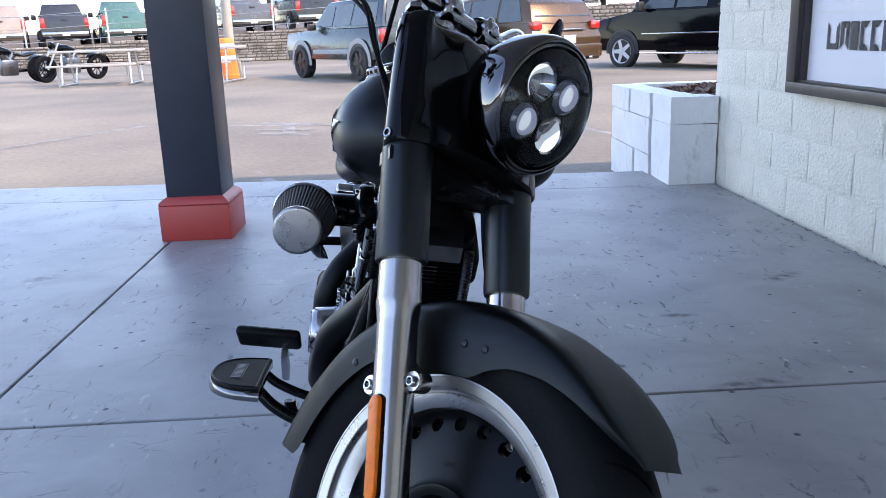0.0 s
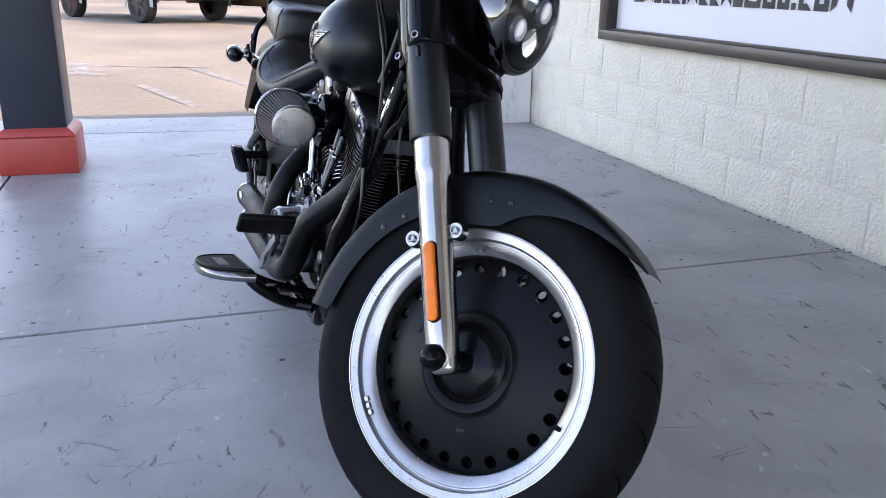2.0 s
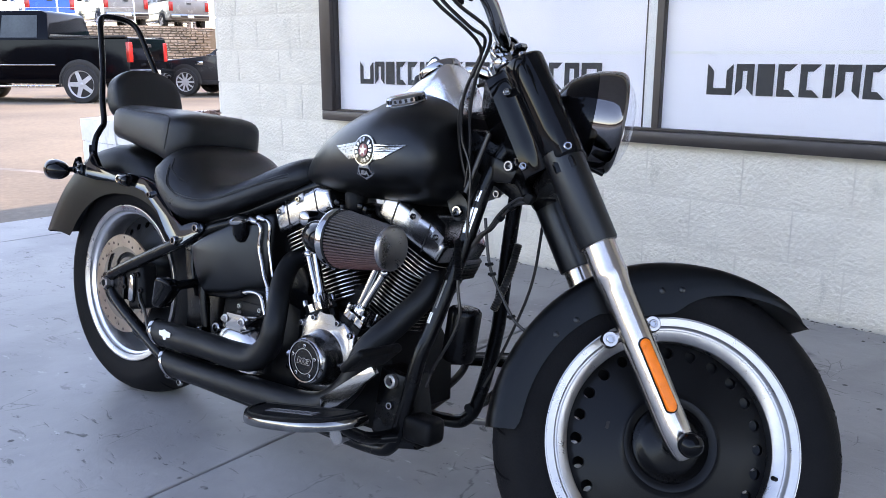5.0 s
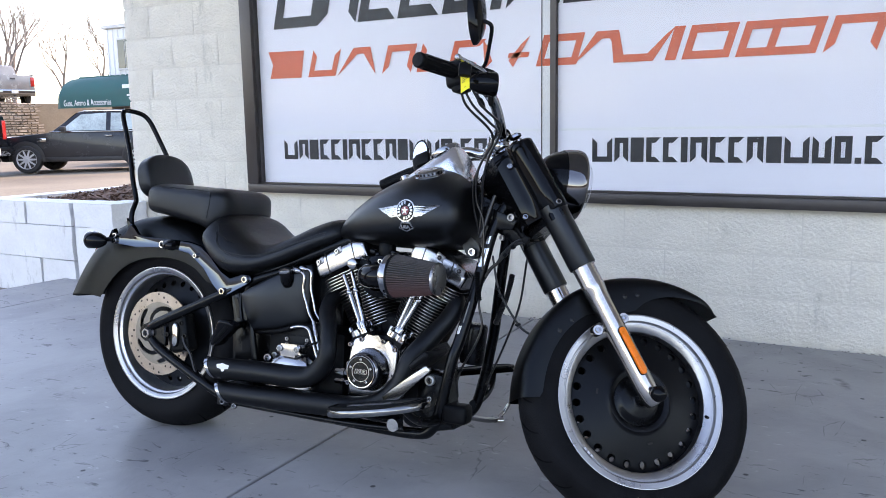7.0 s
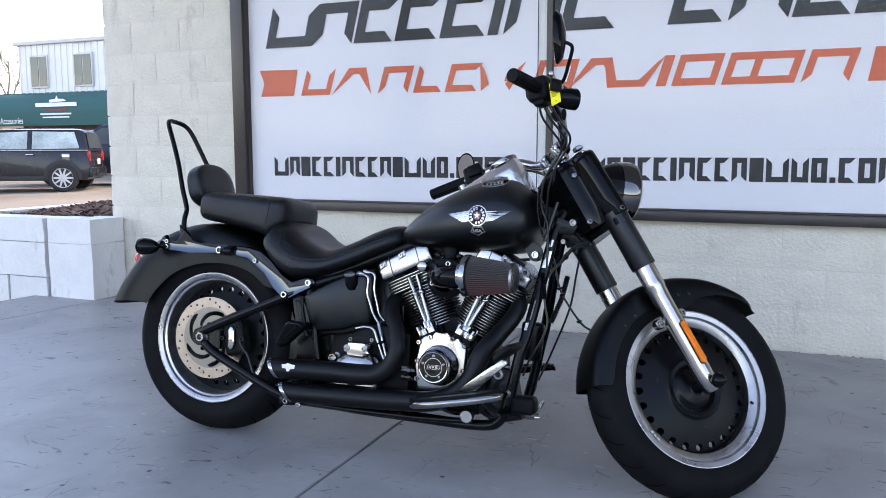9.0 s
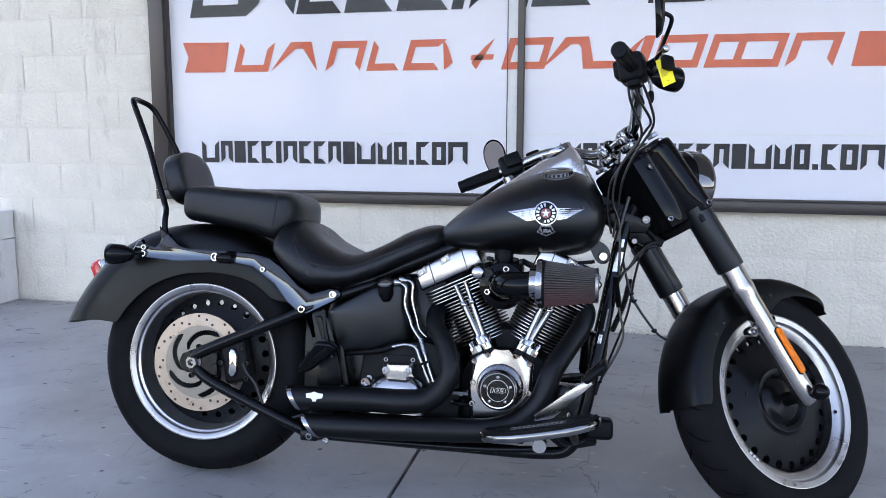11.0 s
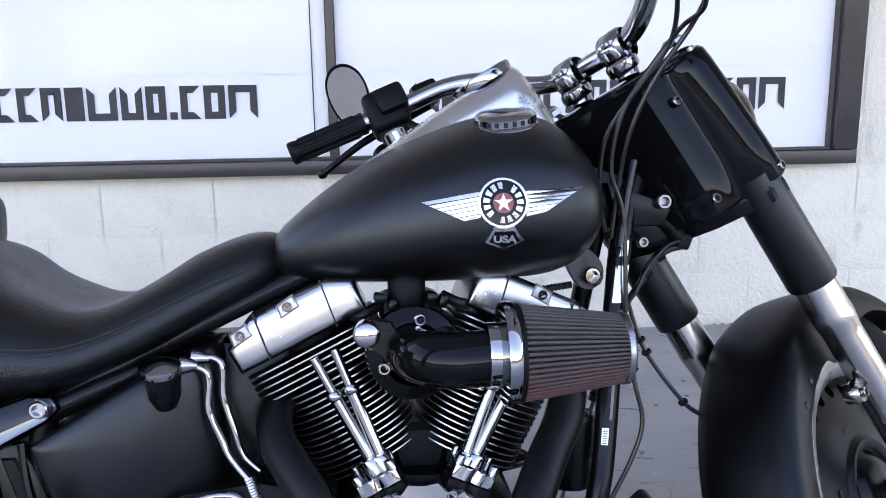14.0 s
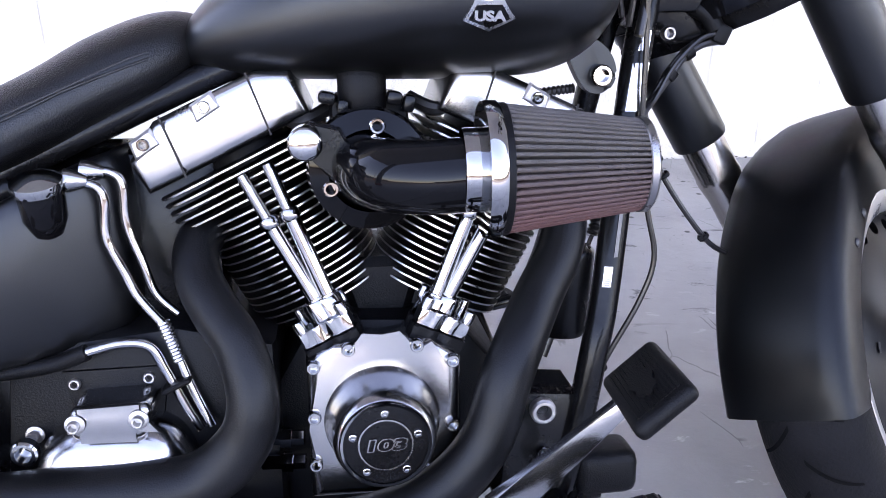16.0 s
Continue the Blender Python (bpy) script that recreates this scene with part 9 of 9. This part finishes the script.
for y in (24.9, 27.1):
    bm = bmesh.new()
    box(bm, (-0.06, y, 4.32), (0.08, 0.92, 1.22), None, 0.01)
    w = part("window", bm, TRIMDARK, shop, "framed upper window")
    for dy in (-0.21, 0.21):
        bm = bmesh.new()
        box(bm, (-0.105, y + dy, 4.32), (0.012, 0.38, 1.08))
        part("pane", bm, CARGLASS, w, smooth=0)
# the awning: a quarter-round canvas with ribs
bm = bmesh.new()
loops = []
ny = 24
for i in range(ny + 1):
    y = 13.0 + (30.7 - 13.0) * i / ny
    sag = 1.0 if i % 3 == 0 else 0.975
    endk = 1.0 if i < ny else 0.55
    loop = [V(-0.04, y, 3.55 - (0.0 if i < ny else 0.35))]
    for a in np.linspace(math.pi / 2, math.pi, 9):
        loop.append(V(-0.06 + 1.0 * sag * endk * math.cos(a), y - (0.0 if i < ny else 0.05), 2.70 + 0.80 * sag * endk * math.sin(a)))
    loop.append(V(-0.06 - 1.0 * sag * endk, y, 2.28))
    loops.append(loop)
rings(bm, loops, closed=False, cap=False)
bm.faces.new([v for v in (bm.verts.new(p) for p in loops[-1])])
awn = part("awning", bm, AWNING, shop, "dark green canvas awning", 30)
ROTA = Matrix(((0, 0, -1, 0), (-1, 0, 0, 0), (0, 1, 0, 0), (0, 0, 0, 1)))
lettering("awning_text", "Guns, Ammo & Accessories", 0.34, 0.004, Matrix.Translation((-1.075, 28.3, 2.46)) @ ROTA, WHITEMARK, awn, 0.72)
for v0, v1, w, mate in ((2.95, 3.09, 2.0, WHITEMARK), (2.80, 2.88, 1.1, REDMARK), (2.66, 2.72, 1.5, WHITEMARK), (2.55, 2.60, 1.3, WHITEMARK)):
    bm = bmesh.new()
    m = Matrix.Translation((-1.045 if v0 < 2.75 else -1.02, 25.3, 0)) @ ROTA
    slab(bm, [(-w / 2, v0), (w / 2, v0), (w / 2, v1), (-w / 2, v1)], 0.0, 0.01, m)
    part("sign_bar", bm, mate, awn, smooth=0)
bm = bmesh.new()
slab(bm, [(-0.35, 3.10), (0.45, 3.14), (0.30, 3.22), (0.05, 3.22), (0.0, 3.34), (-0.1, 3.22), (-0.4, 3.2)], 0.0, 0.01, Matrix.Translation((-0.96, 25.3, 0)) @ ROTA)
part("sign_emblem", bm, WHITEMARK, awn, "pale sign emblem", 0)
for y, mate in ((24.6, TRIMBLACK), (23.2, REDMARK), (21.8, TRIMBLACK)):
    bm = bmesh.new()
    box(bm, (-0.03, y, 1.05), (0.06, 0.95, 2.1), None, 0.01)
    part("door", bm, mate, shop, "shop door")

# bare winter trees beyond the terrace
BARK = mat("grey_bark", (0.16, 0.135, 0.12), 0.9, var=0.25, scale=6, bump=0.5, bscale=30)


def bare_tree(x, y, z, height, seed):
    rnd = random.Random(seed)
    ob = thing("bare_tree", "leafless grey winter tree with fine twigs", "tree", pose(x, y, z), "winter trees")
    trunk, crown = bmesh.new(), bmesh.new()

    def limb(p, d, length, r, depth):
        bend = V(rnd.uniform(-0.15, 0.15), rnd.uniform(-0.15, 0.15), 0.12)
        mid = p + d * length * 0.5
        d2 = (d + bend).normalized()
        end = mid + d2 * length * 0.5
        tube(trunk if depth < 2 else crown, [p, mid, end], [r, r * 0.82, r * 0.62], 6 if depth < 3 else 4, 1, cap=False)
        if depth >= 5:
            return
        for _ in range(3 if depth < 4 else 3):
            a = rnd.uniform(0, 2 * math.pi)
            spread = rnd.uniform(0.35, 0.75)
            side = V(math.cos(a), math.sin(a), 0)
            nd = (d2 + side * spread + V(0, 0, 0.15)).normalized()
            start = p.lerp(end, rnd.uniform(0.55, 1.0))
            limb(start, nd, length * rnd.uniform(0.55, 0.75), max(r * 0.54, 0.011), depth + 1)

    limb(V(0, 0, 0), V(rnd.uniform(-0.05, 0.05), rnd.uniform(-0.05, 0.05), 1), height * 0.36, height * 0.016, 0)
    part("trunk", trunk, BARK, ob, "", 60)
    part("crown", crown, BARK, ob, "bare branches and twigs", 60)


for k, (x, y, h) in enumerate(((26.5, 50.0, 7.5), (27.8, 53.0, 6.5), (30.9, 50.0, 11.0), (32.2, 51.5, 10.5), (34.8, 50.0, 8.5), (22.0, 52.0, 8.0), (38.5, 50.0, 9.0), (8.0, 58.0, 9.0))):
    bare_tree(x, y, 1.8, h, 100 + k)



# wooded rise all round; its higher unseen part is added to block low sky
WOODS = mat("far_bare_woods", (0.075, 0.062, 0.055), 0.95, var=0.4, scale=0.12, tint=(0.11, 0.10, 0.095), grain=3)
bm = bmesh.new()
loops = []
for i in range(241):
    a = 2 * math.pi * i / 240
    h = 9.0 + 3.0 * noise.noise(V(math.cos(a) * 4, math.sin(a) * 4, 1.0)) + 1.6 * noise.noise(V(math.cos(a) * 25, math.sin(a) * 25, 2.0))
    c, s = math.cos(a), math.sin(a)
    h *= 1.0 if s < 0.3 else 0.35
    loops.append([V(150 * c, 150 * s, -1), V(150 * c, 150 * s, h * 0.8), V(153 * c, 153 * s, h)])
rings(bm, loops, closed=False, cap=False)
single("backdrop_woods", bm, WOODS, "distant band of bare winter woods, with an added unseen part", "woods", kind="structure", smooth=0)
